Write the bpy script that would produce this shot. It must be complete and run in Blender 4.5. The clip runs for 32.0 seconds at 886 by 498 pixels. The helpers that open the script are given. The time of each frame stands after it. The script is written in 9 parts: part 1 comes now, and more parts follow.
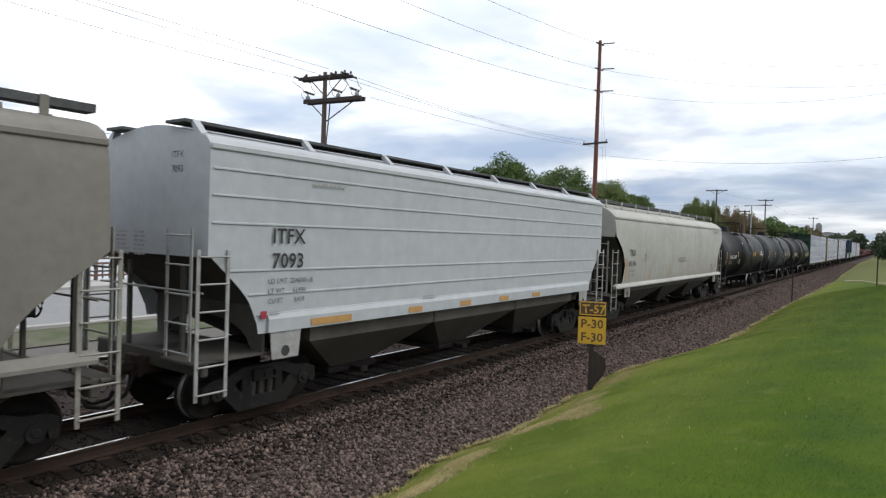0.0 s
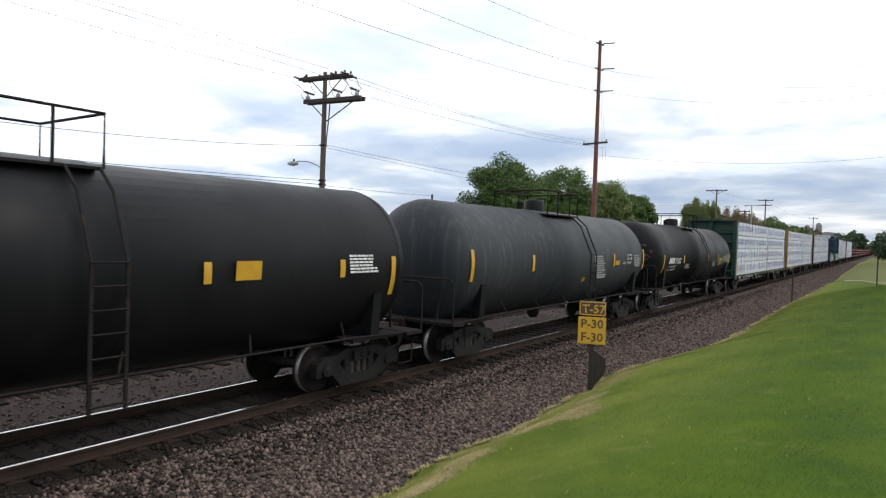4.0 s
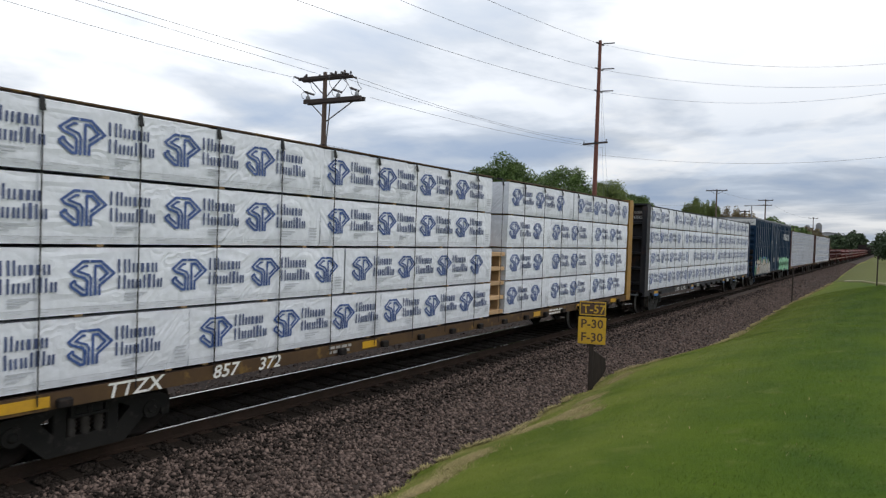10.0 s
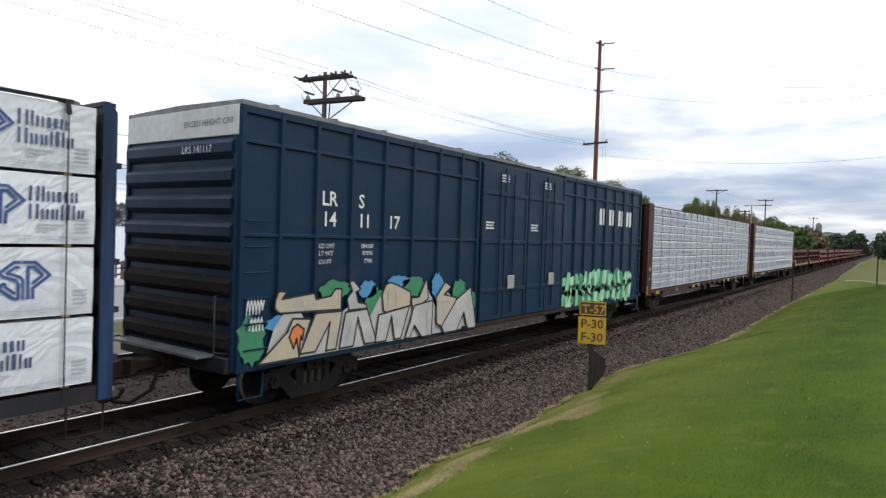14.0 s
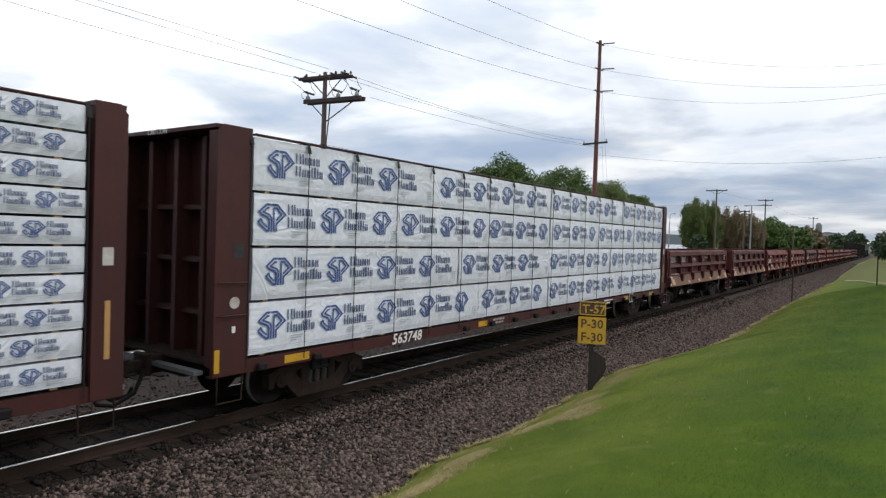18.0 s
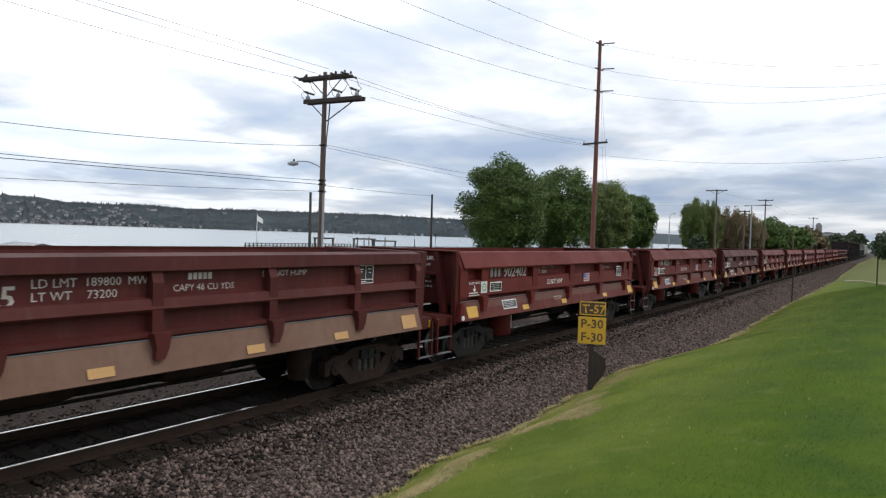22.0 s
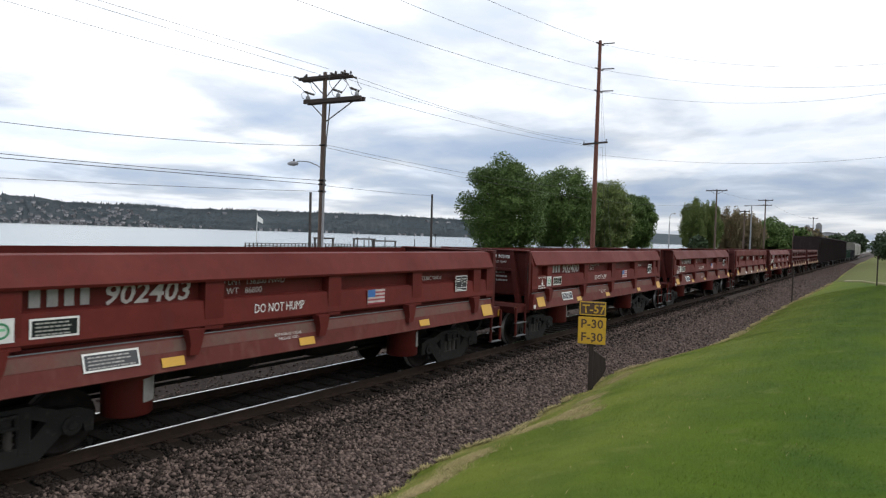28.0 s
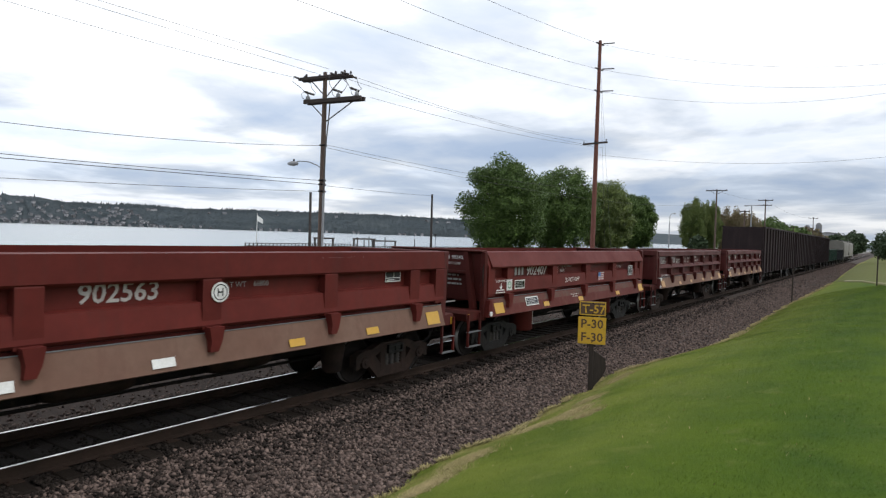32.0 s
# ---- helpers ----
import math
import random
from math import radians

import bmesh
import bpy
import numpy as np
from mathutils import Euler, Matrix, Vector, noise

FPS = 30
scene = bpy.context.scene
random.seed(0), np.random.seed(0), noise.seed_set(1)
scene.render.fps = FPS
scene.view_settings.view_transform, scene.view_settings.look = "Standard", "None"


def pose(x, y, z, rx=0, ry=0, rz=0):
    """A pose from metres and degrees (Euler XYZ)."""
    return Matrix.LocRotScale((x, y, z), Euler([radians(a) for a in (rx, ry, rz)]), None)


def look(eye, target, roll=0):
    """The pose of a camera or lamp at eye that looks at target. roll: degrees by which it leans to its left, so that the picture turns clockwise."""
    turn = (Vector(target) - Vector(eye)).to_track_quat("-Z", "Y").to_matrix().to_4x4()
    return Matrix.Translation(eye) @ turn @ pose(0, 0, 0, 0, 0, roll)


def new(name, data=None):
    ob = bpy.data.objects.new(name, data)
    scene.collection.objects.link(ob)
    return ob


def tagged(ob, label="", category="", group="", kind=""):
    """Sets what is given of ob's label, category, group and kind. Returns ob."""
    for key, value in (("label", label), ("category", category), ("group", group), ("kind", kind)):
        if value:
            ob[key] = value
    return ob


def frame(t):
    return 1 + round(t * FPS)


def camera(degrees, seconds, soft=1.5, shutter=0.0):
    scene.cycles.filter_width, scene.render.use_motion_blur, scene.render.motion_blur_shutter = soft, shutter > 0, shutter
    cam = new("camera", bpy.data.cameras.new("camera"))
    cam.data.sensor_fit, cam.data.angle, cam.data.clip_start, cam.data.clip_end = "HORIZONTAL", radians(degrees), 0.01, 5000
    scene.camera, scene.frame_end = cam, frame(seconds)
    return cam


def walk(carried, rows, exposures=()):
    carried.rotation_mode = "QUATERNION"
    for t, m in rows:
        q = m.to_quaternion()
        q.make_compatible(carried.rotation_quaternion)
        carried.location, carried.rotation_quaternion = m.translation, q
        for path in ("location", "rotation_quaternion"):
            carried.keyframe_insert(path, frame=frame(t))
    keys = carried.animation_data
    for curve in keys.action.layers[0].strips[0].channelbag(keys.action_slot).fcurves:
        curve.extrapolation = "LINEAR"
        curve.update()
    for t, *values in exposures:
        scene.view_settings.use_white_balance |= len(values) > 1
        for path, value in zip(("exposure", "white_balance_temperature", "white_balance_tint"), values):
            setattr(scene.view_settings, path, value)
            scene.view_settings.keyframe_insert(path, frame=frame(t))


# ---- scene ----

# ---- camera: it stands still on the lawn above the line ----
cam = camera(69.2, 32.0, soft=1.25, shutter=0.06)
YAW, PITCH, ROLL = radians(35.0154), radians(-1.2884), 1.9193
EYE = Vector((0.0, -9.711, 3.086))
AIM = EYE + Vector((math.cos(PITCH) * math.cos(YAW), math.cos(PITCH) * math.sin(YAW), math.sin(PITCH)))
VIEW = look(EYE, AIM, ROLL)
# the film camera opens up for the dark tank cars and closes down for the white loads
EXPOSE = [(0.0, 0.1), (1.5, 0.05), (3.0, 0.1), (5.5, 0.3), (6.2, 0.3), (7.5, 0.02), (8.0, -0.15), (9.0, -0.2), (11.0, -0.18), (12.0, -0.08), (13.0, -0.06), (14.0, 0.15), (14.6, 0.15), (16.5, -0.06), (18.0, -0.08), (20.0, -0.03), (22.0, 0.0), (32.0, 0.0)]
walk(cam, [(0.0, VIEW), (32.0, VIEW)], EXPOSE)
SPEED = 11.115          # metres a second, towards -x

# ---- world: bright overcast sky ----
world = bpy.data.worlds.new("sky")
scene.world = world
world.use_nodes = True


def make_sky():
    nt = world.node_tree
    n, l = nt.nodes, nt.links
    n.clear()
    out = n.new("ShaderNodeOutputWorld")
    bg = n.new("ShaderNodeBackground")
    sky = n.new("ShaderNodeTexSky")
    sky.sky_type = "NISHITA"
    sky.sun_disc = False
    sky.sun_elevation = radians(48)
    sky.sun_rotation = radians(156)
    gain = n.new("ShaderNodeVectorMath")
    gain.operation = "SCALE"
    gain.inputs["Scale"].default_value = 0.55
    l.new(sky.outputs[0], gain.inputs[0])
    geo = n.new("ShaderNodeTexCoord")
    sep = n.new("ShaderNodeSeparateXYZ")
    l.new(geo.outputs["Generated"], sep.inputs[0])
    # project the view onto a flat cloud deck
    up = n.new("ShaderNodeMath")
    up.operation = "ADD"
    up.inputs[1].default_value = 0.10
    l.new(sep.outputs["Z"], up.inputs[0])
    top = n.new("ShaderNodeMath")
    top.operation = "MAXIMUM"
    top.inputs[1].default_value = 0.03
    l.new(up.outputs[0], top.inputs[0])
    dv = n.new("ShaderNodeVectorMath")
    dv.operation = "DIVIDE"
    comb = n.new("ShaderNodeCombineXYZ")
    for k in range(3):
        l.new(top.outputs[0], comb.inputs[k])
    l.new(geo.outputs["Generated"], dv.inputs[0])
    l.new(comb.outputs[0], dv.inputs[1])
    big = n.new("ShaderNodeTexNoise")
    big.inputs["Scale"].default_value = 0.75
    big.inputs["Detail"].default_value = 7.0
    big.inputs["Roughness"].default_value = 0.52
    big.inputs["Distortion"].default_value = 0.25
    l.new(dv.outputs[0], big.inputs["Vector"])
    ramp = n.new("ShaderNodeValToRGB")
    cr = ramp.color_ramp
    cr.elements[0].position, cr.elements[0].color = 0.34, (0.60, 0.70, 0.86, 1)
    cr.elements[1].position, cr.elements[1].color = 0.56, (1.24, 1.26, 1.29, 1)
    e = cr.elements.new(0.45)
    e.color = (0.80, 0.86, 0.95, 1)
    l.new(big.outputs[0], ramp.inputs[0])
    # the deck is brighter overhead than low down
    rise = n.new("ShaderNodeMapRange")
    rise.inputs["From Min"].default_value = -0.02
    rise.inputs["From Max"].default_value = 0.42
    rise.inputs["To Min"].default_value = 0.84
    rise.inputs["To Max"].default_value = 1.44
    l.new(sep.outputs["Z"], rise.inputs["Value"])
    # long grey bands low in the deck
    flat = n.new("ShaderNodeVectorMath")
    flat.operation = "MULTIPLY"
    flat.inputs[1].default_value = (1.9, 1.9, 8.0)
    l.new(geo.outputs["Generated"], flat.inputs[0])
    bands = n.new("ShaderNodeTexNoise")
    bands.inputs["Scale"].default_value = 2.1
    bands.inputs["Detail"].default_value = 6.0
    bands.inputs["Roughness"].default_value = 0.55
    bands.inputs["Distortion"].default_value = 0.5
    l.new(flat.outputs[0], bands.inputs["Vector"])
    thick = n.new("ShaderNodeMapRange")
    thick.inputs["From Min"].default_value = 0.37
    thick.inputs["From Max"].default_value = 0.56
    l.new(bands.outputs[0], thick.inputs["Value"])
    low = n.new("ShaderNodeValToRGB")
    lr = low.color_ramp
    lr.elements[0].position, lr.elements[0].color = 0.02, (0.1, 0.1, 0.1, 1)
    lr.elements[1].position, lr.elements[1].color = 0.30, (0.05, 0.05, 0.05, 1)
    for at, v in ((0.045, 0.3), (0.065, 0.75), (0.11, 0.75), (0.18, 0.35)):
        lr.elements.new(at).color = (v, v, v, 1)
    l.new(sep.outputs["Z"], low.inputs[0])
    amount = n.new("ShaderNodeMath")
    amount.operation = "MULTIPLY"
    l.new(thick.outputs[0], amount.inputs[0])
    l.new(low.outputs[0], amount.inputs[1])
    grey = n.new("ShaderNodeMix")
    grey.data_type, grey.blend_type = "RGBA", "MULTIPLY"
    l.new(amount.outputs[0], grey.inputs[0])
    l.new(ramp.outputs[0], grey.inputs[6])
    grey.inputs[7].default_value = (0.66, 0.75, 0.88, 1)
    deck = n.new("ShaderNodeVectorMath")
    deck.operation = "SCALE"
    l.new(grey.outputs[2], deck.inputs[0])
    # the cloud grows thicker along the line, to the east
    along = n.new("ShaderNodeVectorMath")
    along.operation = "DOT_PRODUCT"
    along.inputs[1].default_value = (0.97, 0.0, 0.24)
    l.new(geo.outputs["Generated"], along.inputs[0])
    bank = n.new("ShaderNodeMapRange")
    bank.inputs["From Min"].default_value = 0.70
    bank.inputs["From Max"].default_value = 1.0
    bank.inputs["To Min"].default_value = 1.0
    bank.inputs["To Max"].default_value = 0.86
    l.new(along.outputs["Value"], bank.inputs["Value"])
    both = n.new("ShaderNodeMath")
    both.operation = "MULTIPLY"
    l.new(rise.outputs[0], both.inputs[0])
    l.new(bank.outputs[0], both.inputs[1])
    l.new(both.outputs[0], deck.inputs["Scale"])
    mix = n.new("ShaderNodeMix")
    mix.data_type = "RGBA"
    mix.inputs[0].default_value = 0.90
    tint = n.new("ShaderNodeVectorMath")
    tint.operation = "SCALE"
    tint.inputs["Scale"].default_value = 0.09
    l.new(gain.outputs[0], tint.inputs[0])
    l.new(tint.outputs[0], mix.inputs[6])
    l.new(deck.outputs[0], mix.inputs[7])
    l.new(mix.outputs[2], bg.inputs[0])
    bg.inputs[1].default_value = 1.0
    l.new(bg.outputs[0], out.inputs[0])


make_sky()

sun_data = bpy.data.lights.new("sun", "SUN")
sun_data.energy, sun_data.angle, sun_data.color = 1.35, radians(20), (1.0, 0.96, 0.9)
sun = new("sun", sun_data)
sun.matrix_world = look((0, 0, 30), (-9, 20, 0))

# ---- materials ----
def mat(name, a, b=None, scale=3.0, rough=0.6, metal=0.0, bump=0.15, bump_scale=40.0, streak=None, streak_amount=0.35, spots=None,
        spots_amount=0.5, stretch=(1, 1, 1), vary=0.0, island=0.0, spec=0.5, detail=5.0, lift=0.0, crease=0.0, edge=None):
    """Two-tone surface with large stains and fine grain, vertical dirt streaks, rust spots and relief."""
    m = bpy.data.materials.new(name)
    m.use_nodes = True
    nt = m.node_tree
    n, l = nt.nodes, nt.links
    bsdf = n["Principled BSDF"]
    bsdf.inputs["Metallic"].default_value = metal
    bsdf.inputs["Specular IOR Level"].default_value = spec
    b = b or tuple(c * 0.75 for c in a)
    tc = n.new("ShaderNodeTexCoord")
    mp = n.new("ShaderNodeMapping")
    mp.inputs["Scale"].default_value = stretch
    l.new(tc.outputs["Object"], mp.inputs[0])

    def noise_tex(sc, det, src=mp):
        t = n.new("ShaderNodeTexNoise")
        t.inputs["Scale"].default_value = sc
        t.inputs["Detail"].default_value = det
        t.inputs["Roughness"].default_value = 0.6
        l.new(src.outputs[0], t.inputs["Vector"])
        return t

    def span(src, lo, hi, t0=0.0, t1=1.0):
        r = n.new("ShaderNodeMapRange")
        r.inputs["From Min"].default_value, r.inputs["From Max"].default_value = lo, hi
        r.inputs["To Min"].default_value, r.inputs["To Max"].default_value = t0, t1
        l.new(src, r.inputs["Value"])
        return r.outputs[0]

    def blend(fac, c1, c2, kind="MIX"):
        x = n.new("ShaderNodeMix")
        x.data_type, x.blend_type = "RGBA", kind
        for sock, c in ((x.inputs[6], c1), (x.inputs[7], c2)):
            if isinstance(c, tuple):
                sock.default_value = (*c[:3], 1)
            else:
                l.new(c, sock)
        if isinstance(fac, float):
            x.inputs[0].default_value = fac
        else:
            l.new(fac, x.inputs[0])
        return x.outputs[2]

    big = noise_tex(scale, detail)
    col = blend(span(big.outputs[0], 0.32, 0.68), a, b)
    fine = noise_tex(scale * 9, 3.0)
    col = blend(span(fine.outputs[0], 0.3, 0.7, 0.0, 0.28), col, tuple(c * 0.55 for c in b))
    if streak:
        sm = n.new("ShaderNodeMapping")
        sm.inputs["Scale"].default_value = (5.0, 5.0, 0.35)
        l.new(tc.outputs["Object"], sm.inputs[0])
        st = noise_tex(1.0, 6.0, sm)
        col = blend(span(st.outputs[0], 0.52, 0.74, 0.0, streak_amount), col, streak)
    if spots:
        sp = noise_tex(scale * 2.3, 8.0)
        col = blend(span(sp.outputs[0], 0.58, 0.68, 0.0, spots_amount), col, spots)
    if edge:
        # drier, yellower turf towards one side
        sep = n.new("ShaderNodeSeparateXYZ")
        l.new(tc.outputs["Object"], sep.inputs[0])
        for y0, y1, tone, sc, least in edge:
            mul = n.new("ShaderNodeMath")
            mul.operation = "MULTIPLY"
            l.new(span(sep.outputs["Y"], y0, y1), mul.inputs[0])
            l.new(span(noise_tex(sc, 4.0).outputs[0], 0.38, 0.60, least, 1.0), mul.inputs[1])
            col = blend(mul.outputs[0], col, tone)
    if vary or island:
        r = n.new("ShaderNodeObjectInfo" if vary else "ShaderNodeNewGeometry")
        src = r.outputs["Random"] if vary else r.outputs["Random Per Island"]
        h = n.new("ShaderNodeHueSaturation")
        amt = vary or island
        l.new(span(src, 0, 1, 1 - amt, 1 + amt), h.inputs["Value"])
        l.new(col, h.inputs["Color"])
        col = h.outputs[0]
    l.new(col, bsdf.inputs["Base Color"])
    l.new(span(big.outputs[0], 0.3, 0.7, max(0.03, rough - 0.1), min(1, rough + 0.1)), bsdf.inputs["Roughness"])
    if bump:
        bt = noise_tex(bump_scale, 4.0)
        bp = n.new("ShaderNodeBump")
        bp.inputs["Strength"].default_value = bump
        bp.inputs["Distance"].default_value = 0.02
        l.new(bt.outputs[0], bp.inputs["Height"])
        l.new(bp.outputs[0], bsdf.inputs["Normal"])
        if crease:
            # sharp folds of a slack sheet
            ct = noise_tex(0.55, 2.0)
            ct.inputs["Distortion"].default_value = 2.2
            rid = n.new("ShaderNodeMath")
            rid.operation = "PINGPONG"
            rid.inputs[1].default_value = 0.055
            l.new(ct.outputs[0], rid.inputs[0])
            b2 = n.new("ShaderNodeBump")
            b2.inputs["Strength"].default_value = crease
            b2.inputs["Distance"].default_value = 0.35
            l.new(rid.outputs[0], b2.inputs["Height"])
            l.new(bp.outputs[0], b2.inputs["Normal"])
            l.new(b2.outputs[0], bsdf.inputs["Normal"])
    if lift:
        # thin blades and leaves pass light on, so they shade softly
        g = n.new("ShaderNodeNewGeometry")
        mixn = n.new("ShaderNodeMix")
        mixn.data_type = "VECTOR"
        mixn.inputs[0].default_value = lift
        mixn.inputs[5].default_value = (0, 0, 1)
        l.new(g.outputs["Normal"], mixn.inputs[4])
        nn = n.new("ShaderNodeVectorMath")
        nn.operation = "NORMALIZE"
        l.new(mixn.outputs[1], nn.inputs[0])
        l.new(nn.outputs[0], bsdf.inputs["Normal"])
    return m


M = {}
RUST = (0.10, 0.045, 0.025)
GRIME = (0.06, 0.055, 0.05)
M["hopper_white"] = mat("white-grey weathered car paint", (0.375, 0.39, 0.405), (0.345, 0.36, 0.375), 0.35, 0.5, streak=(0.28, 0.275, 0.26), streak_amount=0.3, bump=0.03, spec=0.3)
M["hopper_beige"] = mat("beige-grey weathered car paint", (0.345, 0.34, 0.31), (0.30, 0.292, 0.262), 0.5, 0.5, streak=(0.22, 0.205, 0.17), streak_amount=0.35, bump=0.03, spec=0.25)
M["hopper_tan"] = mat("dull tan-grey weathered car paint", (0.178, 0.168, 0.149), (0.146, 0.136, 0.116), 0.6, 0.55, streak=(0.13, 0.117, 0.095), streak_amount=0.5, bump=0.03, spec=0.15)
# road dirt, its tone also darkened for the shade beneath the hoppers
M["hopper_dirt_shade"] = mat("brown-grey road dirt on steel with underside shade", (0.050, 0.046, 0.041), (0.085, 0.078, 0.069), 1.2, 0.8, streak=(0.06, 0.054, 0.048), bump=0.1, spec=0.1)
M["ladder_white"] = mat("white ladder paint", (0.33, 0.33, 0.33), (0.21, 0.205, 0.19), 3, 0.6, spots=RUST)
M["ladder_beige"] = mat("beige ladder paint", (0.26, 0.25, 0.22), (0.17, 0.16, 0.14), 3, 0.6, spots=RUST)
M["tank_black"] = mat("black tank paint with dust", (0.0050, 0.0050, 0.0056), (0.010, 0.010, 0.011), 0.5, 0.5, spec=0.12, streak=(0.024, 0.022, 0.021), streak_amount=0.22, bump=0.03)
M["tank_grey"] = mat("greyed black tank paint", (0.020, 0.023, 0.027), (0.033, 0.036, 0.039), 0.5, 0.6, spec=0.2, streak=(0.11, 0.11, 0.11), streak_amount=0.35, bump=0.03)
M["steel_black"] = mat("black running gear", (0.008, 0.007, 0.007), (0.018, 0.015, 0.014), 2.5, 0.75, spots=(0.05, 0.036, 0.028), bump=0.2, spec=0.12)
M["steel_rust"] = mat("rusty brown cast steel", (0.036, 0.022, 0.017), (0.020, 0.015, 0.013), 4, 0.8, bump=0.25, spec=0.12)
M["frame_grey"] = mat("dusty dark grey cast steel", (0.009, 0.009, 0.009), (0.017, 0.016, 0.015), 3.5, 0.6, spots=(0.05, 0.045, 0.042), spots_amount=0.4, bump=0.2, spec=0.18)
M["tread"] = mat("polished wheel tread", (0.26, 0.255, 0.25), (0.18, 0.17, 0.16), 8, 0.4, metal=0.6, bump=0.02)
M["wheel"] = mat("brown-black wheel plate", (0.022, 0.016, 0.014), (0.010, 0.009, 0.009), 4, 0.7, bump=0.2, spec=0.12)
M["coil"] = mat("grey-brown spring steel", (0.040, 0.034, 0.030), (0.024, 0.02, 0.018), 8, 0.6)
M["green"] = mat("dark green car paint", (0.014, 0.040, 0.028), (0.022, 0.050, 0.037), 0.8, 0.5, spec=0.18, streak=(0.06, 0.06, 0.05), spots=RUST, spots_amount=0.35)
M["yellow_car"] = mat("mustard yellow car paint", (0.31, 0.175, 0.035), (0.22, 0.12, 0.03), 0.8, 0.55, streak=(0.13, 0.075, 0.03), spots=RUST, spec=0.25)
M["rust_sill"] = mat("rusty brown sill with yellow remains", (0.050, 0.030, 0.020), (0.085, 0.052, 0.025), 1.6, 0.75, spots=(0.20, 0.12, 0.03), spots_amount=0.6, bump=0.15, spec=0.15)
M["black_car"] = mat("black car paint", (0.016, 0.017, 0.022), (0.03, 0.03, 0.033), 0.8, 0.5, streak=(0.07, 0.06, 0.055), spots=RUST, spots_amount=0.3, spec=0.12)
M["blue_car"] = mat("navy blue car paint", (0.0028, 0.0188, 0.047), (0.0042, 0.0232, 0.055), 0.7, 0.5, streak=(0.016, 0.031, 0.043), streak_amount=0.30, spec=0.18, spots=(0.05, 0.04, 0.035), spots_amount=0.25)
M["bluestripe"] = mat("bright blue sill paint", (0.03, 0.14, 0.38), (0.03, 0.10, 0.28), 1.5, 0.5)
M["dark_blue"] = mat("dark blue end post paint", (0.012, 0.030, 0.075), (0.016, 0.022, 0.04), 1.2, 0.55, spec=0.15, streak=(0.03, 0.10, 0.26), streak_amount=0.4)
M["brown_car"] = mat("brown-red car paint", (0.062, 0.016, 0.014), (0.042, 0.013, 0.012), 0.8, 0.55, streak=(0.022, 0.014, 0.012), streak_amount=0.5, spec=0.25)
M["dump_red"] = mat("oxide red dump car paint", (0.104, 0.0165, 0.0125), (0.080, 0.014, 0.011), 0.7, 0.6, streak=(0.060, 0.020, 0.016), streak_amount=0.45, bump=0.04, vary=0.10, spec=0.13)
M["dump_old"] = mat("faded maroon dump car paint", (0.078, 0.017, 0.015), (0.056, 0.015, 0.013), 0.7, 0.6, streak=(0.09, 0.06, 0.05), streak_amount=0.30, bump=0.06, vary=0.12, spec=0.15)
M["dump_worn"] = mat("weathered brown-maroon dump car paint", (0.075, 0.020, 0.017), (0.050, 0.016, 0.014), 1.1, 0.65, streak=(0.035, 0.022, 0.019), streak_amount=0.5, spots=(0.13, 0.085, 0.07), spots_amount=0.35, bump=0.06, spec=0.13)
M["dump_dust"] = mat("sand-dusted red lower side", (0.165, 0.105, 0.078), (0.135, 0.075, 0.055), 0.7, 0.75, streak=(0.095, 0.045, 0.036), streak_amount=0.4, bump=0.08, spec=0.12)
M["dust"] = mat("grey-brown dust on red paint", (0.105, 0.075, 0.062), (0.125, 0.050, 0.042), 1.4, 0.85, streak=(0.13, 0.040, 0.034), streak_amount=0.6, bump=0.08, spec=0.1)
M["dump_pink"] = mat("chalky red lower side", (0.108, 0.027, 0.022), (0.084, 0.021, 0.017), 0.7, 0.65, streak=(0.14, 0.075, 0.058), streak_amount=0.4, bump=0.06, spec=0.13)
M["gondola"] = mat("dull dark brown gondola steel", (0.020, 0.014, 0.015), (0.030, 0.021, 0.021), 1.0, 0.7, streak=(0.06, 0.042, 0.038), spec=0.1)
M["roof_white"] = mat("white boxcar top paint", (0.62, 0.62, 0.60), (0.5, 0.5, 0.48), 0.8, 0.5, streak=(0.3, 0.29, 0.27))
M["galv"] = mat("galvanised grating steel", (0.20, 0.21, 0.22), (0.13, 0.135, 0.14), 4, 0.5, metal=0.3, spec=0.3)
M["walk_grey"] = mat("dark weathered grating", (0.085, 0.087, 0.09), (0.055, 0.055, 0.056), 4, 0.7, spec=0.2)
M["reflect_yellow"] = mat("yellow reflective strip", (0.52, 0.29, 0.015), (0.42, 0.23, 0.02), 4, 0.4, bump=0.0)
M["label_yellow"] = mat("lemon yellow label", (0.46, 0.38, 0.03), (0.40, 0.33, 0.03), 4, 0.5, bump=0.0)
M["reflect_orange"] = mat("faded orange reflective strip", (0.42, 0.23, 0.07), (0.36, 0.2, 0.07), 4, 0.5, bump=0.0)
M["white_mark"] = mat("white stencil paint", (0.72, 0.72, 0.70), (0.55, 0.55, 0.52), 6, 0.6, bump=0.0)
M["brown_mark"] = mat("maroon stencil paint", (0.06, 0.02, 0.018), (0.09, 0.035, 0.03), 6, 0.6, bump=0.0)
M["grey_mark"] = mat("faded grey stencil paint", (0.34, 0.33, 0.31), (0.22, 0.21, 0.2), 6, 0.6, bump=0.0)
M["faded_white"] = mat("faded white stencil paint", (0.50, 0.47, 0.44), (0.32, 0.28, 0.26), 5, 0.6, bump=0.0)
M["black_mark"] = mat("black stencil paint", (0.03, 0.03, 0.03), (0.05, 0.05, 0.05), 6, 0.6, bump=0.0, spec=0.1)
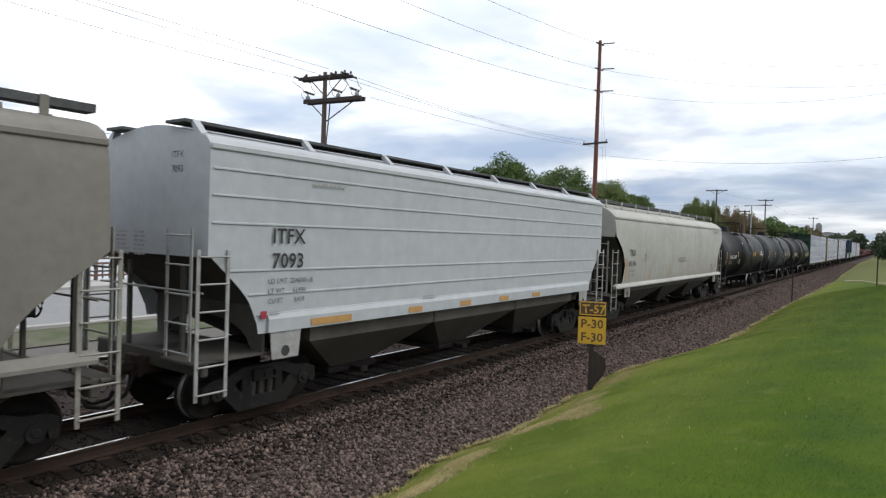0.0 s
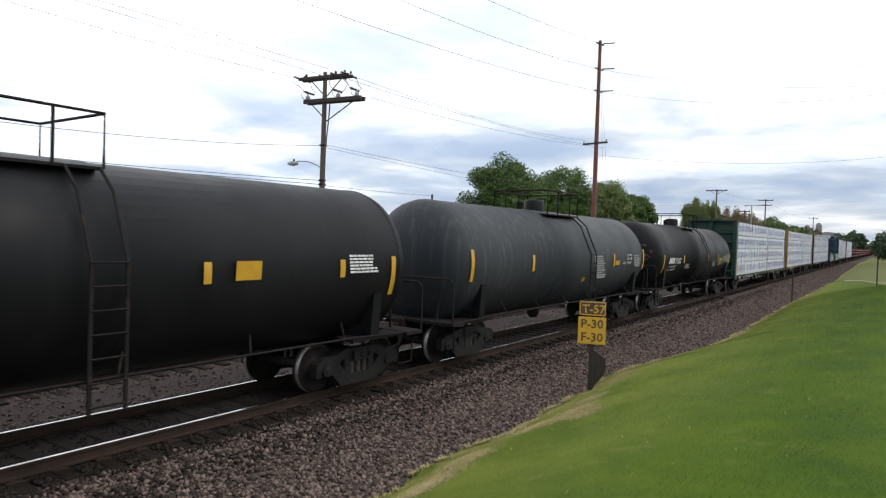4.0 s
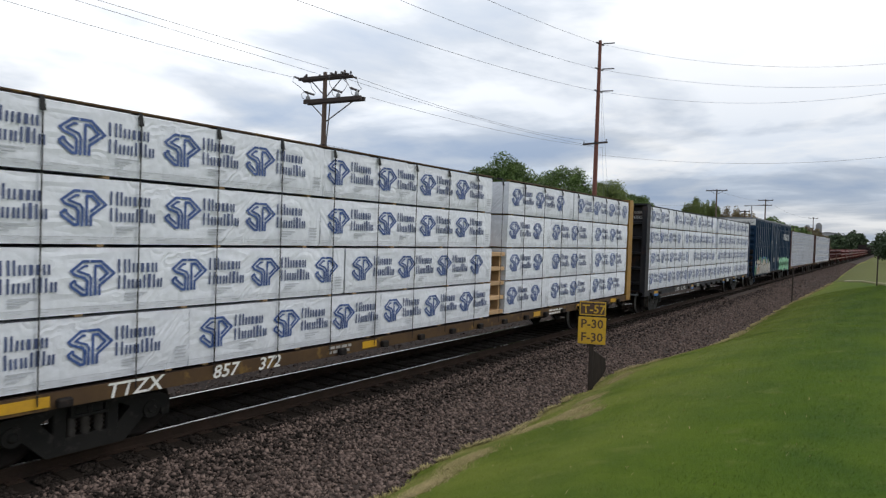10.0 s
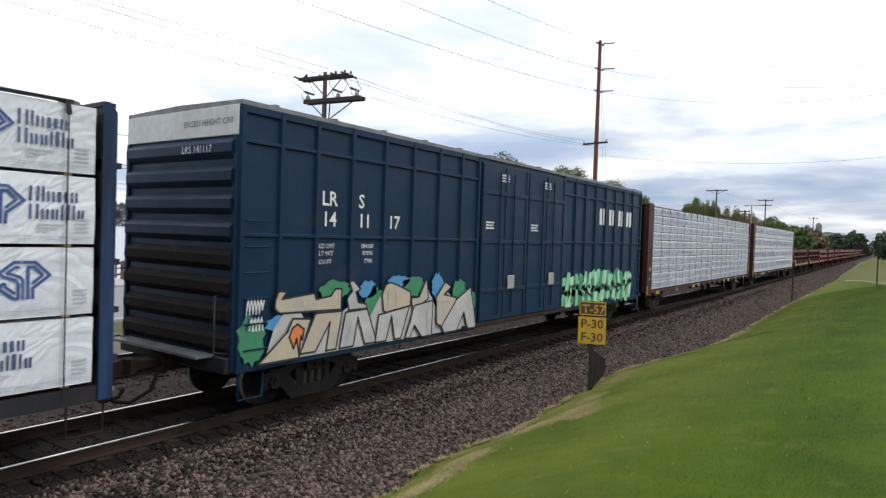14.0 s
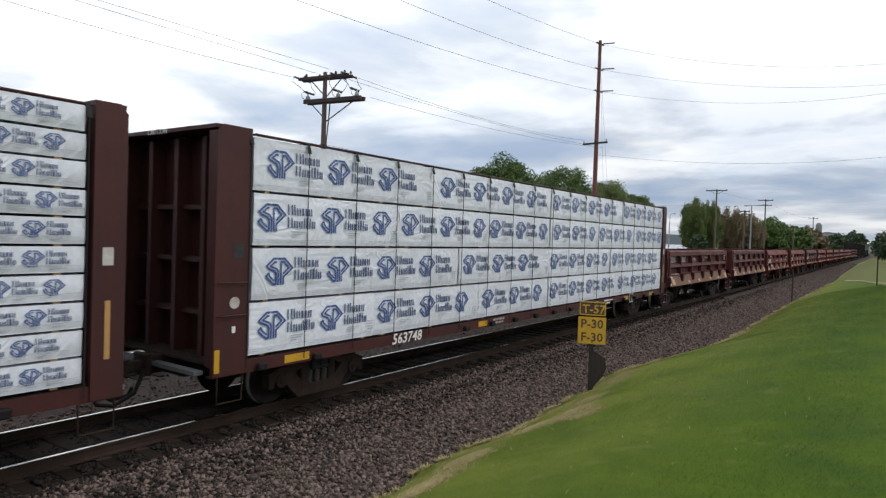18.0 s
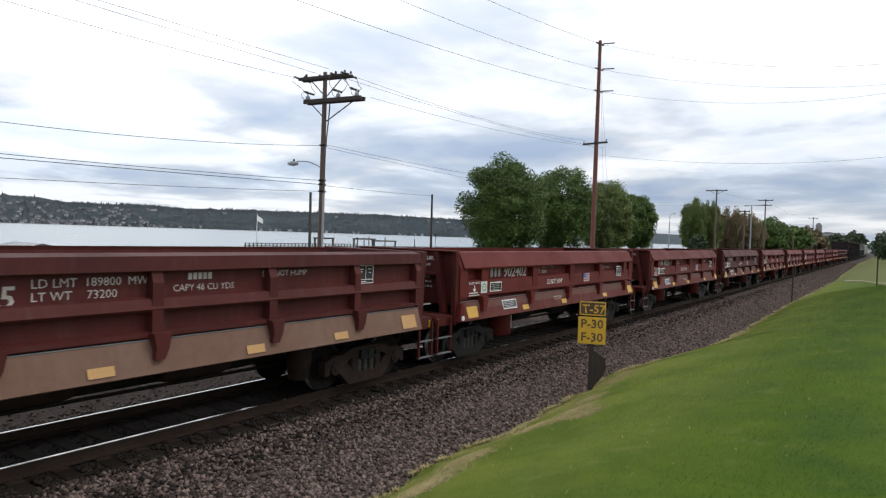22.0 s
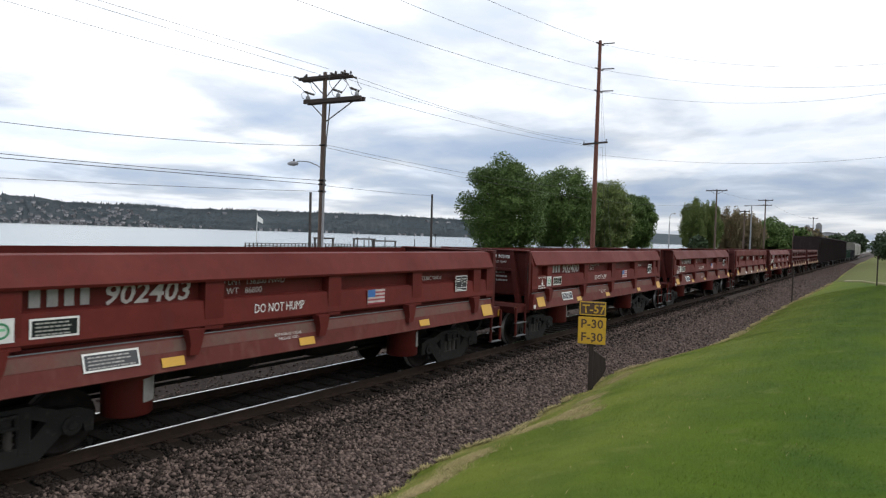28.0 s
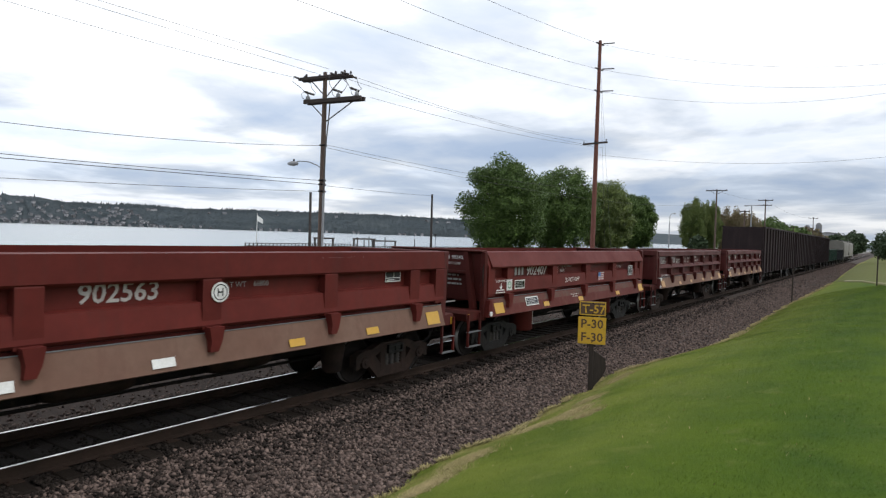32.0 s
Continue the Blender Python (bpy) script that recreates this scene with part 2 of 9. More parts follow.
M["red_mark"] = mat("red spray paint", (0.30, 0.03, 0.04), (0.2, 0.02, 0.03), 6, 0.6, bump=0.0)
M["dull_red"] = mat("faded dark red spray paint", (0.060, 0.008, 0.011), (0.030, 0.006, 0.008), 5, 0.6, bump=0.0)
M["wrap"] = mat("white woven lumber wrap", (0.66, 0.68, 0.72), (0.58, 0.60, 0.65), 1.4, 0.34, bump=0.5, bump_scale=2.6, vary=0.06, crease=0.34)
M["wrap_blue"] = mat("blue wrap print", (0.028, 0.065, 0.21), (0.04, 0.085, 0.25), 5, 0.5, bump=0.0)
M["wrap_dark"] = mat("dark blue wrap lettering", (0.045, 0.065, 0.15), (0.06, 0.085, 0.18), 5, 0.5, bump=0.0)
M["wrap_grey"] = mat("grey small wrap print and hem creases", (0.40, 0.42, 0.46), (0.46, 0.47, 0.5), 5, 0.5, bump=0.0)
M["strap"] = mat("black strap", (0.012, 0.012, 0.013), (0.02, 0.02, 0.02), 5, 0.7, bump=0.0, spec=0.15)
M["timber"] = mat("raw softwood", (0.46, 0.30, 0.16), (0.38, 0.24, 0.12), 2, 0.7, stretch=(1, 8, 8), vary=0.15)
M["rail_top"] = mat("polished rail head", (0.55, 0.54, 0.53), (0.42, 0.41, 0.40), 3, 0.22, metal=1.0, bump=0.0)
M["rail_side"] = mat("rusty rail web", (0.036, 0.022, 0.016), (0.026, 0.018, 0.014), 3, 0.9, spec=0.15)
M["tie"] = mat("weathered creosoted tie", (0.013, 0.010, 0.008), (0.022, 0.017, 0.014), 3, 0.95, stretch=(6, 1, 6), bump=0.5, vary=0.25, spec=0.08)
M["ballast"] = mat("brown-grey crushed ballast", (0.042, 0.032, 0.028), (0.064, 0.050, 0.043), 8, 0.95, spec=0.1, bump=1.0, bump_scale=24)
M["stone"] = mat("brown-grey ballast stone", (0.124, 0.090, 0.075), (0.076, 0.054, 0.046), 9, 0.9, bump=0.2, island=0.75, spec=0.2)
# these two tones join oil with the shade under the train
M["stone_dark"] = mat("oily brown ballast stone darkened for the train's shade", (0.026, 0.020, 0.017), (0.016, 0.013, 0.011), 9, 0.95, bump=0.2, island=0.6, spec=0.1)
M["shaded_oily_bed"] = mat("oil-blackened ballast between the rails", (0.014, 0.011, 0.010), (0.024, 0.019, 0.016), 6, 0.9, spec=0.12, bump=1.0, bump_scale=24)
M["dry_path"] = mat("trodden dry path", (0.20, 0.185, 0.11), (0.26, 0.24, 0.16), 0.6, 0.9, bump=0.3, spec=0.1)
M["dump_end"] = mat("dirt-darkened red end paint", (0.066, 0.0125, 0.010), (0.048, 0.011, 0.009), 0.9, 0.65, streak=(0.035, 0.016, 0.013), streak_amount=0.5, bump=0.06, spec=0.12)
LAWN_EDGE = ((-8.5, -4.6, (0.14, 0.158, 0.030), 0.5, 0.40), (-5.4, -3.9, (0.24, 0.21, 0.08), 1.0, 0.0))
M["lawn"] = mat("mown lawn", (0.028, 0.060, 0.005), (0.066, 0.102, 0.010), 0.8, 0.9, bump=0.25, bump_scale=60, spec=0.06, spots=(0.115, 0.12, 0.035), spots_amount=0.3, edge=LAWN_EDGE)
M["far_grass"] = mat("pale rough far grass", (0.075, 0.092, 0.020), (0.115, 0.115, 0.042), 0.3, 0.9, bump=0.5, bump_scale=30, spec=0.1)
M["blade"] = mat("grass blades", (0.030, 0.064, 0.006), (0.070, 0.108, 0.011), 0.8, 0.8, bump=0.0, island=0.42, spec=0.06, lift=0.88, spots=(0.125, 0.13, 0.04), spots_amount=0.3, edge=LAWN_EDGE)
M["dry_blade"] = mat("dry straw-coloured grass", (0.33, 0.26, 0.13), (0.23, 0.20, 0.08), 2, 0.8, bump=0.0, island=0.35, lift=0.6, spec=0.15)
M["asphalt"] = mat("grey asphalt", (0.16, 0.16, 0.16), (0.20, 0.20, 0.20), 0.3, 0.85, bump=0.3, bump_scale=60)
M["concrete"] = mat("pale concrete", (0.36, 0.35, 0.33), (0.28, 0.27, 0.26), 0.8, 0.85, bump=0.15)
M["gravel"] = mat("grey-brown gravel", (0.075, 0.066, 0.060), (0.11, 0.10, 0.09), 5, 0.95, bump=0.8, bump_scale=30)
M["strip_grass"] = mat("rough verge grass", (0.050, 0.072, 0.022), (0.13, 0.122, 0.10), 0.9, 0.9, bump=0.6, spec=0.1)
M["pole"] = mat("brown weathered utility pole", (0.085, 0.055, 0.042), (0.12, 0.085, 0.065), 1.5, 0.9, stretch=(6, 6, 0.6), bump=0.3)
M["pole_red"] = mat("reddish treated tall pole", (0.12, 0.04, 0.028), (0.16, 0.062, 0.045), 1.5, 0.9, stretch=(6, 6, 0.6), bump=0.3)
M["arm"] = mat("dark crossarm timber", (0.045, 0.035, 0.032), (0.065, 0.052, 0.046), 3, 0.9, spec=0.15)
M["wire"] = mat("weathered cable", (0.05, 0.05, 0.055), (0.07, 0.07, 0.07), 3, 0.7, bump=0.0)
M["porcelain"] = mat("dark glazed insulator", (0.035, 0.025, 0.025), (0.05, 0.04, 0.04), 5, 0.25, bump=0.0)
M["lamp_metal"] = mat("grey lamp metal", (0.28, 0.29, 0.30), (0.22, 0.22, 0.23), 3, 0.5)
M["sign_yellow"] = mat("worn yellow sign paint", (0.62, 0.36, 0.015), (0.50, 0.29, 0.02), 4, 0.5, bump=0.05)
M["sign_brown"] = mat("brown sign plate", (0.055, 0.028, 0.018), (0.075, 0.035, 0.02), 5, 0.6)
M["post"] = mat("dark weathered post", (0.032, 0.026, 0.023), (0.055, 0.043, 0.036), 5, 0.9, stretch=(5, 5, 0.7), spec=0.15)
M["fence_brown"] = mat("red-brown railing", (0.14, 0.065, 0.05), (0.10, 0.052, 0.045), 3, 0.8)
M["pier_wood"] = mat("dark wet pier timber", (0.045, 0.04, 0.038), (0.07, 0.06, 0.055), 2, 0.9, spec=0.2)
M["bark"] = mat("tree bark", (0.07, 0.055, 0.045), (0.11, 0.09, 0.075), 5, 0.9, stretch=(4, 4, 1), bump=0.5)
M["leaf"] = mat("maple leaves", (0.054, 0.096, 0.022), (0.086, 0.134, 0.031), 0.5, 0.6, bump=0.0, island=0.2, lift=0.55, spec=0.15)
M["leaf_fresh"] = mat("fresh green leaves", (0.105, 0.150, 0.036), (0.150, 0.188, 0.048), 0.7, 0.6, bump=0.0, island=0.2, lift=0.65, spec=0.2)
M["leaf_olive"] = mat("brownish olive leaves", (0.135, 0.118, 0.050), (0.185, 0.130, 0.070), 0.6, 0.7, bump=0.0, island=0.2, lift=0.65, spec=0.2)
M["leaf_dark"] = mat("dark conifer green", (0.025, 0.048, 0.018), (0.044, 0.069, 0.025), 0.6, 0.8, bump=0.0, island=0.4)
# the blue-grey of hill and woods holds the haze of the distance
M["hill"] = mat("distant wooded hillside with painted haze", (0.052, 0.066, 0.076), (0.074, 0.088, 0.094), 0.02, 1.0, bump=0.0, island=0.14, lift=0.85, detail=9.0, spec=0.05)
M["far_wall"] = mat("pale distant house walls", (0.24, 0.24, 0.25), (0.15, 0.15, 0.15), 0.05, 0.9, bump=0.0, vary=0.6)
M["far_roof"] = mat("distant house roofs", (0.07, 0.075, 0.085), (0.09, 0.085, 0.09), 0.05, 0.9, bump=0.0, island=0.4)
M["car_white"] = mat("white car paint", (0.7, 0.7, 0.7), (0.62, 0.62, 0.62), 1, 0.3, bump=0.0)
M["car_dark"] = mat("dark grey car paint", (0.04, 0.045, 0.05), (0.05, 0.05, 0.055), 1, 0.3, bump=0.0)
M["glass_dark"] = mat("dark tinted window", (0.015, 0.018, 0.02), (0.02, 0.022, 0.025), 1, 0.08, bump=0.0)
M["tyre"] = mat("black tyre rubber", (0.02, 0.02, 0.02), (0.03, 0.03, 0.03), 5, 0.8)


def water_mat():
    m = bpy.data.materials.new("choppy grey sea water")
    m.use_nodes = True
    n, l = m.node_tree.nodes, m.node_tree.links
    b = n["Principled BSDF"]
    b.inputs["Base Color"].default_value = (0.20, 0.235, 0.25, 1)
    b.inputs["Roughness"].default_value = 0.25
    tc = n.new("ShaderNodeTexCoord")
    bp = n.new("ShaderNodeBump")
    bp.inputs["Strength"].default_value = 0.2
    bp.inputs["Distance"].default_value = 0.3
    t = n.new("ShaderNodeTexNoise")
    t.inputs["Scale"].default_value = 0.6
    t.inputs["Detail"].default_value = 5
    l.new(tc.outputs["Object"], t.inputs["Vector"])
    l.new(t.outputs[0], bp.inputs["Height"])
    l.new(bp.outputs[0], b.inputs["Normal"])
    return m


M["water"] = water_mat()


# ---- mesh helpers ----
class Shape:
    """Collects faces for one mesh."""

    def __init__(self):
        self.v, self.f, self.smooth = [], [], set()

    def add(self, verts, faces, smooth=False):
        o = len(self.v)
        self.v.extend(tuple(p) for p in verts)
        if smooth:
            self.smooth.update(range(len(self.f), len(self.f) + len(faces)))
        self.f.extend(tuple(o + i for i in f) for f in faces)
        return self

    def box(self, x0, x1, y0, y1, z0, z1, c=0.0):
        """A box; c: width of the chamfer on its edges."""
        if c <= 0:
            vs = [(x, y, z) for x in (x0, x1) for y in (y0, y1) for z in (z0, z1)]
            return self.add(vs, [(0, 1, 3, 2), (4, 6, 7, 5), (0, 4, 5, 1), (2, 3, 7, 6), (0, 2, 6, 4), (1, 5, 7, 3)])
        c = min(c, (x1 - x0) * 0.45, (y1 - y0) * 0.45, (z1 - z0) * 0.45)
        vs, ix = [], {}
        for i, x in enumerate((x0, x1)):
            for j, y in enumerate((y0, y1)):
                for k, z in enumerate((z0, z1)):
                    sx, sy, sz = (1 - 2 * i) * c, (1 - 2 * j) * c, (1 - 2 * k) * c
                    for a, p in enumerate(((x, y + sy, z + sz), (x + sx, y, z + sz), (x + sx, y + sy, z))):
                        ix[i, j, k, a] = len(vs)
                        vs.append(p)
        g = lambda i, j, k, a: ix[i, j, k, a]
        fs = []
        for s in (0, 1):
            fs.append((g(s, 0, 0, 0), g(s, 0, 1, 0), g(s, 1, 1, 0), g(s, 1, 0, 0)))
            fs.append((g(0, s, 0, 1), g(0, s, 1, 1), g(1, s, 1, 1), g(1, s, 0, 1)))
            fs.append((g(0, 0, s, 2), g(0, 1, s, 2), g(1, 1, s, 2), g(1, 0, s, 2)))
        for p in (0, 1):
            for r in (0, 1):
                fs.append((g(0, p, r, 1), g(1, p, r, 1), g(1, p, r, 2), g(0, p, r, 2)))
                fs.append((g(p, 0, r, 0), g(p, 1, r, 0), g(p, 1, r, 2), g(p, 0, r, 2)))
                fs.append((g(p, r, 0, 0), g(p, r, 1, 0), g(p, r, 1, 1), g(p, r, 0, 1)))
                for s in (0, 1):
                    fs.append((g(p, r, s, 0), g(p, r, s, 1), g(p, r, s, 2)))
        return self.add(vs, fs)

    def prism(self, poly, axis, a, b):
        """A flat outline pushed from a to b along an axis ('x': outline in y, z; 'y': in x, z; 'z': in x, y)."""
        put = {"x": lambda p, t: (t, p[0], p[1]), "y": lambda p, t: (p[0], t, p[1]), "z": lambda p, t: (p[0], p[1], t)}[axis]
        n = len(poly)
        vs = [put(p, a) for p in poly] + [put(p, b) for p in poly]
        fs = [tuple(range(n)), tuple(range(2 * n - 1, n - 1, -1))] + [(i, (i + 1) % n, n + (i + 1) % n, n + i) for i in range(n)]
        return self.add(vs, fs)

    def tube(self, pts, r, n=6, closed=False):
        """A round bar through the points."""
        pts = [Vector(p) for p in pts]
        rings, vs, fs = len(pts), [], []
        for i, p in enumerate(pts):
            d = (pts[min(i + 1, rings - 1)] - pts[max(i - 1, 0)]).normalized()
            if closed:
                d = (pts[(i + 1) % rings] - pts[i - 1]).normalized()
            u = d.orthogonal().normalized() if abs(d.z) > 0.95 else d.cross(Vector((0, 0, 1))).normalized()
            w = d.cross(u)
            rr = r[i] if isinstance(r, (list, tuple)) else r
            vs += [p + u * math.cos(k * math.tau / n) * rr + w * math.sin(k * math.tau / n) * rr for k in range(n)]
        for i in range(rings if closed else rings - 1):
            j = (i + 1) % rings
            fs += [(i * n + k, i * n + (k + 1) % n, j * n + (k + 1) % n, j * n + k) for k in range(n)]
        self.add(vs, fs, smooth=n > 5)
        if not closed:
            self.add([vs[k] for k in range(n)], [tuple(range(n))])
            self.add([vs[(rings - 1) * n + k] for k in range(n)], [tuple(range(n))])
        return self

    def lathe(self, prof, axis, centre, n=20):
        """Turn a profile of (radius, along) about an axis through centre."""
        vs, fs = [], []
        cx, cy, cz = centre
        for r, t in prof:
            for k in range(n):
                a, b = r * math.cos(k * math.tau / n), r * math.sin(k * math.tau / n)
                vs.append({"x": (cx + t, cy + a, cz + b), "y": (cx + a, cy + t, cz + b), "z": (cx + a, cy + b, cz + t)}[axis])
        for i in range(len(prof) - 1):
            fs += [(i * n + k, i * n + (k + 1) % n, (i + 1) * n + (k + 1) % n, (i + 1) * n + k) for k in range(n)]
        self.add(vs, fs, smooth=True)
        for i in (0, len(prof) - 1):
            if prof[i][0] > 1e-4:
                self.add(vs[i * n:(i + 1) * n], [tuple(range(n))])
        return self

    def grid(self, rows, smooth=True):
        """A sheet over rows of points."""
        w = len(rows[0])
        vs = [p for r in rows for p in r]
        fs = [(i * w + j, i * w + j + 1, (i + 1) * w + j + 1, (i + 1) * w + j) for i in range(len(rows) - 1) for j in range(w - 1)]
        return self.add(vs, fs, smooth)

    def quad(self, a, b, c, d):
        return self.add((a, b, c, d), [(0, 1, 2, 3)])

    def mirror(self, axis):
        """Add the mirror image across x = 0 or y = 0."""
        k = "xyz".index(axis)
        o = len(self.v)
        self.v += [tuple(-c if i == k else c for i, c in enumerate(p)) for p in self.v]
        nf = len(self.f)
        self.f += [tuple(o + i for i in reversed(f)) for f in self.f]
        self.smooth |= {i + nf for i in self.smooth}
        return self

    def mesh(self, name, material):
        me = bpy.data.meshes.new(name)
        me.from_pydata(self.v, [], self.f)
        if self.smooth:
            flags = np.zeros(len(self.f), dtype=bool)
            flags[list(self.smooth)] = True
            me.polygons.foreach_set("use_smooth", flags)
        if material:
            me.materials.append(material)
        me.update()
        bm = bmesh.new()
        bm.from_mesh(me)
        bmesh.ops.recalc_face_normals(bm, faces=bm.faces)
        bm.to_mesh(me)
        bm.free()
        return me


def part(name, shape, material, parent=None, label="", at=(0, 0, 0)):
    """Link a shape as one mesh object under a thing or a part."""
    data = shape if isinstance(shape, bpy.types.Mesh) else shape.mesh(name, M[material] if isinstance(material, str) else material)
    ob = new(name, data)
    ob.parent = parent
    ob.location = at
    if label:
        ob["label"] = label
    return ob


def thing(name, label, category, group="", kind="", at=(0, 0, 0)):
    ob = new(name)
    ob.location = at
    ob.empty_display_size = 0.2
    return tagged(ob, label, category, group, kind)


WORDS = {}


def lettering(words, height, material, parent, at, name="lettering", squeeze=1.0, turn=(90, 0, 0), lean=0.0, gap=1.0):
    """Flat painted writing; it faces -y unless turned. at: its lower left corner."""
    key = (words, height, material, squeeze, lean, gap)
    if key not in WORDS:
        cu = bpy.data.curves.new("words", "FONT")
        cu.body, cu.size, cu.shear, cu.space_character = words, height * 1.37, lean, gap
        cu.resolution_u = 2
        if height > 0.18:
            cu.offset = height * 0.022
        ob = bpy.data.objects.new("words", cu)
        me = bpy.data.meshes.new_from_object(ob)
        bpy.data.objects.remove(ob)
        me.materials.clear()
        me.materials.append(M[material])
        me.transform(Matrix.Diagonal((squeeze, 1, 1, 1)))
        WORDS[key] = me
    ob = new(name, WORDS[key])
    ob.parent = parent
    ob.matrix_basis = pose(*at, *turn)
    return ob


def blocks(widths, height, material, parent, at, name="marking", turn=(90, 0, 0), gap=0.22):
    """A row of plain bars in place of writing. widths in units of the height; negative: a space."""
    key = (tuple(widths), height, material, gap)
    if key not in WORDS:
        s, x = Shape(), 0.0
        for w in widths:
            if w > 0:
                s.quad((x, 0, 0), (x + w * height, 0, 0), (x + w * height, height, 0), (x, height, 0))
            x += abs(w) * height + gap * height
        WORDS[key] = s.mesh("marking", M[material])
    ob = new(name, WORDS[key])
    ob.parent = parent
    ob.matrix_basis = pose(*at, *turn)
    return ob


def lines(n, width, height, step, material, parent, at, name="small_print", turn=(90, 0, 0), seed=1):
    """Several lines of plain bars in place of small print."""
    key = ("lines", n, width, height, step, material, seed)
    if key not in WORDS:
        s, rng = Shape(), random.Random(seed)
        for i in range(n):
            x, z = 0.0, -i * step
            end = width * rng.uniform(0.75, 1.0)
            while x < end:
                w = min(rng.uniform(1.2, 4.0) * height, end - x)
                s.quad((x, z, 0), (x + w, z, 0), (x + w, z + height, 0), (x, z + height, 0))
                x += w + height * 0.6
        WORDS[key] = s.mesh("small_print", M[material])
    ob = new(name, WORDS[key])
    ob.parent = parent
    ob.matrix_basis = pose(*at, *turn)
    return ob


def ring_mark(r0, r1, x, y, z, material, parent, name, n=24):
    """A flat painted ring that faces -y."""
    s = Shape()
    a = [k * math.tau / n for k in range(n)]
    s.add([(x + r * math.cos(t), y, z + r * math.sin(t)) for r in (r0, r1) for t in a], [(k, (k + 1) % n, n + (k + 1) % n, n + k) for k in range(n)])
    return part(name, s, material, parent)


def plate(x0, x1, z0, z1, y, material, parent, name="reflector", thick=0.006):
    return part(name, Shape().box(x0, x1, y - thick, y, z0, z1), material, parent)


# ---- ground, water and distance ----
XE = (-60, 3, 6.8, 7.4, 8.1, 8.8, 9.4, 10.1, 11.0, 12.2, 13.1, 13.7, 14.3, 15.7, 17.1, 18.6, 20.3, 22.3, 24.9, 27.6, 31.7, 41.9, 67.4, 83.9, 97, 170, 400)
YE = (-4.3, -4.30, -4.22, -4.14, -4.07, -4.09, -4.16, -4.22, -4.21, -4.1, -3.97, -3.95, -4.02, -3.84, -3.80, -4.08, -4.43, -4.80, -4.83, -4.88, -4.85, -4.74, -4.90, -4.70, -4.40, -3.30, -2.70)
# the bank itself runs smoothly behind the ragged edge
BANK_X = np.arange(-60.0, 400.5, 0.5)
BANK_Y = np.convolve(np.pad(np.interp(BANK_X, XE, YE), 12, mode="edge"), np.hanning(25) / np.hanning(25).sum(), mode="valid")


def smooth_steps(d):
    """Height of the bank, d metres from the ballast edge."""
    return 2.15 * (1 - math.exp(-max(0.0, d) / 3.9)) + 0.002 * d


def lawn_edge(x):
    """Where the lawn meets the ballast: its y along the line."""
    xs = XE
    ys = YE
    return float(np.interp(x, xs, ys)) + 0.05 * math.sin(x * 1.7) + 0.04 * math.sin(x * 4.3 + 1)


def ground_z(x, y):
    """Height of the ground: the lawn bank, the ballast, the verge, the road and the sea wall."""
    e = lawn_edge(x)
    if y < e:
        d = e - y
        d += (float(np.interp(x, BANK_X, BANK_Y)) - e) * (1 - math.exp(-d / 0.6))
        z = -0.45 + smooth_steps(d)
        fall = float(np.interp(x, (-60, 20, 42, 52, 70, 120, 400), (0, 0, 0, 0.25, 0.75, 1.0, 1.0)))
        z -= fall * 0.85 * (1 - math.exp(-d / 3.0))
        return z + 0.02 * noise.noise((x * 0.25, y * 0.25, 0))
    if y < 6.6:
        if y < -1.45:
            return float(np.interp(y, (e, -1.9, -1.45), (-0.45, -0.26, -0.2)))
        if y < 1.45:
            return -0.2
        if y < 2.95:
            return float(np.interp(y, (1.45, 2.2, 2.95), (-0.2, -0.34, -0.2)))
        return float(np.interp(y, (2.95, 5.8, 6.6), (-0.2, -0.2, -0.5)))
    return float(np.interp(y, (6.6, 10.0, 12.6, 28.9), (-0.5, -0.5, -0.42, -0.42)))


def far_bound(d):
    """Where the mown lawn ends along the line, d metres up the bank."""
    return float(np.interp(d, (0, 1, 3, 4.6, 8, 30, 200), (77, 72, 60, 43.5, 39, 36, 30)))


def sheet(name, xs, ys, material, label, kind="structure", category="ground", lift=0.0):
    s = Shape().grid([[(x, y, ground_z(x, y) + lift) for y in ys] for x in xs])
    ob = part(name, s, material)
    return tagged(ob, label, category, kind=kind)


XS = sorted(set([-900, -500, -250, -120, -60] + list(np.arange(-40, 60, 0.5)) + list(np.arange(60, 130, 2.0)) + [140, 160, 180, 220, 300, 420, 600, 900, 1500]))


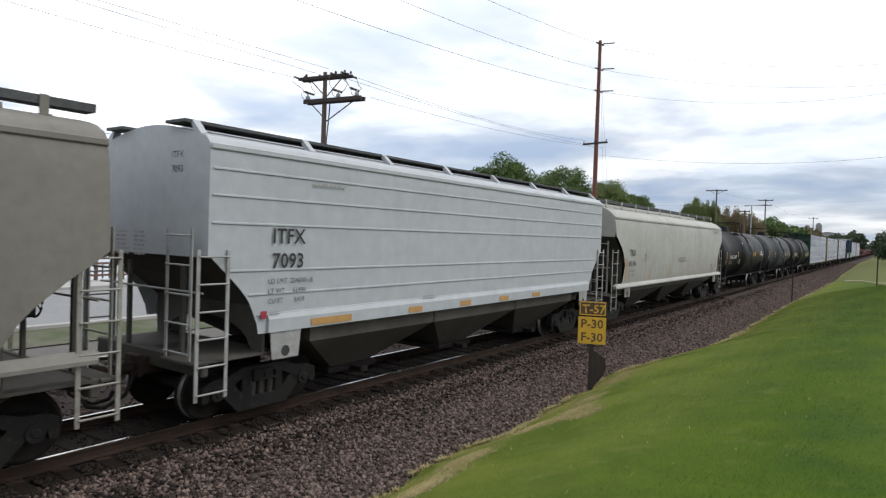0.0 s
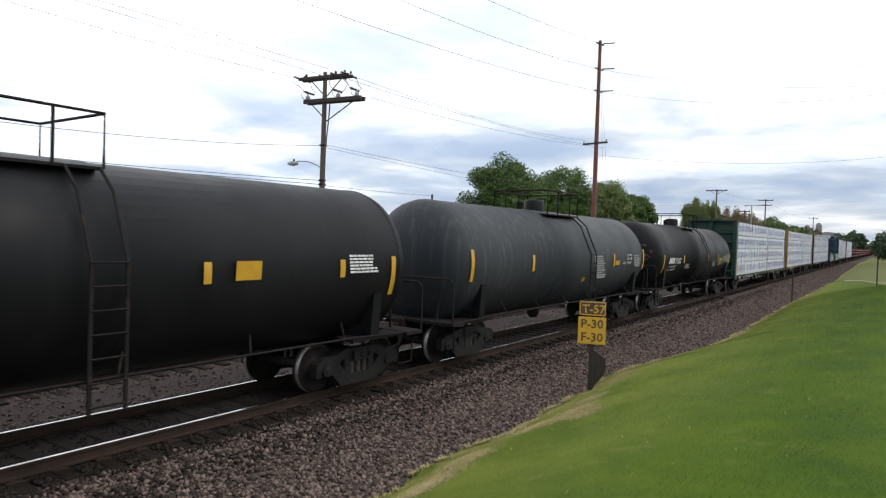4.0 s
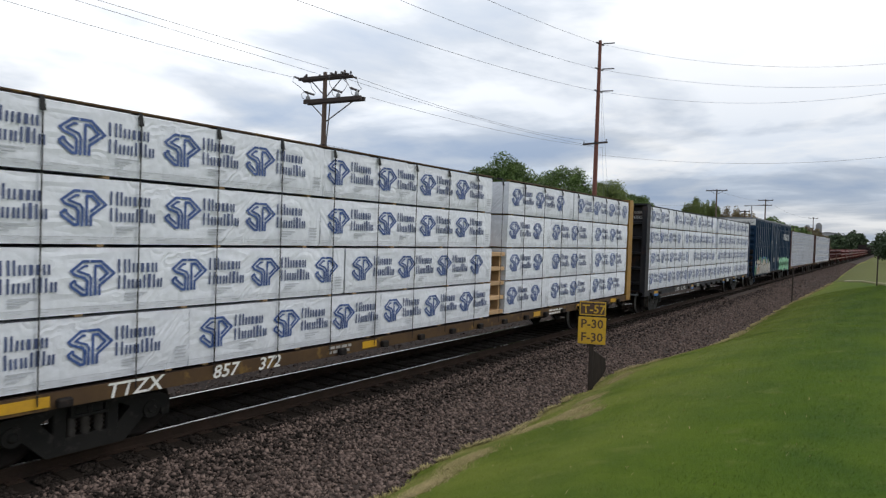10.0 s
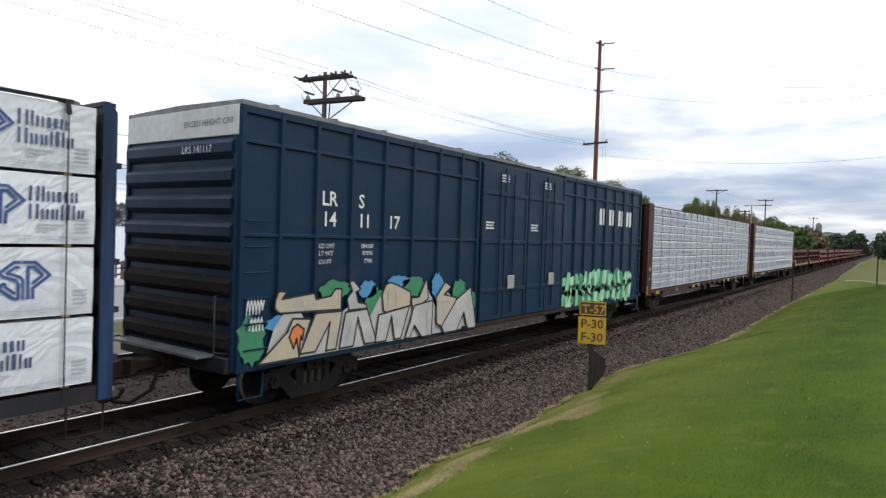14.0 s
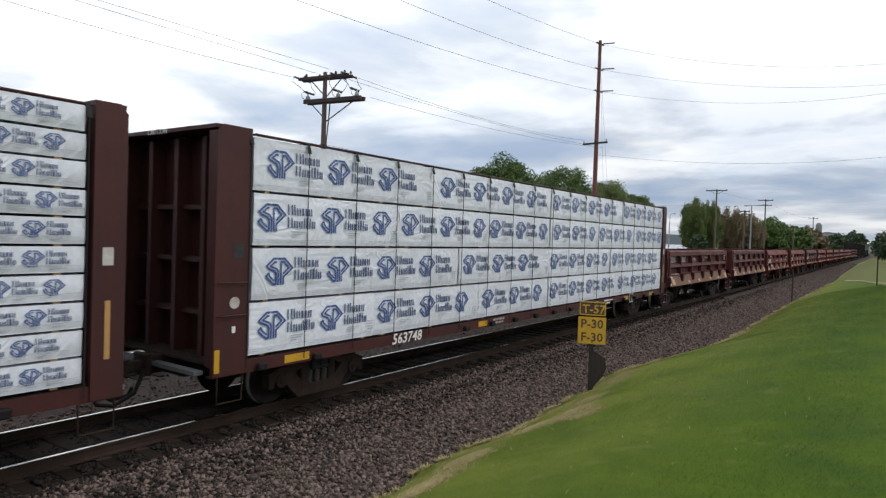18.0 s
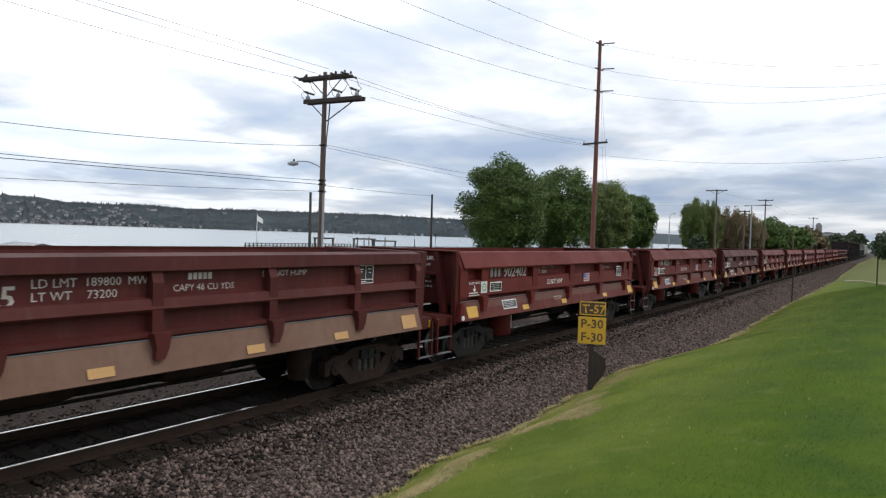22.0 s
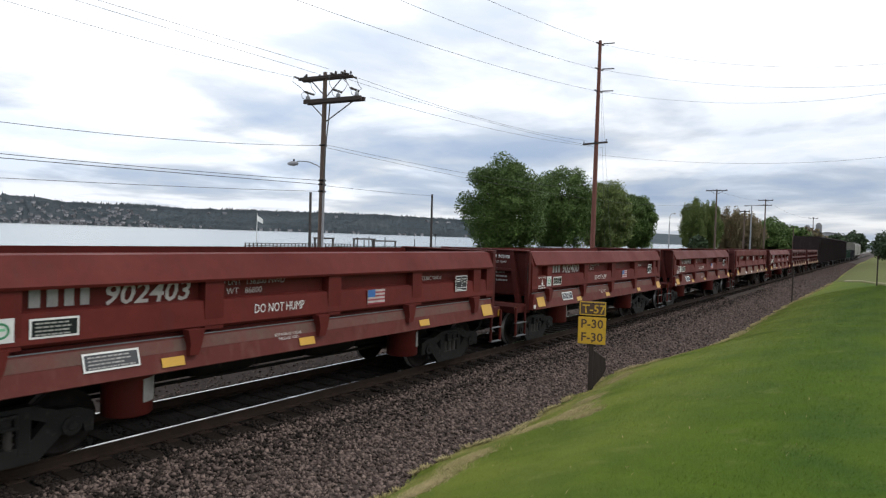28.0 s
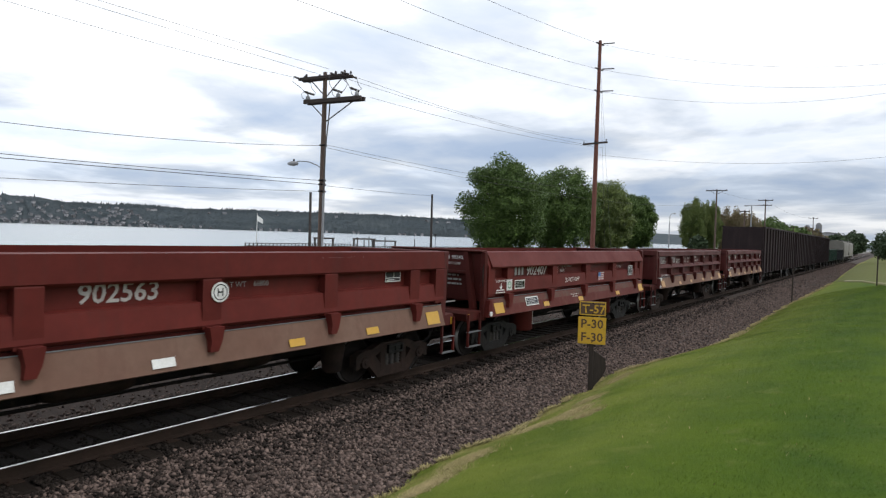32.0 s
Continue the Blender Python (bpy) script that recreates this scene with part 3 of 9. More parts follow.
def build_ground():
    # lawn bank on the camera's side
    rows = []
    for x in XS:
        e = lawn_edge(x)
        rows.append([(x, e - d, ground_z(x, e - d - 1e-4)) for d in (0, 0.15, 0.35, 0.7, 1.1, 1.5, 2.0, 2.5, 3.0, 3.5, 4.2, 5.5, 7, 9, 12, 16, 24, 40, 120, 900)])
    tagged(part("ground", Shape().grid(rows), "lawn"), "mown green lawn bank sloping down to the railway ballast", "ground", kind="structure")
    rows = []
    for x in XS:
        e = lawn_edge(x)
        ys = [e - 0.5] + list(np.linspace(e, -1.9, 6)) + [-1.45, 0, 1.45, 2.2, 2.95, 4.4, 5.8, 6.6]
        rows.append([(x, y, ground_z(x, y) - (0.05 if y < e else 0.0)) for y in ys])
    tagged(part("ballast_bed", Shape().grid(rows), "ballast"), "brown-grey crushed stone ballast under two tracks", "ballast", kind="structure")
    # oily strip that also paints the train's shade onto the bed
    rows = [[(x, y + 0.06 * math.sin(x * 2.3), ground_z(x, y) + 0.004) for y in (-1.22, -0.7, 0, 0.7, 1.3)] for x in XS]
    tagged(part("oily_ballast", Shape().grid(rows), "shaded_oily_bed"), "oil-blackened ballast between the rails", "ballast", kind="structure")
    far = (-900, -200, -60, 0, 60, 140, 300, 700, 1500)
    s = Shape().grid([[(x, y, ground_z(x, y) - 0.004) for y in (6.6, 8.0, 10.0)] for x in far], False)
    tagged(part("verge", s, "gravel"), "gravel verge between the tracks and the road", "ground", kind="structure")
    s = Shape().grid([[(x, y, ground_z(x, y) + 0.03) for y in (10.0, 11.4, 12.6)] for x in far], False)
    tagged(part("verge_grass", s, "strip_grass"), "rough grass strip beside the road", "grass", kind="structure")
    s = Shape()
    s.box(-900, 1500, 12.6, 12.85, -0.6, -0.27, 0.02)
    tagged(part("kerb", s, "concrete"), "pale concrete kerb along the road", "kerb", kind="structure")
    s = Shape().grid([[(x, y, -0.42) for y in (12.85, 20, 25.2)] for x in far], False)
    tagged(part("road", s, "asphalt"), "plain grey asphalt waterfront road", "road", kind="structure")
    s = Shape().box(-900, 1500, 25.2, 29.0, -3.5, -0.28, 0.02)
    tagged(part("pavement", s, "concrete"), "pale concrete waterfront pavement on a sea wall", "pavement", kind="structure")
    s = Shape().quad((-4000, 29.0, -3.0), (4000, 29.0, -3.0), (4000, 4000, -3.0), (-4000, 4000, -3.0))
    tagged(part("water", s, "water"), "pale grey choppy bay water under overcast sky", "water", kind="structure")
    s = Shape().quad((-4000, -4000, -3.6), (4000, -4000, -3.6), (4000, 4000, -3.6), (-4000, 4000, -3.6))
    tagged(part("seabed", s, "gravel"), "dark sea bed and far ground", "ground", kind="structure")


    # rougher ground beyond the mown bank, with a pale path
    rows = []
    for k, f in enumerate((0, 0.01, 0.03, 0.07, 0.12, 0.2, 0.3, 0.5, 0.75, 1.0)):
        row = []
        for d in (0.3, 1.0, 2.0, 3.0, 4.6, 8, 14, 30, 200):
            x = far_bound(d)
            x += (900 - x) * f * f if f > 0.1 else (60 * f)
            e = lawn_edge(x)
            row.append((x, e - d, ground_z(x, e - d - 1e-4) + (0.004 if k == 0 else 0.05)))
        rows.append(row)
    tagged(part("rough_grass", Shape().grid(rows), "far_grass"), "pale rough grass beyond the mown lawn", "grass", kind="structure")
    rows = []
    for k in (0.6, 3.0):
        row = []
        for d in (1.2, 2.0, 3.0, 4.0, 5.0, 6.5, 9, 14, 30):
            x = far_bound(d) + k
            y = lawn_edge(x) - d
            row.append((x, y, ground_z(x, y) + 0.07))
        rows.append(row)
    tagged(part("path", Shape().grid(rows), "dry_path"), "pale dry footpath across the lawn", "path", kind="structure")


build_ground()


TIES = []


def build_track(yc, name, label, x0=-30.0, x1=230.0):
    """Two rails on cross ties."""
    track = thing(name, label, "railway track", kind="structure", at=(0, yc, 0))
    foot = [(-0.07, -0.17), (0.07, -0.17), (0.07, -0.155), (0.012, -0.135), (0.010, -0.045), (0.034, -0.035), (0.034, -0.004),
            (-0.034, -0.004), (-0.034, -0.035), (-0.010, -0.045), (-0.012, -0.135), (-0.07, -0.155)]
    for side in (-1, 1):
        y = side * 0.755
        r = part("rail", Shape().prism([(y + a, b) for a, b in foot], "x", -200, 420), "rail_side", track, "rusty steel rail with a polished running head")
        part("rail_head", Shape().box(-200, 420, y - 0.026, y + 0.026, -0.004, 0.0), "rail_top", r)
    rng = random.Random(5)
    tie = Shape().box(-0.115, 0.115, -1.3, 1.3, -0.35, -0.172, 0.015).mesh("tie", M["tie"])
    iron = Shape()
    for side in (-1, 1):
        iron.box(-0.10, 0.10, side * 0.755 - 0.19, side * 0.755 + 0.19, -0.172, -0.158, 0.004)
        for sx in (-0.06, 0.06):
            for sy in (-0.10, 0.10):
                iron.box(sx - 0.012, sx + 0.012, side * 0.755 + sy - 0.014, side * 0.755 + sy + 0.014, -0.158, -0.138)
    iron = iron.mesh("tie_plate", M["rail_side"])
    x = x0
    while x < x1:
        t = part("tie", tie, None, track, at=(x, rng.uniform(-0.05, 0.05), rng.uniform(-0.012, 0.008)))
        t.rotation_euler.z = rng.uniform(-0.025, 0.025)
        if yc < 1:
            TIES.append(x)
            if x < 34:
                part("tie_plate", iron, None, t)
        x += 0.53 * rng.uniform(0.96, 1.04) if x < 90 else 1.06
    return track


build_track(0.0, "near_track", "main line of two rails on dark wooden ties")
build_track(4.4, "far_track", "second line of two rails on dark wooden ties", 0.0, 60.0)


def scatter(name, pts, sizes, material, label, category, shape="stone", seed=1, tall=0.75):
    """Many small pieces as one sheet of stuff."""
    rng = np.random.default_rng(seed)
    pts = np.asarray(pts, dtype=float)
    n = len(pts)
    if shape == "stone":
        base = np.array([(1, 0, 0), (-1, 0, 0), (0, 1, 0), (0, -1, 0), (0, 0, 1), (0, 0, -1)], dtype=float)
        tri = np.array([(0, 2, 4), (2, 1, 4), (1, 3, 4), (3, 0, 4), (2, 0, 5), (1, 2, 5), (3, 1, 5), (0, 3, 5)])
        v = base[None] * rng.uniform(0.55, 1.15, (n, 6, 1)) + rng.normal(0, 0.16, (n, 6, 3))
        v[:, :, 2] *= tall
        a = rng.uniform(0, math.tau, n)
        b = rng.uniform(-0.7, 0.7, n)
        x = v[:, :, 0] * np.cos(b)[:, None] - v[:, :, 2] * np.sin(b)[:, None]
        z = v[:, :, 0] * np.sin(b)[:, None] + v[:, :, 2] * np.cos(b)[:, None]
        X = x * np.cos(a)[:, None] - v[:, :, 1] * np.sin(a)[:, None]
        Y = x * np.sin(a)[:, None] + v[:, :, 1] * np.cos(a)[:, None]
        v = np.stack([X, Y, z], -1) * np.asarray(sizes)[:, None, None]
    elif shape == "blade":
        h = np.asarray(sizes)
        a = rng.uniform(0, math.tau, n)
        w = h * rng.uniform(0.10, 0.18, n)
        lean = rng.uniform(0.5, 1.4, n) * h
        b = a + math.pi / 2 + rng.normal(0, 0.3, n)
        v = np.zeros((n, 3, 3))
        v[:, 0, 0], v[:, 0, 1] = -np.cos(a) * w, -np.sin(a) * w
        v[:, 1, 0], v[:, 1, 1] = np.cos(a) * w, np.sin(a) * w
        v[:, 2, 0], v[:, 2, 1], v[:, 2, 2] = np.cos(b) * lean, np.sin(b) * lean, h
        tri = np.array([(0, 1, 2)])
    else:   # leaf: a bent four-sided blade
        h = np.asarray(sizes)[:, None]
        d = rng.normal(0, 1, (n, 3))
        d[:, 2] -= 0.2
        d /= np.linalg.norm(d, axis=1)[:, None]
        q = rng.normal(0, 1, (n, 3))
        q -= d * (q * d).sum(1)[:, None]
        q /= np.linalg.norm(q, axis=1)[:, None]
        v = np.stack([-d * h, q * h * 0.62, d * h, -q * h * 0.62], 1)
        tri = np.array([(0, 1, 2), (0, 2, 3)])
    k = v.shape[1]
    v = (v + pts[:, None, :]).reshape(-1, 3)
    f = (tri[None] + (np.arange(n) * k)[:, None, None]).reshape(-1, 3)
    me = bpy.data.meshes.new(name)
    me.vertices.add(len(v))
    me.vertices.foreach_set("co", v.astype(np.float32).ravel())
    me.loops.add(f.size)
    me.loops.foreach_set("vertex_index", f.astype(np.int32).ravel())
    me.polygons.add(len(f))
    me.polygons.foreach_set("loop_start", np.arange(0, f.size, 3, dtype=np.int32))
    me.update(calc_edges=True)
    me.materials.append(M[material])
    ob = new(name, me)
    if label:
        tagged(ob, label, category, kind="stuff")
    return ob


def build_scatter():
    rng = np.random.default_rng(7)
    gz = np.vectorize(ground_z)
    le = np.vectorize(lawn_edge)

    def stones(n, x0, x1, lo, hi, s0, s1, seed, power=1.6):
        x = x0 + (x1 - x0) * rng.random(n) ** power
        e = le(x)
        y0 = e if lo is None else np.full(n, lo)
        y = y0 + (hi - y0) * rng.random(n)
        size = s0 + (s1 - s0) * rng.random(n) ** 1.8
        z = gz(x, y) + rng.uniform(-0.3, 0.5, n) * size
        return np.stack([x, y, z], 1), size

    def off_ties(p, s, clear):
        """Leave the ends of the ties bare."""
        d = np.abs(p[:, 0][:, None] - np.asarray(TIES)[None, :]).min(1)
        keep = (d > clear) | (p[:, 1] < -1.42) | (p[:, 1] > 1.42)
        return p[keep], s[keep]

    a, sa = stones(64000, 3.0, 60, None, -1.75, 0.020, 0.060, 1)
    k, sk = off_ties(*stones(34000, 3.0, 42, -1.85, -0.95, 0.018, 0.050, 4), 0.145)
    b, sb = off_ties(*stones(13000, 2.5, 40, -0.95, 1.3, 0.02, 0.036, 2), 0.12)
    c, sc = stones(16000, 3.0, 50, 1.35, 6.4, 0.022, 0.05, 3)
    g, sg = stones(12000, 55, 170, None, -1.2, 0.05, 0.085, 5, 1.2)
    k[:, 2] += 0.022 * np.clip((k[:, 1] + 1.9) / 0.5, 0, 1)
    # dark stones grow denser towards the rail, painting the train's shade there
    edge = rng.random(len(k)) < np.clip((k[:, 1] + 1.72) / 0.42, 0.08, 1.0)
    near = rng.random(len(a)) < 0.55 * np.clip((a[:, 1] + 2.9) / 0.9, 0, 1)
    scatter("dark_ballast_stones", np.concatenate([b, k[edge], a[near]]), np.concatenate([sb, sk[edge], sa[near]]), "stone_dark", "oily ballast stones between and beside the rails, darkened for the train's shade", "ballast", "stone", 14)
    scatter("ballast_stones", np.concatenate([a[~near], k[~edge], c, g]), np.concatenate([sa[~near], sk[~edge], sc, sg]), "stone", "loose angular brown-grey ballast stones", "ballast", "stone", 11)
    # lawn blades, thinner with distance
    n = 330000
    x = 1.5 + 43 * rng.random(n) ** 1.6 + rng.normal(0, 0.9, n)
    d = 0.02 + 8.0 * rng.random(n) ** 1.1
    e = le(x)
    y = e - d
    size = rng.uniform(0.006, 0.020, n) * (1 + x / 30) * (1 + 0.9 * np.exp(-d / 0.35))
    ok = (y > -12.5)
    p = np.stack([x, y, gz(x, y) - 0.004], 1)[ok]
    scatter("lawn_grass", p, size[ok], "blade", "short mown green grass", "grass", "blade", 12)
    n = 420
    x = 4.0 + 22 * rng.random(n) ** 1.5
    y = le(x) - 0.3 - 5.0 * rng.random(n) ** 1.4
    scatter("grass_stalks", np.stack([x, y, gz(x, y)], 1), rng.uniform(0.02, 0.045, n), "dry_blade", "pale stalks standing in the mown lawn", "grass", "blade", 15)
    # dry patches on the turf
    px, ps = [], []
    for cx, cy, rx, ry, m in ((10.2, -5.35, 0.55, 0.20, 7000), (9.8, -5.8, 0.35, 0.14, 2500), (9.55, -5.0, 0.40, 0.16, 4000), (7.6, -4.9, 0.45, 0.22, 5000), (6.6, -5.1, 0.40, 0.20, 4500),
                              (11.6, -5.1, 0.45, 0.16, 3000), (14.6, -4.6, 0.6, 0.18, 2500), (22.7, -5.1, 1.4, 0.14, 4500), (26.4, -5.2, 1.6, 0.16, 4500), (6.0, -5.25, 0.35, 0.15, 2500)):
        qx, qy = cx + rx * rng.normal(0, 0.6, m), cy + ry * rng.normal(0, 0.6, m)
        px.append(np.stack([qx, qy, gz(qx, qy)], 1))
        ps.append(rng.uniform(0.012, 0.034, m))
    scatter("dry_patches", np.concatenate(px), np.concatenate(ps), "dry_blade", "straw-coloured dry patches in the lawn", "grass", "blade", 16)
    n = 60000
    x = 2.5 + 70 * rng.random(n) ** 1.6
    tuft = np.array([noise.noise((q * 0.9, 5.0, 0)) + 0.5 * noise.noise((q * 4.1, 2.0, 0)) for q in x])
    x = x[tuft > -0.05]
    n = len(x)
    e = le(x)
    w = 0.08 + 0.26 * (0.5 + 0.5 * np.sin(x * 2.1)) * (0.5 + 0.5 * np.sin(x * 0.63 + 1.0)) + 0.5 * np.exp(-((x - 23.5) / 2.5) ** 2) + 0.4 * np.exp(-((x - 9.0) / 0.8) ** 2)
    y = e + 0.06 - w * rng.random(n) ** 1.3 - 0.02
    scatter("dry_grass", np.stack([x, y, gz(x, y - 0.02)], 1), rng.uniform(0.02, 0.06, n) * (1 + x / 60), "dry_blade", "straw-coloured dry grass along the ballast edge", "grass", "blade", 13)


build_scatter()


def build_backdrop():
    """Wooded hills across the bay, with houses."""
    rng = random.Random(3)
    eye = np.array((0.0, -9.711))
    s = Shape()
    rows = []
    n = 260
    for i in range(n + 1):
        a = math.radians(108 - 110 * i / n)
        d = 1500 + 500 * i / n
        h = float(np.interp(i, (0, 80, 92, 97, 99, 113, 120, 150, 165, 178, 203, 234, 260), (62, 62, 63, 62, 54, 54, 52, 57, 56, 50, 34, 22, 16)))
        h *= 1 + 0.05 * noise.noise((i * 0.11, 2, 0)) + 0.03 * noise.noise((i * 0.5, 7, 0))
        c, q = math.cos(a), math.sin(a)
        rows.append([(eye[0] + c * (d + k * 60), eye[1] + q * (d + k * 60), -3 + (h + 3) * f) for k, f in ((0, 0), (0.3, 0.12), (1, 0.4), (2.2, 0.75), (3.4, 1.0), (6, 1.0))])
    s.grid(rows)
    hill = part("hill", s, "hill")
    tagged(hill, "wooded hillside across the bay with haze in its colour and pale houses", "hill", kind="structure")

    def on_slope(i, j):
        r0, r1 = rows[int(i)], rows[int(i) + 1]
        f, g = i % 1, j % 1
        return [(r0[int(j)][c] * (1 - g) + r0[int(j) + 1][c] * g) * (1 - f) + (r1[int(j)][c] * (1 - g) + r1[int(j) + 1][c] * g) * f for c in range(3)]

    # crowns over the slopes, with pointed firs along the ridge
    pts, sizes, firs, heights = [], [], [], []
    for k in range(15000):
        i = rng.uniform(84, 200)
        j = 4.0 * rng.random() ** 0.8
        pts.append(on_slope(i, j))
        sizes.append(rng.uniform(1.6, 3.8))
    for k in range(2600):
        i = rng.uniform(98 if k % 8 else 88, 200)
        if noise.noise((i * 0.8, 3, 0)) < -0.25:
            continue
        firs.append(on_slope(i, rng.uniform(3.3, 4.05)))
        heights.append(rng.uniform(1.4, 2.8))
    scatter("far_woods", pts, sizes, "hill", "woods on the far hills with haze in their colour", "woods", "stone", 5)
    scatter("far_firs", firs, heights, "hill", "pointed firs along the far ridge with haze in their colour", "woods", "stone", 6, 2.6)
    for k in range(230):
        i = rng.uniform(87, 116) if k < 190 else rng.uniform(114, 178)
        j = 3.2 * rng.random() ** 1.5 if i < 114 else rng.choice((0.1, 0.2, 0.4, 3.0))
        w, dd, h = rng.uniform(4, 11), rng.uniform(4, 8), rng.uniform(2.5, 5.0)
        house = thing("house", "pale house on the wooded hillside across the bay", "house", "houses across the bay", at=on_slope(i, j))
        house.rotation_euler.z = rng.uniform(0, 3)
        part("wall", Shape().box(-w / 2, w / 2, -dd / 2, dd / 2, -2, h), "far_wall", house)
        part("roof", Shape().prism([(-dd / 2 - 0.4, h), (dd / 2 + 0.4, h), (0, h + 2)], "x", -w / 2 - 0.3, w / 2 + 0.3), "far_roof", house)


build_backdrop()


# ---- poles, wires, trees and the waterfront ----
def utility_pole(at, top, arms, material="pole", lamp=False, r=0.15, label="brown wooden utility pole with crossarms and insulators", lean=0.0, turn=0.0):
    x, y = at
    z0 = ground_z(x, y)
    p = thing("utility_pole", label, "utility pole", "utility poles along the line", at=(x, y, z0))
    h = top - z0
    p.rotation_euler = (0, radians(lean), radians(turn))
    part("pole", Shape().tube([(0, 0, -0.5), (0, 0, h * 0.5), (0, 0, h)], [r, r * 0.85, r * 0.62], 12), material, p)
    for z, half, pins, brace in arms:
        z = z - z0
        arm = part("crossarm", Shape().box(-0.12 - r * 0.6, -r * 0.6, -half, half, z - 0.07, z + 0.07, 0.01), "arm", p)
        for k in range(pins):
            yy = -half * 0.93 + 2 * half * 0.93 * k / max(1, pins - 1)
            part("insulator", Shape().lathe([(0.015, 0.07), (0.015, 0.12), (0.06, 0.13), (0.045, 0.17), (0.055, 0.18), (0.03, 0.23), (0.0, 0.235)], "z", (-0.06 - r * 0.6, yy, z), 10), "porcelain", arm)
        if brace:
            for s in (-1, 1):
                part("brace", Shape().tube([(-0.1, 0, z - brace), (-0.1, s * half * 0.62, z - 0.05)], 0.025, 6), "arm", p)
    return p


def sagging(a, b, sag, r, n=24):
    a, b = Vector(a), Vector(b)
    return Shape().tube([a.lerp(b, k / n) - Vector((0, 0, sag * 4 * (k / n) * (1 - k / n))) for k in range(n + 1)], r, 5)


def wire(a, b, sag=0.6, r=0.010, label="dark overhead cable sagging between poles"):
    return tagged(part("overhead_wire", sagging(a, b, sag, r), "wire"), label, "cable", "overhead wires")


PL, PR = (20.6, 11.5), (47.7, 9.5)
ARM = Vector((0.139, -0.99, 0))          # the way the near pole's crossarms run
pl = utility_pole(PL, 10.2, [(9.95, 1.38, 4, 0.85)], turn=-172)
tall = utility_pole(PR, 18.5, [(10.55, 1.1, 3, 0)], "pole_red", r=0.2, label="tall reddish wooden transmission pole with a small crossarm", turn=-12)
utility_pole((98.8, 11.5), 10.95, [(10.75, 1.45, 4, 0.55)])
utility_pole((128.5, 9.5), 11.4, [(11.2, 1.25, 4, 0), (10.3, 1.1, 4, 0)], label="distant wooden utility pole with two crossarms")
utility_pole((222, 10.3), 12.0, [(11.7, 1.3, 4, 0)])
utility_pole((112.0, 10.0), 8.6, [(8.4, 0.8, 2, 0)], label="short wooden utility pole with one small crossarm")
utility_pole((165.0, 9.0), 7.6, [(7.3, 0.9, 2, 0)], label="short wooden utility pole with one small crossarm")


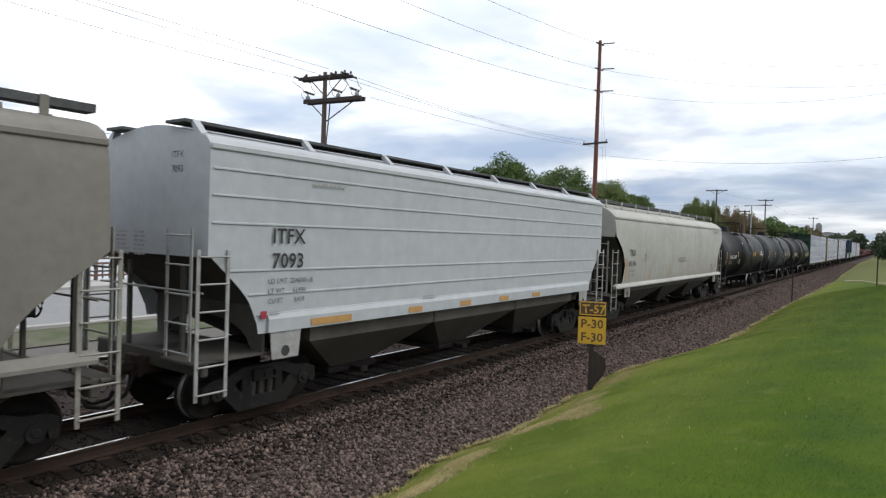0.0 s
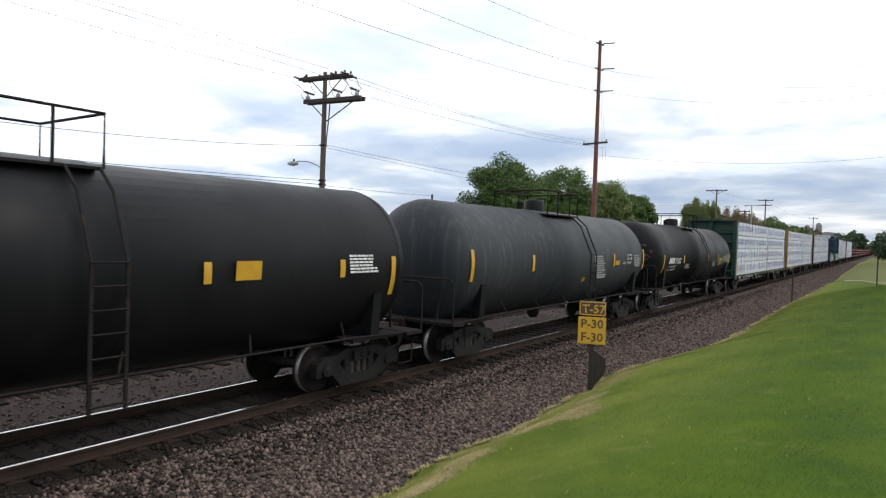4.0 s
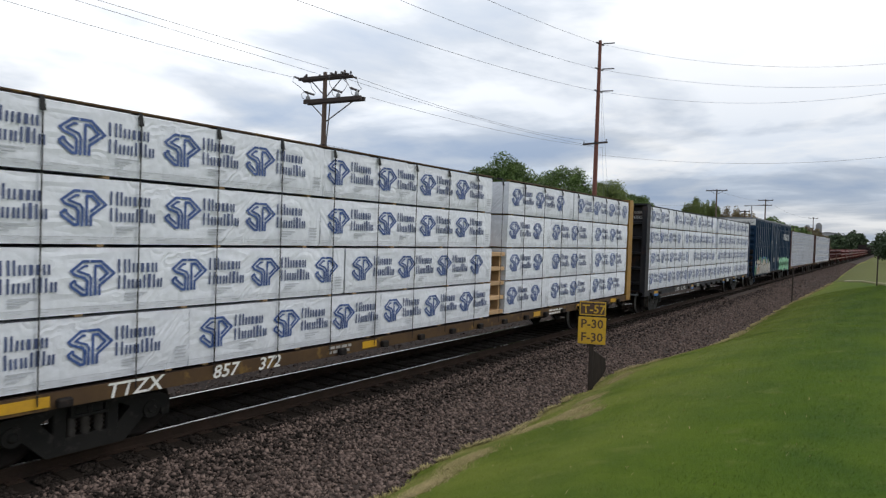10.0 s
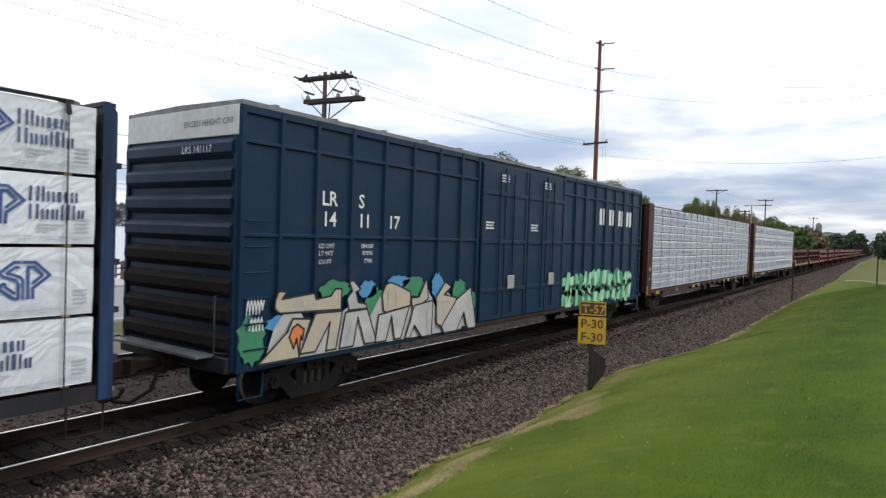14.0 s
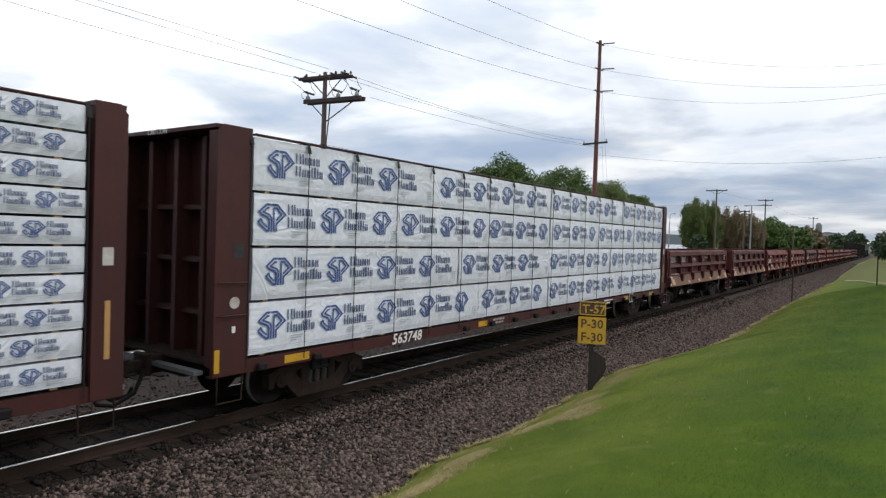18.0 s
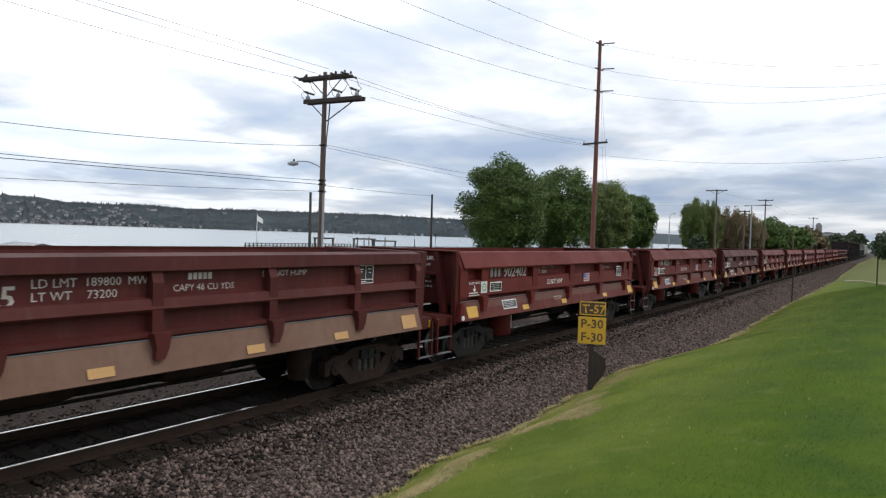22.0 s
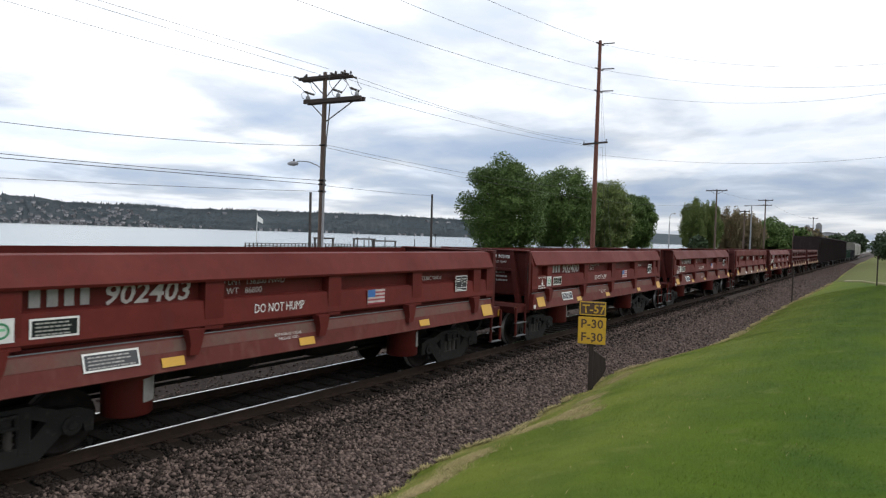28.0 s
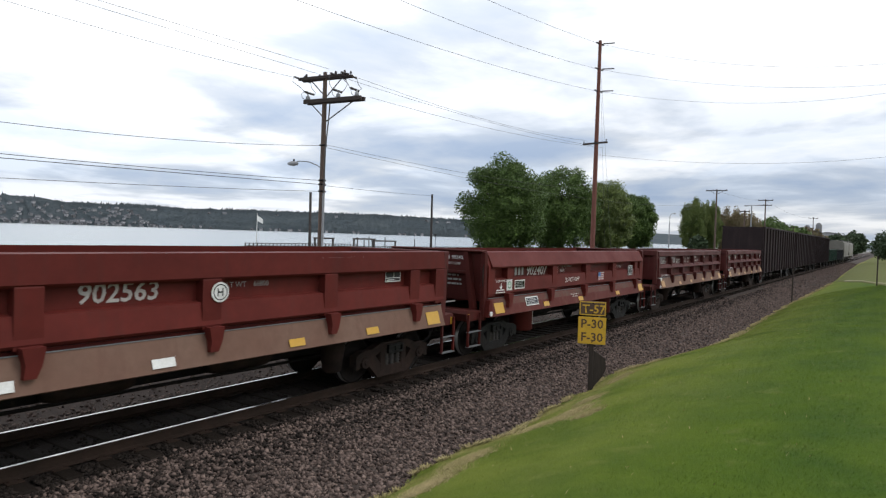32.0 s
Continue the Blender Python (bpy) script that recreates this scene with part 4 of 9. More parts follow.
def pole_hardware():
    """The second pair of arms, dead-end insulators, jumper loops, a conduit and a street lamp on the near pole."""
    z0 = pl.location.z
    top, low = 9.95 - z0, 8.90 - z0
    part("crossarm", Shape().box(0.09, 0.20, -1.38, 1.38, top - 0.07, top + 0.07, 0.01), "arm", pl)
    for sx in (-0.2, 0.09):
        part("crossarm", Shape().box(sx, sx + 0.12, -1.05, 2.08, low - 0.09, low + 0.09, 0.01), "arm", pl)
    for y in (-0.85, 1.35):
        part("brace", Shape().tube([(-0.2, 0, low - 0.85), (-0.2, y, low - 0.08)], 0.026, 6), "arm", pl)
    for y in (-1.3, 0.72, 1.3):
        for sx in (-1, 1):
            part("dead_end_insulator", Shape().lathe([(0.02, 0), (0.055, 0.05), (0.025, 0.09), (0.055, 0.16), (0.025, 0.2), (0.055, 0.27), (0.02, 0.36)], "x", (0.24 if sx > 0 else -0.60, y, top + 0.02), 8), "porcelain", pl)
        part("line_post", Shape().lathe([(0.02, 0.07), (0.025, 0.14), (0.06, 0.16), (0.05, 0.24), (0.0, 0.27)], "z", (0.0, y * 0.82, top), 8), "porcelain", pl)
    for y, yl in ((-1.3, -0.95), (0.72, 0.75), (1.3, 1.75)):
        # a fused switch lies between the jumpers above the lower arms
        part("fuse_cutout", Shape().lathe([(0.02, -0.36), (0.06, -0.3), (0.035, -0.2), (0.06, -0.1), (0.035, 0.0), (0.06, 0.1), (0.06, 0.25), (0.02, 0.36)], "x", (0.0, yl * 0.92, low + 0.42), 8), "porcelain", pl)
        part("arrester", Shape().lathe([(0.05, 0.08), (0.10, 0.10), (0.10, 0.26), (0.04, 0.30), (0.03, 0.38)], "z", (0.0, yl, low), 10), "lamp_metal", pl)
        part("jumper_loop", Shape().tube([(-0.6, y, top), (-0.58, y + 0.08, top - 0.25), (-0.48, yl * 0.95, top - 0.5), (-0.34, yl * 0.92, low + 0.42)], 0.013, 5), "wire", pl)
        part("jumper_loop", Shape().tube([(0.6, y, top), (0.66, y, top - 0.22), (0.58, yl * 0.95, top - 0.5), (0.34, yl * 0.92, low + 0.42)], 0.013, 5), "wire", pl)
        part("jumper_loop", Shape().tube([(0.34, yl * 0.92, low + 0.42), (0.46, yl, low + 0.3), (0.4, yl, low + 0.14), (0.15, yl, low + 0.1)], 0.013, 5), "wire", pl)
    part("conduit", Shape().tube([(0.13, 0.20, 0.0), (0.13, 0.20, 4.75 - z0)], 0.055, 8), "lamp_metal", pl)
    part("riser_cable", Shape().tube([(0.13, 0.20, 4.7 - z0), (0.14, 0.24, 6.8 - z0), (0.14, 0.36, 8.0 - z0), (0.14, 0.42, low)], 0.03, 6), "wire", pl)
    part("lamp_arm", Shape().tube([(0, 0.1, 5.80 - z0), (0, -0.35, 6.05 - z0), (0, -0.8, 6.20 - z0), (0, -1.3, 6.24 - z0), (0, -1.6, 6.20 - z0)], 0.026, 6), "lamp_metal", pl)
    part("lamp_head", Shape().lathe([(0.03, -0.3), (0.09, -0.2), (0.12, 0.05), (0.08, 0.25), (0.02, 0.32)], "y", (0, -1.72, 6.14 - z0), 10), "lamp_metal", pl)
    part("photocell", Shape().lathe([(0.04, 0.1), (0.04, 0.2), (0.0, 0.21)], "z", (0, -1.66, 6.14 - z0), 8), "steel_black", pl)
    for z in (6.92, 5.34, 5.16, 4.85):
        part("cable_clamp", Shape().box(-0.15, 0.15, -0.12, 0.12, z - z0 - 0.04, z - z0 + 0.04, 0.02), "steel_black", pl)


pole_hardware()
THIN = 0.008
# along the line to the next pole behind the camera
for off, z, end, sag in ((-1.3, 9.97, 11.35, 0.75), (0.1, 10.0, 10.1, 0.05), (0.72, 10.15, 9.8, 0.05)):
    a = Vector((*PL, z)) + ARM * off + Vector((-0.6, 0, 0))
    wire(a, (-12.0, a.y, end), sag, THIN)
for z, end, sag, r in ((6.92, 7.44, 1.3, 0.010), (5.34, 5.25, 0.34, 0.011), (5.16, 4.58, 0.08, 0.013), (4.85, 4.1, 0.3, 0.009)):
    wire((*PL, z), (-14.0, 11.4, end), sag, r)
# on to the tall pole, and to the waterfront
for off, z, end, sag in ((1.3, 9.97, (47.4, 10.1, 10.75), 0.40), (0.72, 9.97, (47.9, 8.9, 10.2), 0.30), (2.0, 9.05, (47.7, 9.6, 10.3), 0.28)):
    wire(Vector((*PL, z)) + ARM * off + Vector((0.6, 0, 0)), end, sag, THIN)
wire((*PL, 6.98), (47.7, 9.5, 6.95), 0.3, THIN)
wire((*PL, 6.85), (98.8, 11.5, 8.9), 1.2, THIN)
wire((*PL, 5.12), (57.0, 31.9, 7.3), 0.05, 0.011)
# the tall pole's three upper lines and one cable
for z, end, sag in ((18.25, 14.75, 0.67), (16.3, 13.6, 0.95), (14.6, 11.55, 0.7)):
    wire((*PR, z), (2.0, 9.5, end), sag, 0.010)
    part("post_insulator", Shape().lathe([(0.03, 0.0), (0.08, 0.1), (0.04, 0.2), (0.08, 0.3), (0.03, 0.45)], "x", (0.1, 0, z - tall.location.z), 8), "porcelain", tall)
    part("post_insulator", Shape().lathe([(0.03, 0.0), (0.08, 0.1), (0.04, 0.2), (0.08, 0.3), (0.03, 0.45)], "x", (-0.55, 0, z - tall.location.z), 8), "porcelain", tall)
    part("strain_insulator", Shape().tube([(0.12, -0.2, z - tall.location.z), (0.35, -1.1, z - tall.location.z - 0.06)], 0.045, 6), "porcelain", tall)
for z, end, sag in ((18.25, 18.0, 1.42), (16.3, 16.3, 1.15), (14.6, 16.15, 1.38), (9.7, 10.98, 0.96)):
    wire((*PR, z), (62.0, -14.0, end), sag, 0.009)
wire((PR[0] + 0.2, PR[1] - 0.1, 15.8), (PR[0] + 1.7, PR[1] - 1.0, 1.0), 0.0, 0.008, "thin guy wire beside the tall pole")
wire((PR[0] + 0.2, PR[1] - 0.1, 15.0), (PR[0] + 1.1, PR[1] - 0.7, 1.0), 0.0, 0.007, "thin guy wire beside the tall pole")
wire((98.8, 11.5, 10.8), (128.5, 9.5, 11.2), 0.4, 0.012)
wire((128.5, 9.5, 11.2), (222, 10.3, 11.8), 1.0, 0.012)


def tree(at, height, width, base, material, n, leaf, seed, label, squash=1.0, upright=False):
    """A trunk with limbs and a crown of clumps of small leaves."""
    x, y = at
    z0 = ground_z(min(x, 300), min(y, 28))
    t = thing("tree", label, "tree", at=(x, y, z0))
    rng = random.Random(seed)
    nr = np.random.default_rng(seed)
    h = height
    part("trunk", Shape().tube([(0, 0, -0.3), (0.05, 0.02, h * 0.2), (-0.05, 0.06, h * 0.45), (0.04, 0, h * 0.75)], [width * 0.045, width * 0.036, width * 0.026, width * 0.01], 9), "bark", t)
    cz, rz, rx = (base + h) / 2, (h - base) / 2, width / 2
    clumps = []
    for k in range(170):
        u = Vector((rng.gauss(0, 1), rng.gauss(0, 1), rng.gauss(0, 1))).normalized()
        f = rng.uniform(0.62, 0.90) if k > 30 else rng.uniform(0.1, 0.6)
        bulge = 1 + 0.10 * noise.noise(u * 1.7 + Vector((seed, 0, 0)))
        clumps.append((Vector((u.x * rx * f * bulge, u.y * rx * f * bulge, cz + u.z * rz * f * bulge * (1.0 if u.z > 0 else squash))), rng.uniform(0.10, 0.17) * width))
    limbs = Shape()
    for c, r in clumps[12:40]:
        a = Vector((0, 0, rng.uniform(0.22, 0.6) * h))
        mid = a.lerp(c, 0.5) + Vector((0, 0, 0.25))
        limbs.tube([a, mid, c], [width * 0.014, width * 0.009, width * 0.003], 5)
    part("limbs", limbs, "bark", t)
    per = n // len(clumps)
    pts = []
    for c, r in clumps:
        d = nr.normal(0, 1, (per, 3))
        d /= np.linalg.norm(d, axis=1)[:, None]
        pts.append(np.array(c)[None] + d * (r * nr.random(per) ** 0.45)[:, None] * (np.array((0.62, 0.62, 1.7)) if upright else np.array((1, 1, 0.8))))
    pts = np.concatenate(pts)
    crown = scatter("crown", pts, nr.uniform(leaf * 0.6, leaf * 1.3, len(pts)), material, "", "", "leaf", seed)
    crown.parent = t
    return t


tree((55.2, 22.0), 11.4, 8.9, 1.3, "leaf", 80000, 0.10, 21, "broad full-leaved dark green tree beside the road")
tree((69.0, 22.0), 11.7, 8.8, 1.5, "leaf", 66000, 0.115, 22, "round dark green street tree")
tree((82.5, 22.0), 11.3, 7.6, 1.5, "leaf_fresh", 46000, 0.125, 23, "round lighter green street tree")
tree((95.0, 22.0), 10.7, 6.4, 1.5, "leaf", 44000, 0.14, 24, "round dark green street tree")
tree((129.0, 22.0), 12.2, 5.4, 1.0, "leaf_fresh", 30000, 0.13, 25, "upright fresh green poplar", upright=True)
tree((133.0, 20.0), 12.0, 5.4, 1.0, "leaf_fresh", 26000, 0.13, 26, "upright fresh green poplar", upright=True)
tree((143.0, 18.5), 11.2, 6.4, 1.0, "leaf_olive", 26000, 0.14, 27, "brownish green tree coming into leaf", upright=True)
tree((158.0, 18.0), 11.0, 9.0, 0.8, "leaf_olive", 22000, 0.17, 28, "olive green tree beside the road")
tree((172.0, 15.0), 10.0, 10.0, 0.5, "leaf", 12000, 0.26, 29, "spreading green tree beside the road")


tree((120.0, -13.5), 6.6, 8.0, 0.3, "leaf_dark", 12000, 0.2, 31, "dark green bushy tree on the bank")
tree((150.0, -10.5), 6.0, 9.0, 0.3, "leaf_dark", 10000, 0.24, 32, "dark green bushy tree on the bank")
tree((112.0, 17.0), 5.0, 3.0, 0.6, "leaf_dark", 2500, 0.22, 33, "small dark conifer beside the road")
tree((200.0, 14.0), 9.0, 12.0, 0.5, "leaf", 4500, 0.5, 34, "spreading green tree beyond the line")
tree((235.0, 13.0), 9.0, 13.0, 0.5, "leaf_olive", 4500, 0.55, 35, "olive green tree beyond the line")
tree((300.0, 8.0), 9.0, 11.0, 0.5, "leaf_dark", 4000, 0.6, 36, "dark rounded tree far down the line")
tree((330.0, 4.0), 10.5, 9.5, 0.5, "leaf_dark", 4000, 0.7, 37, "dark rounded tree far down the line")


def sea_fence():
    f = thing("waterfront_railing", "red-brown wooden railing along the sea wall", "railing", at=(0, 28.6, -0.28))
    for x in np.arange(-8, 62, 1.6):
        part("post", Shape().box(x - 0.09, x + 0.09, -0.08, 0.08, 0, 1.12, 0.015), "fence_brown", f)
        for k in (1, 2, 3):
            part("baluster", Shape().box(x + 0.4 * k - 0.035, x + 0.4 * k + 0.035, -0.03, 0.03, 0.1, 0.98), "fence_brown", f)
    for z in (0.30, 1.0):
        part("rail", Shape().box(-8, 62, -0.11, -0.06, z - 0.06, z + 0.06, 0.01), "fence_brown", f)
    b = thing("utility_box", "small white utility box on the waterfront pavement", "utility box", at=(8.6, 27.4, -0.28))
    part("cabinet", Shape().box(-0.35, 0.35, -0.25, 0.25, 0.0, 0.95, 0.03), "roof_white", b)
    part("cap", Shape().box(-0.2, 0.2, -0.2, 0.2, 0.95, 1.2, 0.03), "roof_white", b)


sea_fence()


def pier(x0, x1, y, z):
    p = thing("pier", "dark timber pier on piles with a railing", "pier", at=(0, y, 0))
    part("deck", Shape().box(x0, x1, -2.0, 2.0, z - 0.35, z, 0.03), "pier_wood", p)
    x = x0
    while x <= x1:
        for yy in (-1.8, 1.8):
            part("pile", Shape().tube([(x, yy, -4.0), (x, yy, z + 0.1)], 0.17, 8), "pier_wood", p)
        for k in range(3):
            part("post", Shape().box(x + 0.87 * k - 0.08, x + 0.87 * k + 0.08, -1.95, -1.8, z - 0.3, z + 1.1), "pier_wood", p)
        x += 2.6
    for h in (0.15, 0.6, 1.05):
        part("rail", Shape().box(x0, x1, -1.92, -1.84, z + h - 0.06, z + h + 0.06), "pier_wood", p)
    return p


pier(70.6, 98.0, 83.0, -0.55)
pier(101.0, 240.0, 92.0, -1.3)
for k, (x, y, top) in enumerate(((38.8, 31.6, 6.3), (57.0, 31.9, 7.4), (99.5, 80.0, 1.8), (104.0, 86.0, 1.9), (110.0, 88.0, 2.1), (118.0, 90.0, 2.0), (131.0, 91.0, 1.6))):
    p = thing("mooring_pile", "dark timber mooring pile standing in the water", "pile", "mooring piles by the pier", at=(x, y, -3.4))
    part("shaft", Shape().tube([(0, 0, -1), (0.05, 0, (top + 3.4) * 0.5), (0.02, 0.03, top + 3.4)], [0.14, 0.13, 0.11], 10), "pier_wood", p)
    part("cap", Shape().lathe([(0.12, 0), (0.12, 0.05), (0.0, 0.06)], "z", (0.02, 0.03, top + 3.4), 10), "steel_black", p)


def dock_frame(x, y, w, h):
    d = thing("boat_lift_frame", "dark timber gantry beside the pier", "gantry", "gantries beside the pier", at=(x, y, -1.3))
    for e in (-w / 2, w / 2):
        part("leg", Shape().box(e - 0.14, e + 0.14, -0.14, 0.14, -2.5, h), "pier_wood", d)
    part("beam", Shape().box(-w / 2 - 0.3, w / 2 + 0.3, -0.15, 0.15, h - 0.3, h), "pier_wood", d)


dock_frame(104, 84, 6.5, 3.0)
dock_frame(113, 86, 8.0, 2.6)
dock_frame(92, 84, 5.0, 3.0)


def pier_lamp(x, y):
    l = thing("pier_lamp", "thin twin-armed lamp post on the pier", "lamp post", "lamp posts on the pier", at=(x, y, -1.3))
    part("post", Shape().tube([(0, 0, 0), (0, 0, 4.4)], 0.07, 6), "steel_black", l)
    part("arm", Shape().tube([(-0.8, 0, 4.2), (0, 0, 4.4), (0.8, 0, 4.2)], 0.05, 5), "steel_black", l)


pier_lamp(140, 91)
pier_lamp(182, 91)
fp = thing("flagpole", "white flagpole with a small pale flag", "flagpole", at=(74.0, 82.4, -0.55))
part("pole", Shape().tube([(0, 0, 0), (0, 0, 6.3)], [0.09, 0.05], 8), "roof_white", fp)
part("flag", Shape().grid([[(0.05 + 0.25 * i, 0.05 * math.sin(i * 1.3), 5.9 - 0.12 * i - 0.3 * j) for j in range(4)] for i in range(6)]), "white_mark", fp)


def street_lamp(x, y, h):
    s = thing("street_lamp", "grey steel street lamp with a curved arm", "street lamp", "street lamps", at=(x, y, -0.42))
    part("pole", Shape().tube([(0, 0, 0), (0, 0, h * 0.85), (0.1, 0, h), (0.6, 0, h + 0.5), (1.4, -0.3, h + 0.7)], [0.11, 0.08, 0.07, 0.05, 0.04], 8), "lamp_metal", s)
    part("lamp_head", Shape().lathe([(0.02, -0.3), (0.14, -0.1), (0.12, 0.25), (0.02, 0.35)], "x", (1.7, -0.3, h + 0.68), 8), "lamp_metal", s)


street_lamp(107.6, 20.5, 7.6)


def twin_lamp(x, y, top):
    z = ground_z(x, y)
    s = thing("street_lamp", "pale steel lamp post with a short double arm", "street lamp", "street lamps", at=(x, y, z))
    part("pole", Shape().tube([(0, 0, 0), (0, 0, (top - z) * 0.6), (0, 0, top - z)], [0.16, 0.12, 0.09], 10), "lamp_metal", s)
    part("arm", Shape().tube([(-0.4, -0.9, top - z - 0.05), (0, 0, top - z), (0.4, 0.9, top - z - 0.05)], 0.06, 6), "lamp_metal", s)
    for k in (-1, 1):
        part("lamp_head", Shape().box(k * 0.45 - 0.12, k * 0.45 + 0.12, k * 0.95 - 0.3, k * 0.95 + 0.3, top - z - 0.16, top - z, 0.03), "lamp_metal", s)


twin_lamp(120.9, 10.5, 9.9)


def sign():
    """The speed board on its dark post at the edge of the ballast."""
    s = thing("railway_speed_sign", "brown and yellow speed sign on a dark post", "sign", at=(13.76, -4.24, ground_z(13.76, -4.24)))
    s.rotation_euler.z = radians(-68)
    z0 = s.location.z
    part("post", Shape().box(-0.05, 0.05, 0.01, 0.09, -0.3, 1.70 - z0, 0.008), "post", s)
    part("black_board", Shape().prism([(-0.02, -0.1), (-0.03, 0.62 - z0), (0.10, 0.56 - z0), (0.31, 0.42 - z0), (0.34, 0.2 - z0), (0.24, -0.02 - z0), (0.10, -0.2 - z0)], "y", 0.03, 0.06), "post", s, "bent black rubber board")
    b = part("upper_plate", Shape().box(-0.30, 0.29, -0.016, 0.0, 1.375 - z0, 1.70 - z0, 0.008), "sign_brown", s, "dark brown name plate")
    fr = Shape()
    band_pts = ((-0.28, 1.395 - z0), (0.27, 1.395 - z0), (0.27, 1.68 - z0), (-0.28, 1.68 - z0))
    for (xa, za), (xb, zb) in zip(band_pts, band_pts[1:] + band_pts[:1]):
        fr.box(min(xa, xb) - 0.012, max(xa, xb) + 0.012, -0.021, -0.016, min(za, zb) - 0.012, max(za, zb) + 0.012)
    part("border", fr, "sign_yellow", b)
    lettering("T-57", 0.19, "sign_yellow", b, (-0.23, -0.02, 1.44 - z0))
    y = part("lower_plate", Shape().box(-0.31, 0.30, -0.016, 0.0, 0.735 - z0, 1.345 - z0, 0.008), "sign_yellow", s, "worn yellow speed plate")
    lettering("P-30", 0.20, "sign_brown", y, (-0.26, -0.02, 1.10 - z0))
    lettering("F-30", 0.20, "sign_brown", y, (-0.25, -0.02, 0.80 - z0))
    for z in (1.65, 1.42, 1.25, 0.78):
        part("bolt", Shape().lathe([(0.012, -0.022), (0.012, -0.016)], "y", (0, 0, z - z0), 8), "steel_black", s)


sign()


def thin_post(x, y, h):
    z = ground_z(x, y)
    p = thing("marker_post", "thin dark steel marker post in the grass", "post", "marker posts in the grass", at=(x, y, z))
    part("stake", Shape().box(-0.035, 0.035, -0.035, 0.035, -0.2, h, 0.008), "post", p)
    part("cap", Shape().box(-0.05, 0.05, -0.05, 0.05, h, h + 0.03, 0.01), "steel_black", p)


thin_post(44.5, -4.75, 2.2)
thin_post(45.6, -9.0, 1.75)


def parked_car(x, y, paint, label, van=False, turn=0.0):
    """A car standing on the road."""
    c = thing("parked_van" if van else "parked_car", label, "van" if van else "car", "parked vehicles", at=(x, y, -0.42))
    c.rotation_euler.z = radians(turn)
    if van:
        prof = [(-2.5, 0.35), (-2.5, 1.0), (-2.35, 1.9), (-2.1, 2.1), (1.5, 2.1), (2.0, 1.35), (2.6, 1.15), (2.65, 0.35)]
    else:
        prof = [(-2.2, 0.35), (-2.25, 0.85), (-1.8, 0.95), (-1.2, 1.42), (0.4, 1.45), (1.15, 0.98), (2.1, 0.85), (2.2, 0.35)]
    part("body", Shape().prism(prof, "y", -0.88, 0.88), paint, c)
    zt = 1.95 if van else 1.38
    zb = 1.3 if van else 1.0
    for s in (-1, 1):
        part("side_window", Shape().prism([(-1.3, zb), (0.8, zb), (0.35, zt), (-1.1, zt)], "y", s * 0.885, s * 0.895), "glass_dark", c)
        for x2 in (-1.4, 1.4):
            w = part("wheel", Shape().lathe([(0.20, -0.1), (0.32, -0.1), (0.34, -0.06), (0.34, 0.08), (0.2, 0.1)], "y", (x2, s * 0.82, 0.34), 16), "tyre", c)
            part("rim", Shape().lathe([(0.05, -0.02), (0.2, 0.0), (0.2, 0.05)], "y", (x2, s * 0.90, 0.34), 12), "lamp_metal", w)
    return c


parked_car(97.0, 24.0, "roof_white", "white delivery van standing by the waterfront", van=True)
parked_car(108.0, 24.2, "car_white", "white car standing by the waterfront")
parked_car(116.0, 23.6, "car_dark", "dark grey car standing by the waterfront")
parked_car(90.0, 24.0, "car_dark", "dark grey van standing by the waterfront", van=True)


def far_works():
    """Grey industrial buildings and silos far down the line."""
    rng = random.Random(9)
    for k in range(9):
        d = rng.uniform(420, 520)
        u = 0.062 + 0.075 * k / 8
        x, y = d * math.cos(u), -9.7 + d * math.sin(u)
        h = rng.uniform(11, 17)
        b = thing("industrial_building", "grey industrial building far down the line", "building", "industrial buildings", at=(x, y, -3))
        w = rng.uniform(6, 12)
        part("wall", Shape().box(-4, 4, -w / 2, w / 2, 0, h), "far_wall", b)
        part("roof", Shape().prism([(-w / 2 - 0.3, h), (w / 2 + 0.3, h), (0, h + rng.uniform(0.5, 2))], "x", -4.2, 4.2), "far_roof", b)
        if k in (2, 3, 6):
            part("silo", Shape().lathe([(1.8, 0), (1.8, h + 5), (1.2, h + 6.5), (0, h + 7)], "z", (0, w / 2 - 2, 0), 14), "far_wall", b)


far_works()

# traffic on the waterfront road: thing, place at the start, metres a second
PASSING = []
for x, y, paint, label, speed, van in ((9.6 - 9.0 * 7.5, 14.2, "car_white", "white car driving along the waterfront road", 9.0, False),
                                       (9.0 - 9.0 * 18.1, 13.8, "car_white", "white car driving along the waterfront road", 9.0, False)):
    PASSING.append((parked_car(x, y, paint, label, van), x, speed))
    PASSING[-1][0].name = "driving_car"


